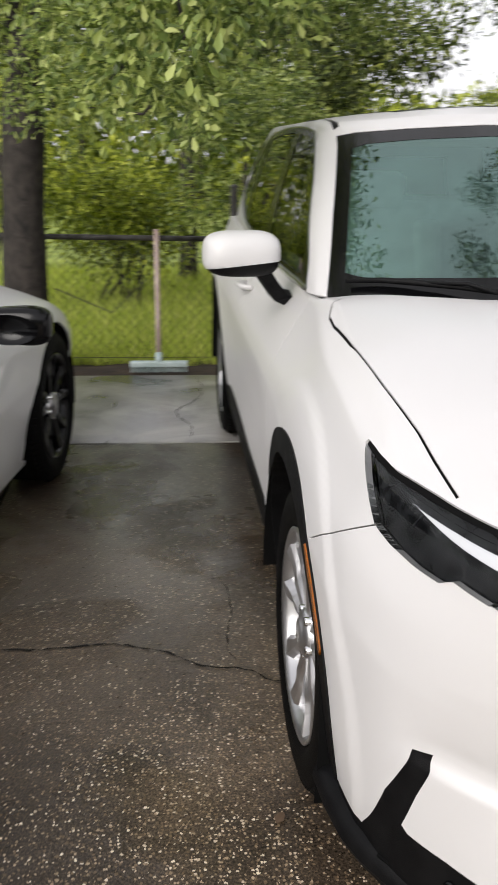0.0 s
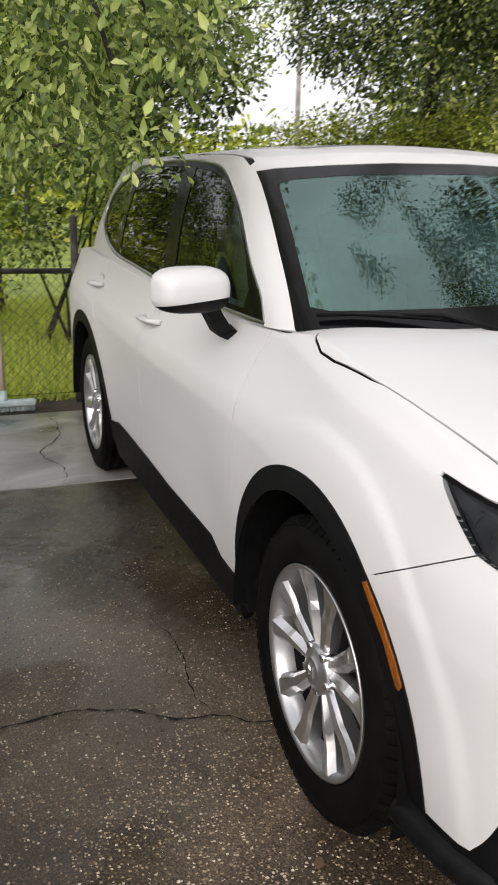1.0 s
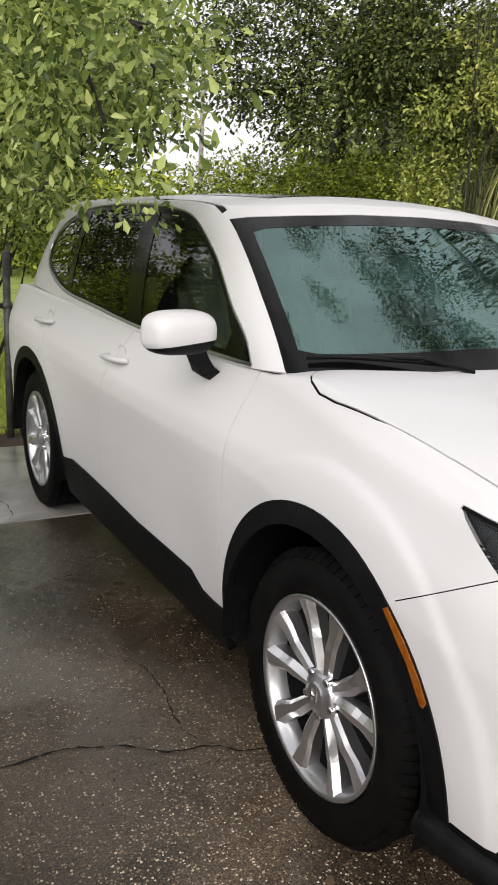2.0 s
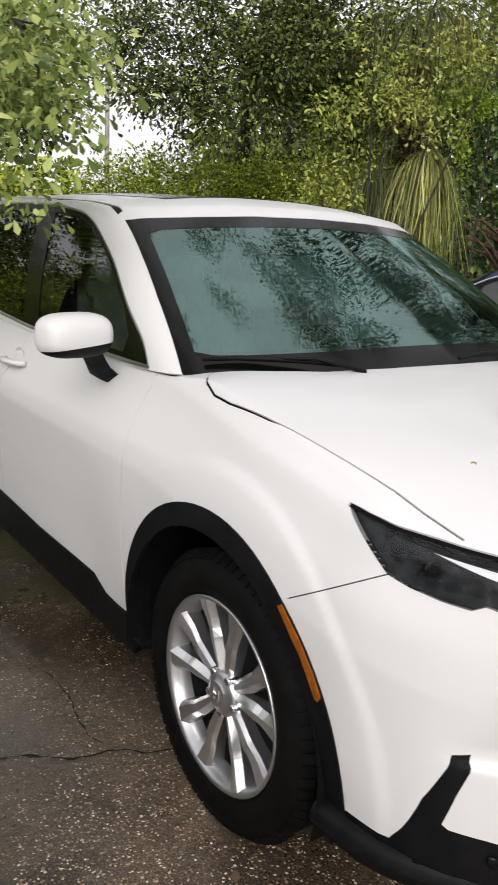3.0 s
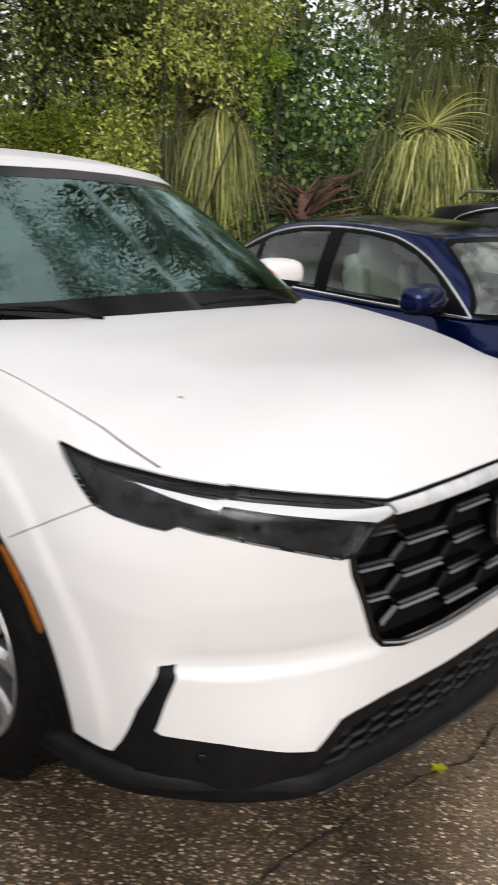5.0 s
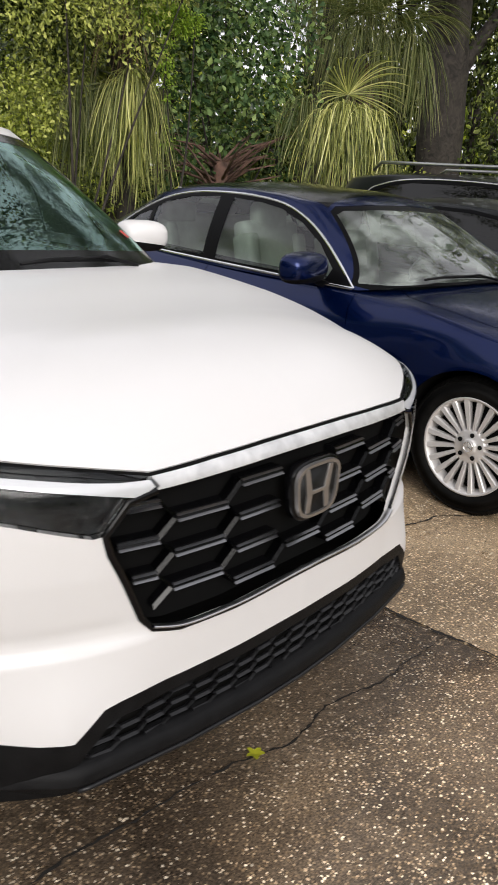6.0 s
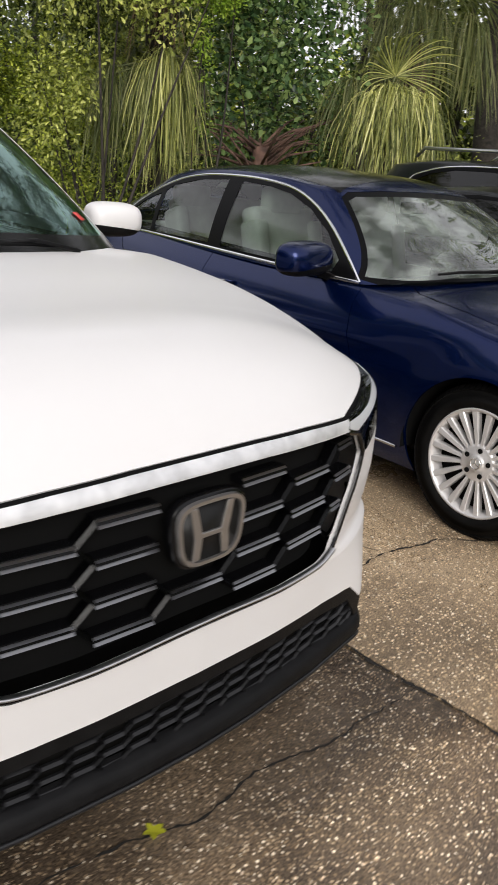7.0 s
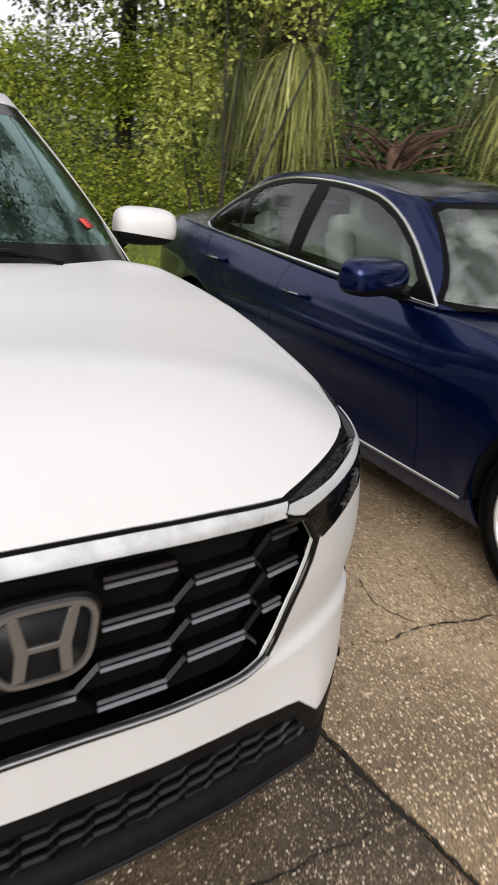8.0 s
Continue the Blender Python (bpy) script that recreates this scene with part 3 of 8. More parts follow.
def ridge_bm(a0, a1, r0, r1, w0, w1, face0, face1, thick, d):
    """A deep spoke folded along a ridge: a broad facet, a narrow one, and a step towards the rim."""
    bm = bmesh.new()
    rows = []
    X = Vector((1, 0, 0))
    for t, grow, dip, bend in ((0, 1, 0, 0), (0.3, 1.02, 0, 0.05), (0.52, 1.02, 0, 0.1), (0.62, 0.88, 0.003, 0.5), (0.74, 0.94, 0.004, 0.85), (0.9, 1.08, 0.001, 0.97), (1, 1.12, 0, 1.0)):
        a = radians(a0 + (a1 - a0) * bend)
        r, w = r0 + (r1 - r0) * t, (w0 + (w1 - w0) * t) * grow
        x = face0 + (face1 - face0) * t + dip
        c = Vector((0, math.cos(a), math.sin(a))) * r
        q = Vector((0, -math.sin(a), math.cos(a))) * d
        rows.append([bm.verts.new(p) for p in (c - q * w * 0.5 + X * (x + thick), c - q * w * 0.5 + X * (x + 0.016), c - q * w * (0.05 + 0.22 * t) + X * x, c + q * w * 0.30 + X * (x + 0.004), c + q * w * 0.5 + X * (x + 0.013), c + q * w * 0.5 + X * (x + thick))])
    for u, v in zip(rows, rows[1:]):
        for k in range(5):
            bm.faces.new((u[k], u[k + 1], v[k + 1], v[k]))
        bm.faces.new((u[5], u[0], v[0], v[5]))
    bm.faces.new(rows[0][::-1])
    bm.faces.new(rows[-1])
    bmesh.ops.recalc_face_normals(bm, faces=bm.faces[:])
    return bm


def wheel(parent, at, r, rim, width, style, label, turn=0.0, dark=False):
    face, back, rimm = (GLOSSBLACK, INSIDE, GLOSSBLACK) if dark else (ALLOYFACE, ALLOYGREY, ALLOY if style == "blades" else PALEALLOY)
    hub = part("wheel", lathe_bm([(0.05, 0.02), (0.05, rim - 0.03), (0.14, rim - 0.03), (0.14, 0.02)], 48), INSIDE, parent, label, at=at)
    part("tyre", tyre_bm(r, rim, width), RUBBER, hub)
    part("tread", tread_bm(r, width), RUBBER, hub, smooth=False)["kind"] = "stuff"
    part("rim", lathe_bm([(0.0, rim - 0.002), (-0.006, rim), (-0.008, rim - 0.006), (-0.003, rim - 0.012), (0.006, rim - 0.018), (0.03, rim - 0.026), (0.10, rim - 0.034), (0.17, rim - 0.03)], 96), rimm, hub)
    part("brake_disc", lathe_bm([(0.075, 0.06), (0.07, 0.075), (0.07, 0.165), (0.085, 0.165)], 48), ALLOYDARK, hub)
    if style == "blades":
        for k in range(5):
            a = turn + 72 * k
            for d in (-1, 1):
                part("spoke", ridge_bm(a + d * 14, a + d * 16.8, 0.034, rim - 0.010, 0.031, 0.060, 0.016, -0.003, 0.05, d), face, hub, smooth=False)
        part("hub_cap", lathe_bm([(0.03, 0.062), (0.012, 0.060), (0.004, 0.050), (0.002, 0.036), (-0.002, 0.034), (-0.004, 0.030), (-0.004, 0.0005)], 40), ALLOY, hub)
        part("cap_badge", join_bm(box_bm(-0.0075, -0.004, -0.013, -0.008, -0.016, 0.016), box_bm(-0.0075, -0.004, 0.008, 0.013, -0.016, 0.016), box_bm(-0.0075, -0.004, -0.008, 0.008, -0.003, 0.003)), CHROME, hub, smooth=False)
        for k in range(5):
            a = radians(turn + 72 * k + 36)
            part("lug_nut", lathe_bm([(0.03, 0.013), (0.004, 0.012), (0.0, 0.009), (0.0, 0.0005)], 10), CHROME, hub, at=Matrix.Translation((0.004, 0.056 * math.cos(a), 0.056 * math.sin(a))))
    else:
        n = 20
        for k in range(n):
            a = turn + 360 / n * k
            part("spoke", blade_bm(a, a, 0.07, rim - 0.008, 0.015, 0.031, 0.012, -0.002, 0.03), PALEALLOY, hub, smooth=False)
        part("hub_cap", lathe_bm([(0.04, 0.085), (0.014, 0.082), (0.010, 0.070), (0.014, 0.040), (0.004, 0.034), (0.002, 0.031), (0.002, 0.0005)], 40), PALEALLOY, hub)
        for k in range(5):
            a = radians(turn + 72 * k + 20)
            part("lug_hole", lathe_bm([(0.012, 0.011), (0.008, 0.011), (0.008, 0.0005)], 12), INSIDE, hub, at=Matrix.Translation((0, 0.057 * math.cos(a), 0.057 * math.sin(a))))
        part("cap_ring", join_bm(lathe_bm([(0.0025, 0.026), (-0.001, 0.025), (-0.001, 0.022), (0.0025, 0.021)], 32), *[blade_bm(a, a, 0.0, 0.023, 0.006, 0.002, -0.001, -0.001, 0.003) for a in (90, 210, 330)]), CHROME, hub)
    return hub


ALLOYFACE = mat("machined_silver_alloy", (0.72, 0.71, 0.72), 0.17, metal=0.95)
# faces turned on a lathe: the sheen runs in a bow across the wheel
an, al, ab = nodes(ALLOYFACE)
ab.inputs["Anisotropic"].default_value = 0.85
ab.inputs["Roughness"].default_value = 0.30
turned = an.new("ShaderNodeTangent")
turned.direction_type = "RADIAL"
turned.axis = "X"
al.new(turned.outputs[0], ab.inputs["Tangent"])
PALEALLOY = mat("pale_silver_wheel_paint", (0.60, 0.585, 0.58), 0.30, metal=0.35)
ALLOYGREY = mat("grey_alloy", (0.20, 0.197, 0.20), 0.38, metal=0.6)


def seat_bm(w, tilt=14):
    """A car seat facing -y, its foot at the origin: cushion and squab of swollen blocks."""
    def pad(x0, x1, y0, y1, z0, z1, m=Matrix(), r=0.05):
        b = box_bm(x0, x1, y0, y1, z0, z1, r, 3)
        bmesh.ops.transform(b, matrix=m, verts=b.verts)
        return b
    lean = Matrix.Translation((0, 0.48, 0.16)) @ Matrix.Rotation(radians(-tilt), 4, "X")
    h = w / 2
    return join_bm(
        pad(-h, h, 0, 0.50, 0, 0.17), pad(-h, -h + 0.09, 0.02, 0.48, 0.05, 0.21, r=0.035), pad(h - 0.09, h, 0.02, 0.48, 0.05, 0.21, r=0.035),
        pad(-h * 0.92, h * 0.92, -0.03, 0.11, 0, 0.58, lean), pad(-h, -h + 0.10, -0.07, 0.10, 0.05, 0.50, lean, 0.04), pad(h - 0.10, h, -0.07, 0.10, 0.05, 0.50, lean, 0.04))


def interior(car, dz, y_dash, y_seat, floor, half, leather, y_rear, wheel_at, far_dash=0.0):
    """Dashboard, front and rear seats, steering wheel and floor of a car."""
    part("cabin_floor", box_bm(-half, half, y_dash - 0.1, y_rear + 0.75, floor - 0.06, floor), INSIDE, car)
    part("cabin_side", box_bm(-half - 0.04, -half, y_dash - 0.1, y_rear + 0.75, floor, dz - 0.06), leather, car)
    part("cabin_side", box_bm(half, half + 0.04, y_dash - 0.1, y_rear + 0.75, floor, dz - 0.06), leather, car)
    prof = spline([(y_dash - 0.32, dz - 0.05), (y_dash - 0.12, dz + 0.005), (y_dash + 0.08, dz + 0.01), (y_dash + 0.17, dz - 0.03), (y_dash + 0.19, dz - 0.12), (y_dash + 0.13, dz - 0.30), (y_dash + 0.10, dz - 0.5)], 22)
    bm = bmesh.new()
    rows = [[bm.verts.new((x, y, z - 0.012 * (x / half) ** 4)) for y, z in prof] for x in np.linspace(-half, half, 13)]
    for a, b in zip(rows, rows[1:]):
        for k in range(len(prof) - 1):
            bm.faces.new((a[k], a[k + 1], b[k + 1], b[k]))
    bmesh.ops.recalc_face_normals(bm, faces=bm.faces[:])
    part("dashboard", bm, DASH, car)
    part("instrument_hood", box_bm(wheel_at - 0.19, wheel_at + 0.19, y_dash - 0.02, y_dash + 0.16, dz - 0.05, dz + 0.035, 0.03, 3), DASH, car)
    part("centre_screen", box_bm(-0.13, 0.13, y_dash + 0.10, y_dash + 0.125, dz - 0.02, dz + 0.09, 0.008), GLOSSBLACK, car)
    for x in (-0.38, 0.38):
        st = part("front_seat", seat_bm(0.52), leather, car, at=pose(x, y_seat, floor + 0.16))
        part("headrest", box_bm(-0.13, 0.13, 0.58, 0.69, 0.66, 0.83, 0.045, 3), leather, st)
        part("headrest_post", tube_bm([(-0.05, 0.62, 0.60), (-0.05, 0.635, 0.70)], 0.007), CHROME, st)
        part("headrest_post", tube_bm([(0.05, 0.62, 0.60), (0.05, 0.635, 0.70)], 0.007), CHROME, st)
    rb = part("rear_seat", seat_bm(half * 1.8, 18), leather, car, at=pose(0, y_rear, floor + 0.16))
    for x in (-0.42, 0.42):
        part("headrest", box_bm(x - 0.13, x + 0.13, 0.60, 0.70, 0.64, 0.78, 0.04, 3), leather, rb)
    sw = part("steering_wheel", lathe_bm([(0.016 * math.cos(a), 0.185 + 0.016 * math.sin(a)) for a in np.linspace(0, 2 * math.pi, 9)], 40, "y"), DASH, car, at=pose(wheel_at, y_dash + 0.30, dz - 0.09, -25))
    part("wheel_boss", box_bm(-0.075, 0.075, -0.02, 0.03, -0.06, 0.05, 0.02), DASH, sw)
    part("wheel_spoke", box_bm(-0.18, 0.18, -0.008, 0.012, -0.02, 0.012, 0.005), DASH, sw)
    part("wheel_spoke", box_bm(-0.02, 0.02, -0.008, 0.012, -0.18, 0.0, 0.005), DASH, sw)


def wiper(car, p0, p1, name="wiper"):
    p0, p1 = Vector(p0), Vector(p1)
    mid = p0.lerp(p1, 0.5) + Vector((0, -0.01, 0.012))
    w = part(name, tube_bm([p0, p0.lerp(p1, 0.25) + Vector((0, -0.004, 0.010)), mid, p0.lerp(p1, 0.75) + Vector((0, -0.004, 0.008)), p1], [0.007, 0.010, 0.012, 0.009, 0.006], 8, flatten=0.7), PLASTIC, car)
    part("wiper_arm", tube_bm([p1 + (p1 - p0) * 0.14 + Vector((0, -0.02, -0.012)), mid + (p1 - p0) * 0.28 + Vector((0, -0.012, 0.008)), mid], [0.011, 0.009, 0.007], 8, flatten=0.6), PLASTIC, w)


def swell_bm(size, taper, flat_back=0.6, seg=28, rings=18):
    """A rounded housing like a mirror's: superellipsoid with a taper along x and a flat back."""
    bm = bmesh.new()
    sx, sy, sz = size
    rows = []
    for i in range(rings + 1):
        th = math.pi * i / rings
        ring = []
        for k in range(seg):
            ph = 2 * math.pi * k / seg
            f = lambda v, e: math.copysign(abs(v) ** e, v)
            ax = -f(math.cos(th), 0.62)
            rr = abs(math.sin(th)) ** 0.52
            y, z = f(math.cos(ph), 0.74) * rr, f(math.sin(ph), 0.74) * rr
            k2 = 1 - taper * (ax + 1) / 2
            if y > 0:
                y *= flat_back
            ring.append(bm.verts.new((ax * sx, y * sy * k2, z * sz * k2)))
        rows.append(ring)
    for a, b in zip(rows, rows[1:]):
        for k in range(seg):
            bm.faces.new((a[k], a[(k + 1) % seg], b[(k + 1) % seg], b[k]))
    bmesh.ops.remove_doubles(bm, verts=bm.verts[:], dist=0.0005)
    bmesh.ops.recalc_face_normals(bm, faces=bm.faces[:])
    return bm


def wing_mirror(car, at, s, size, paint, foot, lower=0.34, taper=0.25, dark=False):
    """A door mirror: painted cap above a black lower shell, glass, foot on the door. Outwards is -x for s = -1."""
    full = swell_bm(size, taper)
    if s > 0:
        bmesh.ops.scale(full, vec=(-1, 1, 1), verts=full.verts)
        bmesh.ops.reverse_faces(full, faces=full.faces[:])
    cut = -size[2] * (1 - 2 * lower)
    low = full.copy()
    tilt = Vector((0.10 * s, 0.10, 1)).normalized()
    for b, clear in ((full, "inner"), (low, "outer")):
        bmesh.ops.bisect_plane(b, geom=b.verts[:] + b.edges[:] + b.faces[:], plane_co=(0, 0, cut), plane_no=tilt, clear_inner=clear == "inner", clear_outer=clear == "outer")
    bmesh.ops.scale(low, vec=(0.985, 0.985, 1), verts=low.verts)
    m = part("wing_mirror", full, paint, car, at=at)
    part("lower_shell", low, PLASTIC, m, "black lower shell")
    g = lathe_bm([(0.0, 0.0005), (0.0, 0.5), (0.004, 0.5)], 28, "y")
    bmesh.ops.scale(g, vec=(size[0] * 1.5, 1, size[2] * 1.4), verts=g.verts)
    # when dark, a black pane stands for a dark reflection in the glass
    part("mirror_glass", g, GLOSSBLACK if dark else CHROME, m, at=Matrix.Translation((0, size[1] * 0.56, -size[2] * 0.1)))
    f0, f1 = Vector(foot) - at.translation, Vector((-s * size[0] * 0.55, 0.0, -size[2] * 0.75))
    part("mirror_foot", tube_bm([f0 + Vector((-s * 0.03, 0, -0.01)), f0, f0.lerp(f1, 0.6), f1], [0.045, 0.042, 0.034, 0.036], 4, flatten=0.55), PLASTIC, m, smooth=False)
    return m


def under_tray(car, half, y0, y1, z0, z1):
    part("underbody", box_bm(-half, half, y0, y1, z0, z1, 0.03), INSIDE, car)


def wheel_housing(car, y, z, r, x0, x1):
    for s in (-1, 1):
        bm = bmesh.new()
        rows = [[bm.verts.new((s * x, y + r * math.cos(radians(a)), z + r * math.sin(radians(a)))) for a in range(-6, 199, 10)] for x in (x0, x1)]
        for k in range(len(rows[0]) - 1):
            bm.faces.new((rows[0][k], rows[0][k + 1], rows[1][k + 1], rows[1][k]))
        bm.faces.new(rows[0])
        part("wheel_housing", bm, INSIDE, car)


def white_suv():
    car = thing("suv", "white sport utility car with wet paint on the driveway", "car")
    low = lower_skin(SUV, 250, 80, 3.0)
    low.drop(lambda c: c.y > 0.44 and abs(c.x) < 0.70 and c.z > 0.9)
    up = upper_skin(SUV, 150)
    gaps = []
    A, B = lambda c: c.y > -0.765, lambda c: c.y <= -0.755

    # bonnet and cowl
    seam = [(-0.715, 0.345), (-0.770, 0.305), (-0.808, 0.25), (-0.829, 0.18), (-0.835, 0.10), (-0.833, -0.066), (-0.816, -0.29), (-0.797, -0.446), (-0.789, -0.563), (-0.785, -0.617)]
    for s in (-1, 1):
        gaps.append(low.seam(both(seam, s), 0.0052, "top", lambda c: c.z > 0.9))
    cowl = [(-0.80, 0.425), (-0.725, 0.335), (-0.60, 0.232), (-0.468, 0.16), (-0.275, 0.132), (0, 0.125)]
    cowl_poly = cowl + [(-x, y) for x, y in cowl[::-1][1:]] + [(0.80, 0.9), (-0.80, 0.9)]
    cw = low.take(cowl_poly, "top", lambda c: c.z > 0.95)
    low.panel("cowl", cw, PLASTIC, car, "black cowl panel", off=-0.012)

    # lights and front trim
    top_a = [(-0.398, 0.985), (-0.525, 0.969), (-0.622, 0.961), (-0.723, 0.955), (-0.765, 0.951)]
    bot_a = [(-0.765, 0.871), (-0.707, 0.882), (-0.687, 0.870), (-0.637, 0.872), (-0.578, 0.879), (-0.529, 0.890), (-0.461, 0.937), (-0.418, 0.968)]
    top_b = [(-0.80, 0.957), (-0.715, 0.955), (-0.639, 0.945), (-0.546, 0.932), (-0.447, 0.916)]
    bot_b = [(-0.432, 0.893), (-0.452, 0.878), (-0.492, 0.874), (-0.536, 0.815), (-0.555, 0.812), (-0.674, 0.847), (-0.80, 0.879)]
    hood_line = [(-0.44, 0.9145), (-0.3, 0.921), (-0.15, 0.9255), (0, 0.927)]
    for s in (-1, 1):
        near = lambda c, s=s: c.x * s > 0
        gaps.append(low.seam(top_a, 0.007, "side", lambda c: near(c) and A(c)))
        gaps.append(low.seam(both(top_b[1:] + hood_line, s), 0.007, "front", lambda c: c.y < -0.6))
        gaps.append(low.seam([(-0.315, 0.766), (-0.42, 0.826), (-0.535, 0.893)], 0.0026, "side", near))
    for s in (-1, 1):
        near = lambda c, s=s: c.x * s > 0
        d1 = low.take([(-0.598, 0.9475), (-0.68, 0.9415), (-0.765, 0.9335), (-0.765, 0.919), (-0.69, 0.931)], "side", lambda c: near(c) and A(c))
        d2 = low.take(both([(-0.80, 0.938), (-0.733, 0.935), (-0.655, 0.926), (-0.562, 0.914), (-0.505, 0.908), (-0.447, 0.906), (-0.44, 0.893), (-0.475, 0.878), (-0.505, 0.885), (-0.572, 0.8975), (-0.668, 0.9130), (-0.741, 0.9255), (-0.80, 0.931)], s), "front", lambda c: near(c) and B(c))
        h1 = low.take(top_a + bot_a, "side", lambda c: near(c) and A(c))
        h2 = low.take(both(top_b + bot_b, s), "front", lambda c: near(c) and B(c))
        head = join_bm(h1, h2)
        lens = head.copy()
        lamp = low.panel("headlight", head, SMOKE, car, "smoked headlamp with black housing", off=-0.022)
        low.panel("lens", lens, GLASS_CLEAR, lamp, off=0.001, rim=0.02)
        low.panel("light_bar", join_bm(d1, d2), BRIGHT, lamp, "silver daytime light bar", off=0.003, rim=0.02)
        for (x, y, z), r in (((-0.845, -0.515, 0.925), 0.022), ((-0.815, -0.605, 0.905), 0.026), ((-0.70, -0.775, 0.885), 0.018), ((-0.645, -0.825, 0.875), 0.016)):
            b = lathe_bm([(0.02, 0.001), (0.014, r * 0.55), (0.0, r * 0.9), (-0.002, r)], 20, "y")
            part("reflector", b, ALLOYDARK, lamp, at=pose(-s * x, y + 0.012, z, 0, 0, 35 * s))
    band = [(-0.442, 0.911), (-0.3, 0.918), (-0.15, 0.9215), (0, 0.923)]
    band_low = [(-0.436, 0.888), (-0.3, 0.894), (-0.15, 0.899), (0, 0.901)]
    mirror = lambda line: line + [(-x, z) for x, z in line[::-1][1:]]
    bm = low.take(mirror(band) + mirror(band_low)[::-1], "front", lambda c: c.y < -0.7)
    low.panel("grille_bar", bm, BRUSHED, car, "bright silver bar above the grille", off=0.004, rim=0.03)
    gr = [(0, 0.899), (-0.15, 0.897), (-0.30, 0.892), (-0.436, 0.886), (-0.491, 0.872), (-0.534, 0.814), (-0.524, 0.775), (-0.491, 0.704), (-0.456, 0.622), (-0.432, 0.594), (-0.374, 0.581), (-0.233, 0.579), (0, 0.588)]
    bm = low.take(gr + [(-x, z) for x, z in gr[::-1][1:-1]], "front", lambda c: c.y < -0.6)
    grille = low.panel("grille", bm, INSIDE, car, "black grille with silver-edged honeycomb bars", off=-0.055)
    # frame of the grille
    line = [(x, z) for x, z in gr[3:]] + [(-x, z) for x, z in gr[::-1][1:-3]]
    pts = [onto(low, (x, -2, z), (0, 1, 0))[0] for x, z in stretch(line, 0.012)]
    ok = [p for p in pts if p]
    part("grille_frame", strip_bm(ok, [low.normal(p) for p in ok], 0.014, 0.004), GLOSSBLACK, grille)
    low_line = [(x, z + 0.006) for x, z in gr[9:]]
    low_line = low_line + [(-x, z) for x, z in low_line[::-1][1:]]
    ok = [p for p in (onto(low, (x, -2, z), (0, 1, 0))[0] for x, z in spline(low_line, 50)) if p]
    part("grille_trim", strip_bm(ok, [low.normal(p) for p in ok], 0.006, 0.011), SATIN, grille)

    def face(x, z, back):
        p = onto(low, (x, -2, z), (0, 1, 0))[0]
        return (p or Vector((x, -0.93, z))) + Vector((0, back, 0))

    pitch, wide, tall = 0.160, 0.122, 0.075
    edge_x = lambda z: table(z, (0.585, 0.60, 0.70, 0.78, 0.815, 0.87, 0.886), (0.39, 0.43, 0.478, 0.512, 0.52, 0.478, 0.44))
    for k in range(-3, 4):
        for n in range(-1, 5):
            z = 0.853 - tall * n - (tall / 2 if k % 2 == 0 else 0)
            for a, b, zz in ((k * pitch - wide / 2, k * pitch + wide / 2, z),):
                if zz < 0.60 or zz > 0.875 or k == 0 and zz > 0.69:
                    continue
                lim = edge_x(zz) - 0.012
                a, b = max(a, -lim), min(b, lim)
                if b - a < 0.035:
                    continue
                part("grille_bar", bar_bm(face(a, zz, 0.016), face(b, zz, 0.016), (0, 0, 1), 0.015, 0.035), GLOSSBLACK, grille, smooth=False)
                part("bar_edge", bar_bm(face(a, zz - 0.006, 0.011), face(b, zz - 0.006, 0.011), (0, 0, 1), 0.0040, 0.006), BAREDGE, grille, smooth=False)
                part("bar_edge", bar_bm(face(a, zz + 0.005, 0.014), face(b, zz + 0.005, 0.014), (0, 0, 1), 0.0030, 0.006), BAREDGE, grille, smooth=False)
                for x, d in ((k * pitch - wide / 2, -1), (k * pitch + wide / 2, 1)):
                    for dz in (-1, 1):
                        x1, z1 = x + d * (pitch - wide), zz + dz * tall / 2
                        if abs(x1) < edge_x(z1) - 0.004 and 0.592 < z1 < 0.885 and not (abs(x1) < 0.09 and z1 > 0.70):
                            part("grille_strut", bar_bm(face(x, zz, 0.018), face(x1, z1, 0.018), (0, 0, 1), 0.010, 0.03), GLOSSBLACK, grille, smooth=False)
    # badge
    def squircle(w, h, e=0.55, n=40):
        out = []
        for k in range(n):
            a = 2 * math.pi * k / n
            c, s2 = math.cos(a), math.sin(a)
            x, z = math.copysign(abs(c) ** e, c) * w, math.copysign(abs(s2) ** e, s2) * h
            out.append((x * (1 + 0.10 * z / h), z))
        return out
    badge = part("badge", prism_bm(squircle(0.098, 0.082), 0.03, 0.002), GLOSSBLACK, grille, "chrome-framed car badge", at=pose(0, -0.990, 0.792, -2) @ Matrix.Scale(0.87, 4))
    part("badge_backing", prism_bm(squircle(0.080, 0.066), 0.004), BADGEGREY, badge, at=pose(0, -0.003, 0))
    ring_o, ring_i = squircle(0.088, 0.073), squircle(0.079, 0.065)
    bm = bmesh.new()
    vo, vi = [bm.verts.new((x, -0.010, z)) for x, z in ring_o], [bm.verts.new((x, -0.010, z)) for x, z in ring_i]
    vo2, vi2 = [bm.verts.new((x * 1.02, 0, z * 1.02)) for x, z in ring_o], [bm.verts.new((x * 0.98, 0, z * 0.98)) for x, z in ring_i]
    for k in range(len(vo)):
        j = (k + 1) % len(vo)
        bm.faces.new((vo[k], vo[j], vi[j], vi[k]))
        bm.faces.new((vo2[k], vo2[j], vo[j], vo[k]))
        bm.faces.new((vi[k], vi[j], vi2[j], vi2[k]))
    bmesh.ops.recalc_face_normals(bm, faces=bm.faces[:])
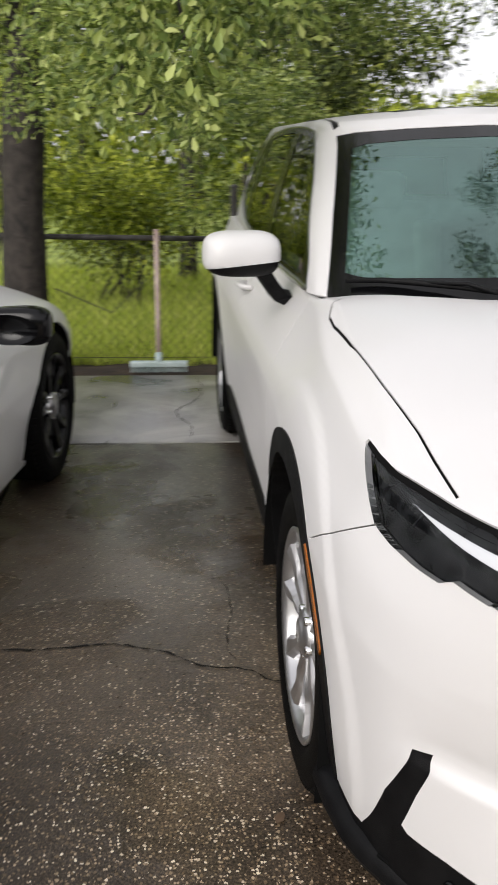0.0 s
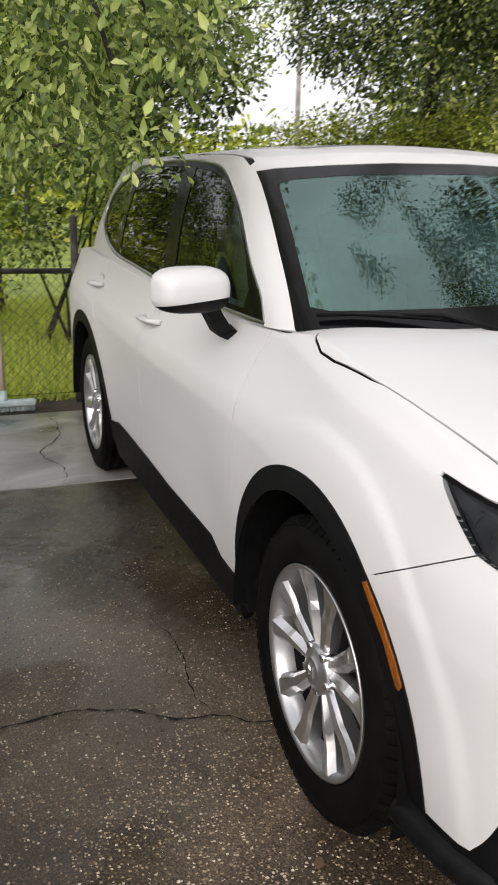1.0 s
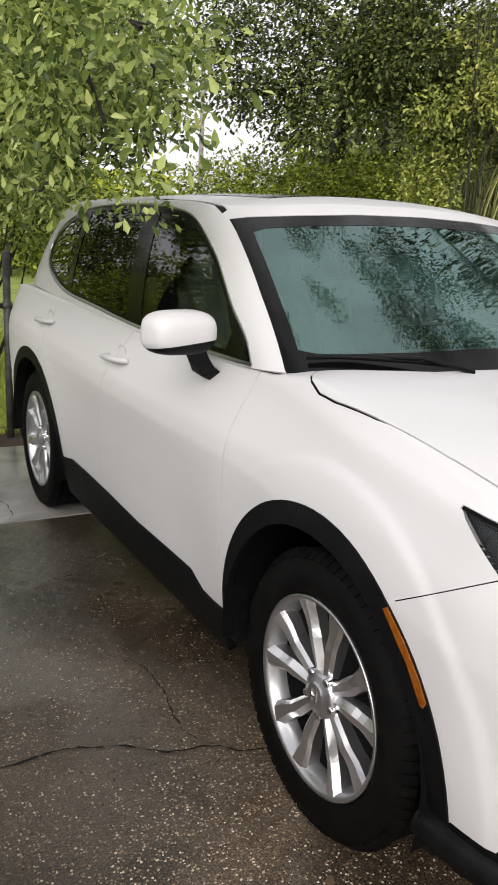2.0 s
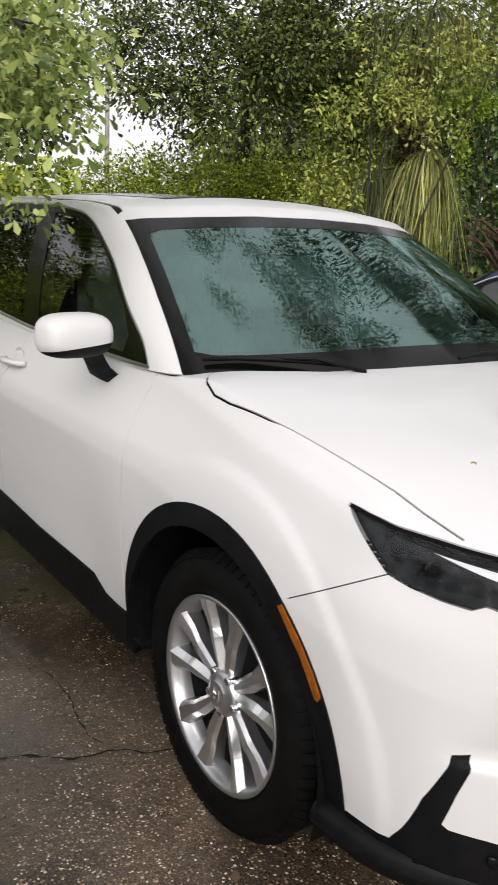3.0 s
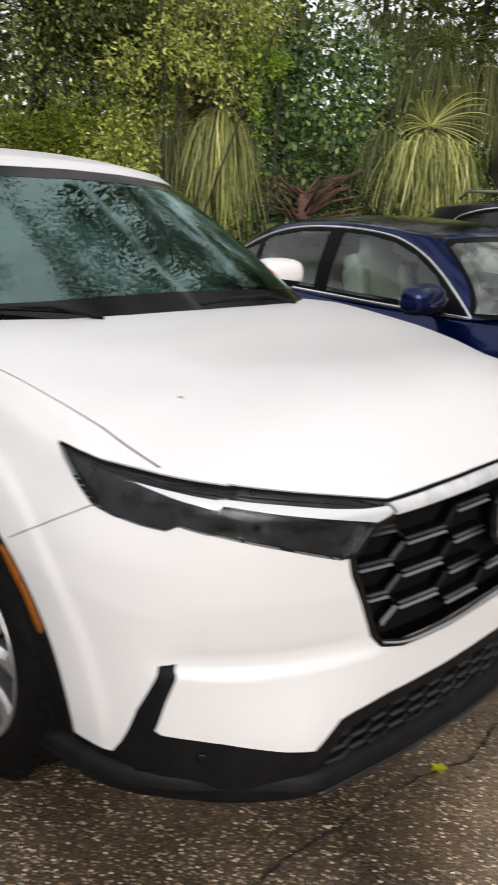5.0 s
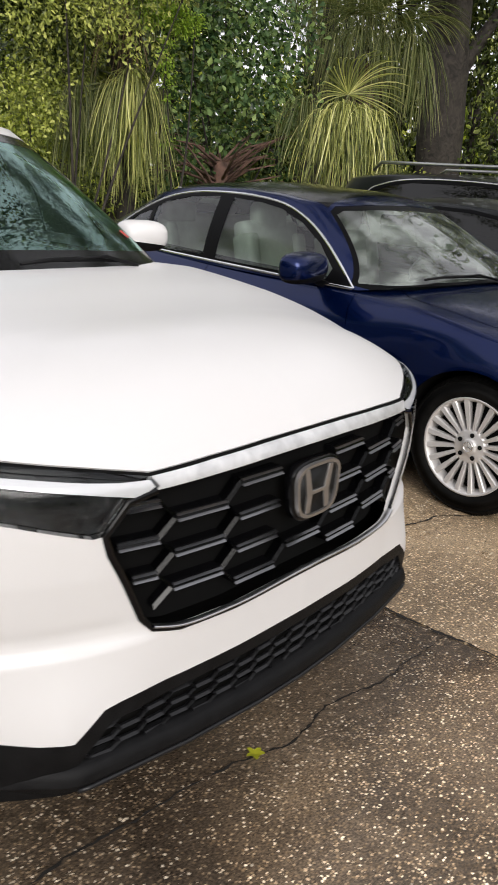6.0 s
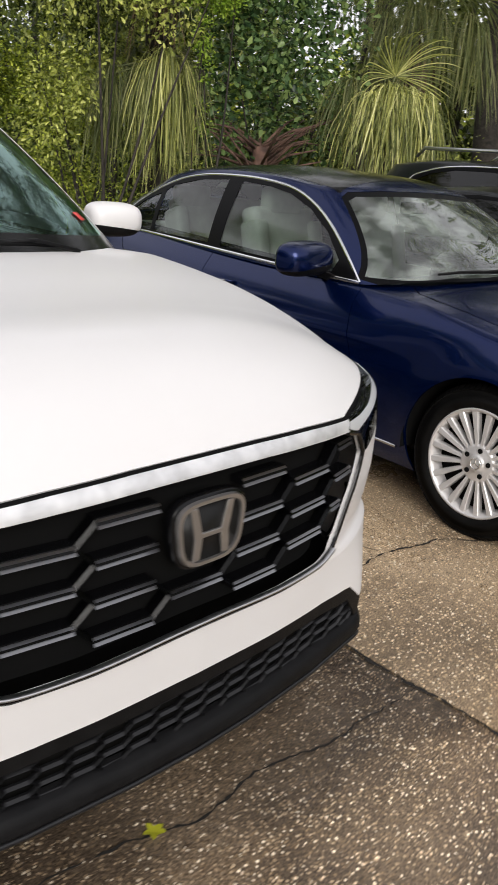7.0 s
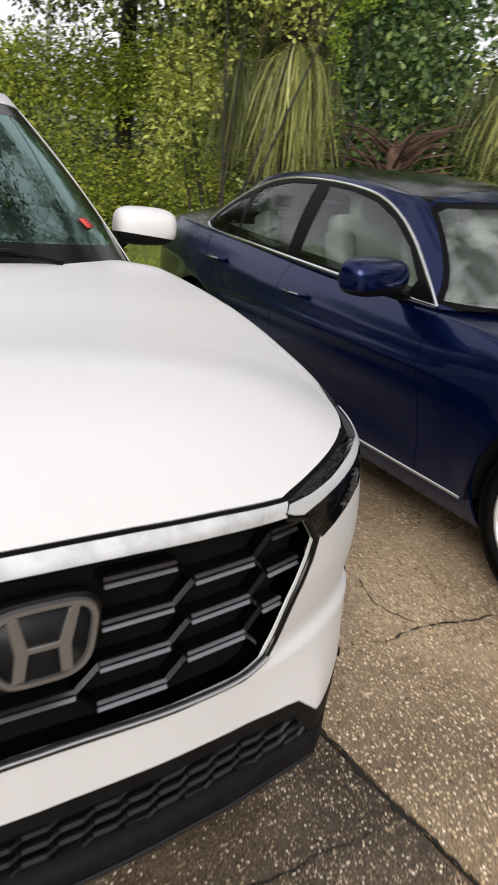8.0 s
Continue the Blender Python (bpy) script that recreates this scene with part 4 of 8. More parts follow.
    part("badge_ring", bm, BADGESILVER, badge, smooth=False)
    for s in (-1, 1):
        part("badge_upright", prism_bm([(s * 0.060, 0.060), (s * 0.042, 0.060), (s * 0.026, 0.000), (s * 0.025, -0.012), (s * 0.031, -0.060), (s * 0.050, -0.060), (s * 0.046, -0.01)], 0.007, 0.001), BADGESILVER, badge, at=pose(0, -0.009, 0), smooth=False)
    part("badge_crossbar", prism_bm([(-0.03, 0.000), (0.03, 0.000), (0.03, -0.011), (-0.03, -0.011)], 0.007, 0.001), BADGESILVER, badge, at=pose(0, -0.009, 0), smooth=False)

    # lower intake, black apron and corner slits
    intake = [(0, 0.448), (-0.30, 0.443), (-0.43, 0.436), (-0.525, 0.426), (-0.575, 0.372), (-0.600, 0.335), (-0.42, 0.330), (0, 0.332)]
    bm = low.take(intake + [(-x, z) for x, z in intake[::-1][1:-1]], "front", lambda c: c.y < -0.6)
    mesh_g = low.panel("lower_grille", bm, INSIDE, car, "black honeycomb lower grille", off=-0.03)
    cells = []
    step, run, rise = 0.060, 0.040, 0.030
    for k in range(-10, 11):
        for n in range(5):
            cx, z = k * step, 0.338 + n * rise + (rise / 2 if k % 2 else 0.0)
            if z > 0.446 or abs(cx) > 0.590 - max(0.0, z - 0.35) * 0.75:
                continue
            a, b = face(cx - run / 2, z, 0.004), face(cx + run / 2, z, 0.004)
            cells.append(bar_bm(a, b, (0, 0, 1), 0.0042, 0.012))
            for q, sx in ((a, -1), (b, 1)):
                for sz in (-1, 1):
                    if 0.334 < z + sz * rise / 2 < 0.446:
                        cells.append(bar_bm(q, face(cx + sx * (step - run / 2), z + sz * rise / 2, 0.004), (0, 0, 1), 0.0036, 0.012))
    part("honeycomb", join_bm(*cells), LIPGREY, mesh_g, smooth=False)
    apron = [(0, 0.478), (-0.142, 0.476), (-0.303, 0.473), (-0.434, 0.468), (-0.505, 0.462), (-0.538, 0.456), (-0.600, 0.405), (-0.659, 0.411), (-0.759, 0.433), (-0.845, 0.442), (-0.852, 0.450), (-0.839, 0.522), (-0.821, 0.600), (-0.846, 0.594),
             (-0.872, 0.49), (-0.889, 0.371), (-0.93, 0.371), (-0.97, 0.15), (0, 0.15)]
    bm = low.take(apron + [(-x, z) for x, z in apron[::-1][1:-1]], "front", lambda c: c.y < -0.5)
    ap = low.panel("apron", bm, PLASTIC, car, "black textured plastic apron with a lip", off=0.0, rim=0.03)
    half_lip = [(-0.930, -0.43), (-0.922, -0.51), (-0.908, -0.58), (-0.885, -0.635), (-0.852, -0.688), (-0.815, -0.735), (-0.622, -0.910), (-0.600, -0.926), (-0.575, -0.934), (-0.36, -0.971), (-0.15, -0.991), (0.0, -0.996)]
    lip_line = half_lip + [(-x, y) for x, y in half_lip[::-1][1:]]
    flat(part("lip", sweep_bm(lip_line[::-1], [(0.03, 0.358), (0.004, 0.350), (-0.004, 0.343), (-0.009, 0.332), (-0.011, 0.318), (-0.004, 0.302), (0.02, 0.290), (0.06, 0.288)]), PLASTIC, ap), 30)
    front = half_lip[7:] + [(-x, y) for x, y in half_lip[7:][::-1][1:]]
    part("lip_edge", tube_bm([(x, y - 0.008, 0.305) for x, y in front], 0.0055, 8), LIPGREY, ap)
    for sx in (-1, 1):
        part("lip_groove", tube_bm([(sx * 0.872, -0.658, 0.350), (sx * 0.822, -0.724, 0.350), (sx * 0.66, -0.874, 0.350)], 0.004, 6), INSIDE, ap)
    for s in (-1, 1):
        corner = low.take([(-0.62, 0.05), (-0.62, 0.368), (-0.44, 0.368), (-0.44, 0.05)], "side", lambda c, s=s: c.x * s > 0.5)
        low.panel("apron_corner", corner, PLASTIC, ap, off=-0.004)
        q = onto(low, (s * 0.79, -2, 0.40), (0, 1, 0))[0]
        part("sensor", lathe_bm([(0.004, 0.011), (-0.002, 0.011), (-0.003, 0.008), (-0.003, 0.0005)], 20, "y"), GLOSSBLACK, ap, at=pose(*(q + Vector((s * 0.004, -0.004, 0))), 0, 0, s * 45))

    # arches, sills and side markers
    for s in (-1, 1):
        near = lambda c, s=s: c.x * s > 0.5
        for cy, lab in ((0.003, "front"), (2.695, "rear")):
            if lab == "front":
                mk = [(-0.292, 0.742), (-0.304, 0.750), (-0.360, 0.700), (-0.411, 0.638), (-0.433, 0.598), (-0.427, 0.585), (-0.416, 0.588), (-0.374, 0.655)]
                bm = low.take(mk, "side", near)
                low.panel("side_marker", bm, AMBER, car, "amber side reflector", off=0.007, rim=0.012)
            hole = arc(cy, 0.36, 0.438, -25, 205, 40)
            gone = low.take(hole, "side", near)
            gone.free()
            for d in ((1,) if lab == "front" else (-1, 1)):
                gone = low.take([(cy + d * 0.25, 0.05), (cy + d * 0.507, 0.05), (cy + d * 0.507, 0.285), (cy + d * 0.25, 0.285)], "side", near)
                gone.free()
            ring = arc(cy, 0.352, 0.505, -3, 183, 44) + [(cy - 0.505, 0.15), (cy + 0.505, 0.15)]
            bm = low.take(ring, "side", near)
            low.panel("wheel_arch", bm, PLASTIC, car, "black plastic wheel arch", off=0.004, rim=0.05)
        bm = low.take([(0.50, 0.15), (0.50, 0.366), (0.648, 0.360), (0.75, 0.402), (1.24, 0.398), (1.56, 0.410), (2.06, 0.422), (2.2, 0.40), (2.2, 0.15)], "side", near)
        low.panel("sill", bm, PLASTIC, car, "black plastic sill", off=0.006, rim=0.03)
        bm = low.take([(3.19, 0.15), (3.19, 0.40), (4, 0.42), (4, 0.15)], "side", lambda c: c.x * s > 0)
        low.panel("rear_apron", bm, PLASTIC, car, off=0.004, rim=0.02)

    # doors
    for s in (-1, 1):
        near = lambda c, s=s: c.x * s > 0.5
        f_edge = [(0.505, 1.10), (0.512, 1.03), (0.503, 0.94), (0.492, 0.83), (0.502, 0.72), (0.512, 0.60), (0.514, 0.36)]
        m_edge = [(1.50, 1.12), (1.545, 0.98), (1.60, 0.80), (1.632, 0.68), (1.640, 0.55), (1.652, 0.40)]
        b_edge = [(2.52, 1.14), (2.50, 0.95), (2.40, 0.86)]
        for e in (f_edge, m_edge, b_edge):
            gaps.append(low.seam(e, 0.004, "side", near))
        bm = low.take(f_edge + m_edge[::-1], "side", near)
        d1 = low.panel("front_door", bm, WHITE, car, rim=0.012)
        bm = low.take(m_edge + [(2.2, 0.36)] + arc(2.695, 0.352, 0.507, 165, 115, 8) + b_edge[::-1], "side", near)
        d2 = low.panel("rear_door", bm, WHITE, car, rim=0.012)
        for d, y, z in ((d1, 1.515, 0.978), (d2, 2.545, 1.010)):
            q = onto(low, (s * 2, y, z), (-s, 0, 0))[0]
            if q:
                part("door_handle", join_bm(tube_bm([(s * 0.004, -0.115, 0.004), (s * 0.030, -0.085, 0.004), (s * 0.034, 0, 0), (s * 0.032, 0.075, -0.004), (s * 0.004, 0.11, -0.006)], [0.015, 0.018, 0.019, 0.019, 0.016], 10, flatten=0.62)), WHITE, d, "white door handle", at=Matrix.Translation(q))
                part("handle_cup", lathe_bm([(-0.0, 0.055), (0.012, 0.04), (0.02, 0.001)], 20), WHITE, d, at=Matrix.Translation(q + Vector((s * -0.012, 0, -0.002))) @ Matrix.Rotation(0 if s < 0 else math.pi, 4, "Z"))
    # bumper, bonnet and the rest
    bm = low.take([(-0.30, 0.15), (-0.322, 0.771), (-0.42, 0.828), (-0.535, 0.895), (-0.6, 0.91), (-1.3, 0.91), (-1.3, 0.15)], "side")
    low.panel("bumper", bm, WHITE, car, rim=0.015)
    hood = seam + [(-0.74, -0.70), (-0.60, -0.86), (-0.40, -1.1)]
    bm = low.take([(-x * -1, y) for x, y in hood] + [(-x, y) for x, y in hood[::-1]], "top", lambda c: c.z > 0.9)
    low.panel("bonnet", bm, WHITE, car, rim=0.014)
    for g in gaps:
        low.panel("panel_gap", g, INSIDE, car, off=-0.005)
    for bm in low.islands():
        y = sum(v.co.y for v in bm.verts) / len(bm.verts)
        low.panel("front_wing" if y < 0.6 else "body", bm, WHITE, car, rim=0.012)

    # glass and roof
    ws = [(0, 1.558), (-0.25, 1.553), (-0.45, 1.540), (-0.60, 1.527), (-0.648, 1.518), (-0.660, 1.480), (-0.729, 1.295), (-0.790, 1.112), (-0.80, 1.05), (0, 1.05)]
    clear = [(0, 1.525), (-0.25, 1.520), (-0.45, 1.508), (-0.58, 1.494), (-0.622, 1.480), (-0.632, 1.455), (-0.695, 1.29), (-0.738, 1.165), (-0.70, 1.160), (-0.56, 1.170), (-0.30, 1.184), (0, 1.190)]
    sel = lambda c: c.y < 0.47 + (c.z - 1.1) * 1.62
    full = lambda p: p + [(-x, z) for x, z in p[::-1][1:-1]]
    bm = up.take(full(clear), "front", sel)
    up.panel("windshield", bm, GLASS_WS, car, "green-tinted windshield, misted, with sky sheen painted on one side, mirroring the trees", off=-0.003)
    bm = up.take(full(ws), "front", sel)
    up.panel("windshield_border", bm, GLOSSBLACK, car, off=-0.002)
    win = [(0.545, 1.104), (0.607, 1.165), (0.75, 1.251), (0.947, 1.381), (1.105, 1.46), (1.222, 1.508), (1.346, 1.540), (1.567, 1.562), (1.80, 1.572), (2.13, 1.574), (2.5, 1.556), (2.78, 1.505), (2.95, 1.43), (2.985, 1.36), (2.94, 1.285), (2.82, 1.228), (2.652, 1.184), (2.413, 1.152), (2.05, 1.134), (1.476, 1.106), (0.751, 1.100)]
    for s in (-1, 1):
        near = lambda c, s=s: c.x * s > 0.4
        panes = (("front_window", GLASS_SIDE, [(0.735, 1.122), (0.715, 1.175), (0.80, 1.262), (0.96, 1.372), (1.11, 1.445), (1.23, 1.490), (1.36, 1.520), (1.59, 1.541), (1.44, 1.122)]),
                 ("rear_window", GLASS_DARK, [(1.60, 1.128), (1.745, 1.550), (2.13, 1.553), (2.43, 1.540), (2.40, 1.168), (2.05, 1.150)]),
                 ("quarter_window", GLASS_DARK, [(2.475, 1.178), (2.505, 1.532), (2.76, 1.485), (2.915, 1.42), (2.95, 1.36), (2.91, 1.295), (2.80, 1.246), (2.652, 1.204)]))
        for name, glass, poly in panes:
            bm = up.take(poly, "side", near)
            # far front pane made dark as well, to block bright light through the cabin
            up.panel(name, bm, glass if s < 0 else GLASS_DARK, car, off=-0.004)
        bm = up.take(win, "side", near)
        up.panel("window_frame", bm, GLOSSBLACK, car, off=-0.001)
        pts, nos = side_line(up, win[:16], s)
        part("window_trim", strip_bm(pts, nos, 0.009, 0.004), SATIN, car)
        pts, nos = side_line(up, win[15:] + win[:1], s)
        part("belt_trim", strip_bm(pts, nos, 0.013, 0.006), SATIN, car)
    ditch = [(-0.640, 1.10), (-0.622, 1.35), (-0.615, 1.7), (-0.61, 2.2), (-0.60, 2.7), (-0.585, 3.1)]
    for s in (-1, 1):
        bm = up.seam(both(ditch, s), 0.018, "top", lambda c: c.z > 1.5)
        up.panel("roof_moulding", bm, PLASTIC, car, off=-0.004)
    bm = up.take([(-0.43, 1.17), (0.43, 1.17), (0.43, 1.98), (-0.43, 1.98)], "top", lambda c: c.z > 1.5)
    up.panel("sunroof", bm, GLOSSBLACK, car, "black glass sunroof", off=0.002)
    rear = [(-0.55, 1.20), (0.55, 1.20), (0.46, 1.49), (-0.46, 1.49)]
    bm = up.take(rear, "front", lambda c: c.y > 3.25)
    up.panel("rear_glass", bm, GLASS_DARK, car, off=-0.003)
    up.panel("roof", up.bm, WHITE, car, rim=0.01)

    # below and inside
    under_tray(car, 0.60, -0.68, 3.5, 0.27, 0.50)
    part("crossmember", box_bm(-0.58, 0.58, -0.80, -0.5, 0.31, 0.52), INSIDE, car)
    for y in (0.0, 2.70):
        wheel_housing(car, y, 0.36, 0.445, 0.62, 0.935)
    for s in (-1, 1):
        for y, turn in ((0.0, 14), (2.70, 40)):
            m = pose(s * 0.907, y, 0.360, 0, 0, 0 if s < 0 else 180)
            wheel(car, m, 0.360, 0.253, 0.225, "blades", "five-twin-spoke silver alloy wheel", turn)
        at = Matrix.Translation((s * 0.990, 0.700, 1.183)) @ Matrix.Rotation(radians(s * -10), 4, "Z")
        wing_mirror(car, at, s, (0.108, 0.085, 0.064), WHITE, (s * 0.862, 0.74, 1.055), lower=0.24, taper=-0.04)
    interior(car, 1.10, 0.62, 1.02, 0.42, 0.70, SEAT, 1.95, 0.36)
    part("door_lining", box_bm(-0.76, 0.76, 3.1, 3.3, 0.5, 1.1), INSIDE, car)
    part("headliner", box_bm(-0.54, 0.54, 1.25, 3.0, 1.535, 1.55), SEAT, car)
    part("pillar_trim", tube_bm([(-0.66, 1.55, 1.1), (-0.60, 1.66, 1.58)], 0.05), DASH, car)
    part("pillar_trim", tube_bm([(0.66, 1.55, 1.1), (0.60, 1.66, 1.58)], 0.05), DASH, car)
    # added panel, blocks the light that comes through the far quarter window
    part("quarter_trim", box_bm(0.56, 0.59, 2.40, 3.05, 1.05, 1.56, 0.01), DASH, car)
    part("rear_view_mirror", box_bm(-0.12, 0.12, 0.98, 1.01, 1.42, 1.49, 0.02), DASH, car)
    wiper(car, (-0.745, 0.372, 1.150), (-0.42, 0.165, 1.150))
    wiper(car, (0.00, 0.13, 1.158), (0.40, 0.165, 1.152))
    q = onto(up, (0.64, -1.5, 1.215), (0, 1, 0))[0]
    n = up.normal(q)
    part("sticker", box_bm(-0.022, 0.022, -0.001, 0.0, -0.020, 0.020), STICKER, car, "red and white registration sticker", at=Matrix.Translation(q + n * 0.001) @ (-n).to_track_quat("Y", "Z").to_matrix().to_4x4())
    trim_shape(car)
    return car


def trim_shape(car):
    """Draws the nose in a little and lowers the body, all but the wheels."""
    rolling = set()
    for ob in car.children:
        if ob.name.startswith("wheel") and not ob.name.startswith("wheel_"):
            rolling.update((ob, *ob.children_recursive))
    bpy.context.view_layer.update()
    home = car.matrix_world.inverted()
    for ob in car.children_recursive:
        if ob in rolling or ob.type != "MESH":
            continue
        m = np.array(home @ ob.matrix_world)
        n = len(ob.data.vertices)
        co = np.empty(n * 3)
        ob.data.vertices.foreach_get("co", co)
        p = co.reshape(-1, 3) @ m[:3, :3].T + m[:3, 3]
        t = np.clip((np.abs(p[:, 0]) - 0.50) / 0.38, 0, 1)
        p[:, 0] *= 1.008 + 0.032 * (1 - t * t * (3 - 2 * t))
        p[:, 1] = np.where(p[:, 1] < 0, p[:, 1] * 0.985, p[:, 1])
        p[:, 2] *= 0.9915
        inv = np.linalg.inv(m)
        q = p @ inv[:3, :3].T + inv[:3, 3]
        ob.data.vertices.foreach_set("co", q.ravel())
        ob.data.update()


BADGESILVER = mat("satin_badge_silver", (0.30, 0.29, 0.285), 0.28, metal=0.8)
STICKER = mat("red_sticker", (0.55, 0.06, 0.05), 0.5)
BAREDGE = mat("dull_silver_edge", (0.26, 0.26, 0.27), 0.30, metal=1.0)
BRIGHT = mat("white_light_guide", (0.60, 0.61, 0.63), 0.16, metal=0.25)
BRUSHED = vary(mat("brushed_silver_trim", (0.7, 0.7, 0.71), 0.35, metal=0.45), (0.52, 0.52, 0.53), (0.76, 0.76, 0.77), 24, rough=(0.28, 0.45), distort=0.4)
SMOKE = vary(mat("smoked_housing", (0.01, 0.01, 0.011), 0.25, spec=0.25), (0.004, 0.004, 0.0045), (0.035, 0.036, 0.038), 16, rough=(0.12, 0.35), distort=1.5)
BADGEGREY = mat("dark_badge_backing", (0.008, 0.008, 0.008), 0.4, spec=0.2)
LIPGREY = mat("worn_grey_plastic", (0.010, 0.010, 0.011), 0.32, spec=0.35)


# ---- the dark blue saloon ----
def saloon_inset(x, y, z, ze):
    h = ze - z
    low = table(z, (0.17, 0.24, 0.36, 0.50, 0.62), (0.09, 0.055, 0.028, 0.010, 0.0))
    wing = table(h, (0.0, 0.012, 0.04, 0.09, 0.16), (0.070, 0.046, 0.026, 0.009, 0.0))
    door = table(h, (0.0, 0.03, 0.08, 0.15, 0.22), (0.105, 0.082, 0.046, 0.014, 0.0))
    b = smooth(y, 0.0, 0.9)
    crease = 0.010 * (1 - smooth(abs(z - (0.73 - 0.05 * y * 0.4)), 0.0, 0.05)) * smooth(y, 0.3, 0.9) * (1 - smooth(y, 2.3, 3.0))
    flare = sum(0.016 * (1 - smooth(math.hypot(y - wy, z - 0.325), 0.36, 0.50)) for wy in (0.0, 2.84))
    scoop = 0.014 * smooth(y, 0.5, 1.0) * (1 - smooth(y, 2.0, 2.5)) * (1 - smooth(abs(z - 0.45), 0.03, 0.16))
    return low + wing * (1 - b) + door * b - flare * smooth(z, 0.2, 0.45) - crease + scoop


SALOON = dict(
    plan=[(0, -0.79), (-0.3, -0.775), (-0.55, -0.715), (-0.73, -0.60), (-0.83, -0.44), (-0.872, -0.2), (-0.885, 0.1), (-0.89, 1.4), (-0.895, 2.6), (-0.88, 3.2), (-0.80, 3.62), (-0.6, 3.82), (0, 3.89)],
    edge=lambda y, x: table(y, (-0.80, -0.60, -0.30, 0.0, 0.5, 1.5, 2.8, 3.5, 3.9), (0.68, 0.74, 0.80, 0.85, 0.915, 0.925, 0.965, 0.985, 0.95)),
    bottom=lambda y: 0.17, inset=saloon_inset, hub_front=-0.35, hub_back=3.55, crown=2.6,
    spine=lambda y: table(y, (-0.4, 0.0, 0.5, 0.9, 2.8, 3.4, 3.6), (0.90, 0.955, 1.0, 1.01, 1.05, 1.08, 1.075)),
    sill=[(0, 0.40, 1.01), (-0.42, 0.46, 1.0), (-0.66, 0.60, 0.975), (-0.765, 0.80, 0.935), (-0.785, 1.1, 0.925), (-0.795, 2.0, 0.935), (-0.775, 2.8, 0.952), (-0.72, 3.12, 1.0), (-0.5, 3.30, 1.05), (0, 3.36, 1.065)],
    rail=[(0, 1.14, 1.375), (-0.38, 1.18, 1.362), (-0.53, 1.26, 1.345), (-0.585, 1.40, 1.345), (-0.60, 1.6, 1.365), (-0.61, 2.05, 1.378), (-0.60, 2.45, 1.350), (-0.575, 2.68, 1.305), (-0.45, 2.76, 1.315), (0, 2.80, 1.335)],
    bow=0.022, mid=1.9, roof_front=1.5, roof_back=2.5, roof_crown=2.3,
    roof=lambda y: table(y, (1.4, 1.9, 2.5), (1.425, 1.44, 1.405)),
)


def blue_saloon(at):
    car = thing("saloon", "deep blue metallic saloon car with rain on its paint", "car", at)
    low = lower_skin(SALOON, 150)
    low.drop(lambda c: 0.70 < c.y < 3.2 and abs(c.x) < 0.62 and c.z > 0.85)
    up = upper_skin(SALOON, 120)
    gaps = []
    for s in (-1, 1):
        near = lambda c, s=s: c.x * s > 0.45
        for cy in (0.0, 2.84):
            low.take(arc(cy, 0.325, 0.365, -28, 208, 36), "side", near).free()
        hood = both([(-0.64, 0.62), (-0.71, 0.52), (-0.735, 0.40), (-0.74, 0.1), (-0.71, -0.25), (-0.62, -0.55)], s)
        gaps.append(low.seam(hood, 0.006, "top", lambda c: c.z > 0.7))
        f_edge = [(0.80, 0.95), (0.80, 0.86), (0.765, 0.74), (0.72, 0.60), (0.70, 0.45), (0.70, 0.27)]
        m_edge = [(1.93, 0.95), (1.93, 0.60), (1.95, 0.27)]
        r_edge = [(2.90, 0.98), (2.78, 0.86), (2.62, 0.76)]
        for e in (f_edge, m_edge, r_edge):
            gaps.append(low.seam(e, 0.005, "side", near))
        d1 = low.panel("front_door", low.take(f_edge + m_edge[::-1], "side", near), BLUE, car, rim=0.012)
        d2 = low.panel("rear_door", low.take(m_edge + [(2.42, 0.27)] + arc(2.84, 0.325, 0.42, 175, 125, 6) + r_edge[::-1], "side", near), BLUE, car, rim=0.012)
        for d, y, z in ((d1, 1.74, 0.815), (d2, 2.62, 0.845)):
            q = onto(low, (s * 2, y, z), (-s, 0, 0))[0]
            part("door_handle", tube_bm([(s * 0.002, -0.11, 0.003), (s * 0.03, -0.08, 0.003), (s * 0.034, 0, 0), (s * 0.03, 0.075, -0.003), (s * 0.002, 0.10, -0.004)], [0.012, 0.014, 0.015, 0.014, 0.012], 10, flatten=0.6), BLUE, d, at=Matrix.Translation(q))
            part("handle_strip", tube_bm([(s * 0.040, -0.08, 0.004), (s * 0.046, 0, 0.002), (s * 0.041, 0.07, -0.001)], 0.004, 6), CHROME, d, at=Matrix.Translation(q))
        pts, nos = side_line(low, [(0.42, 0.268), (1.2, 0.262), (2.40, 0.262)], s)
        part("sill_strip", strip_bm(pts, nos, 0.014, 0.008), CHROME, car, "chrome sill strip")
        hl = low.take(both([(-0.55, 0.60), (-0.60, 0.71), (-0.72, 0.755), (-0.83, 0.79), (-0.85, 0.76), (-0.80, 0.66), (-0.68, 0.60)], s), "front", lambda c: c.y < -0.25)
        lens = hl.copy()
        lamp = low.panel("headlight", hl, SMOKE, car, off=-0.02)
        low.panel("lens", lens, GLASS_CLEAR, lamp, rim=0.02)
    bm = low.take([(-0.36, 0.42), (0.36, 0.42), (0.44, 0.66), (-0.44, 0.66)], "front", lambda c: c.y < -0.5)
    g = low.panel("grille", bm, GLOSSBLACK, car, off=-0.03)
    for z in (0.50, 0.58):
        part("grille_bar", box_bm(-0.38, 0.38, -0.775, -0.755, z - 0.010, z + 0.010, 0.004), CHROME, g)
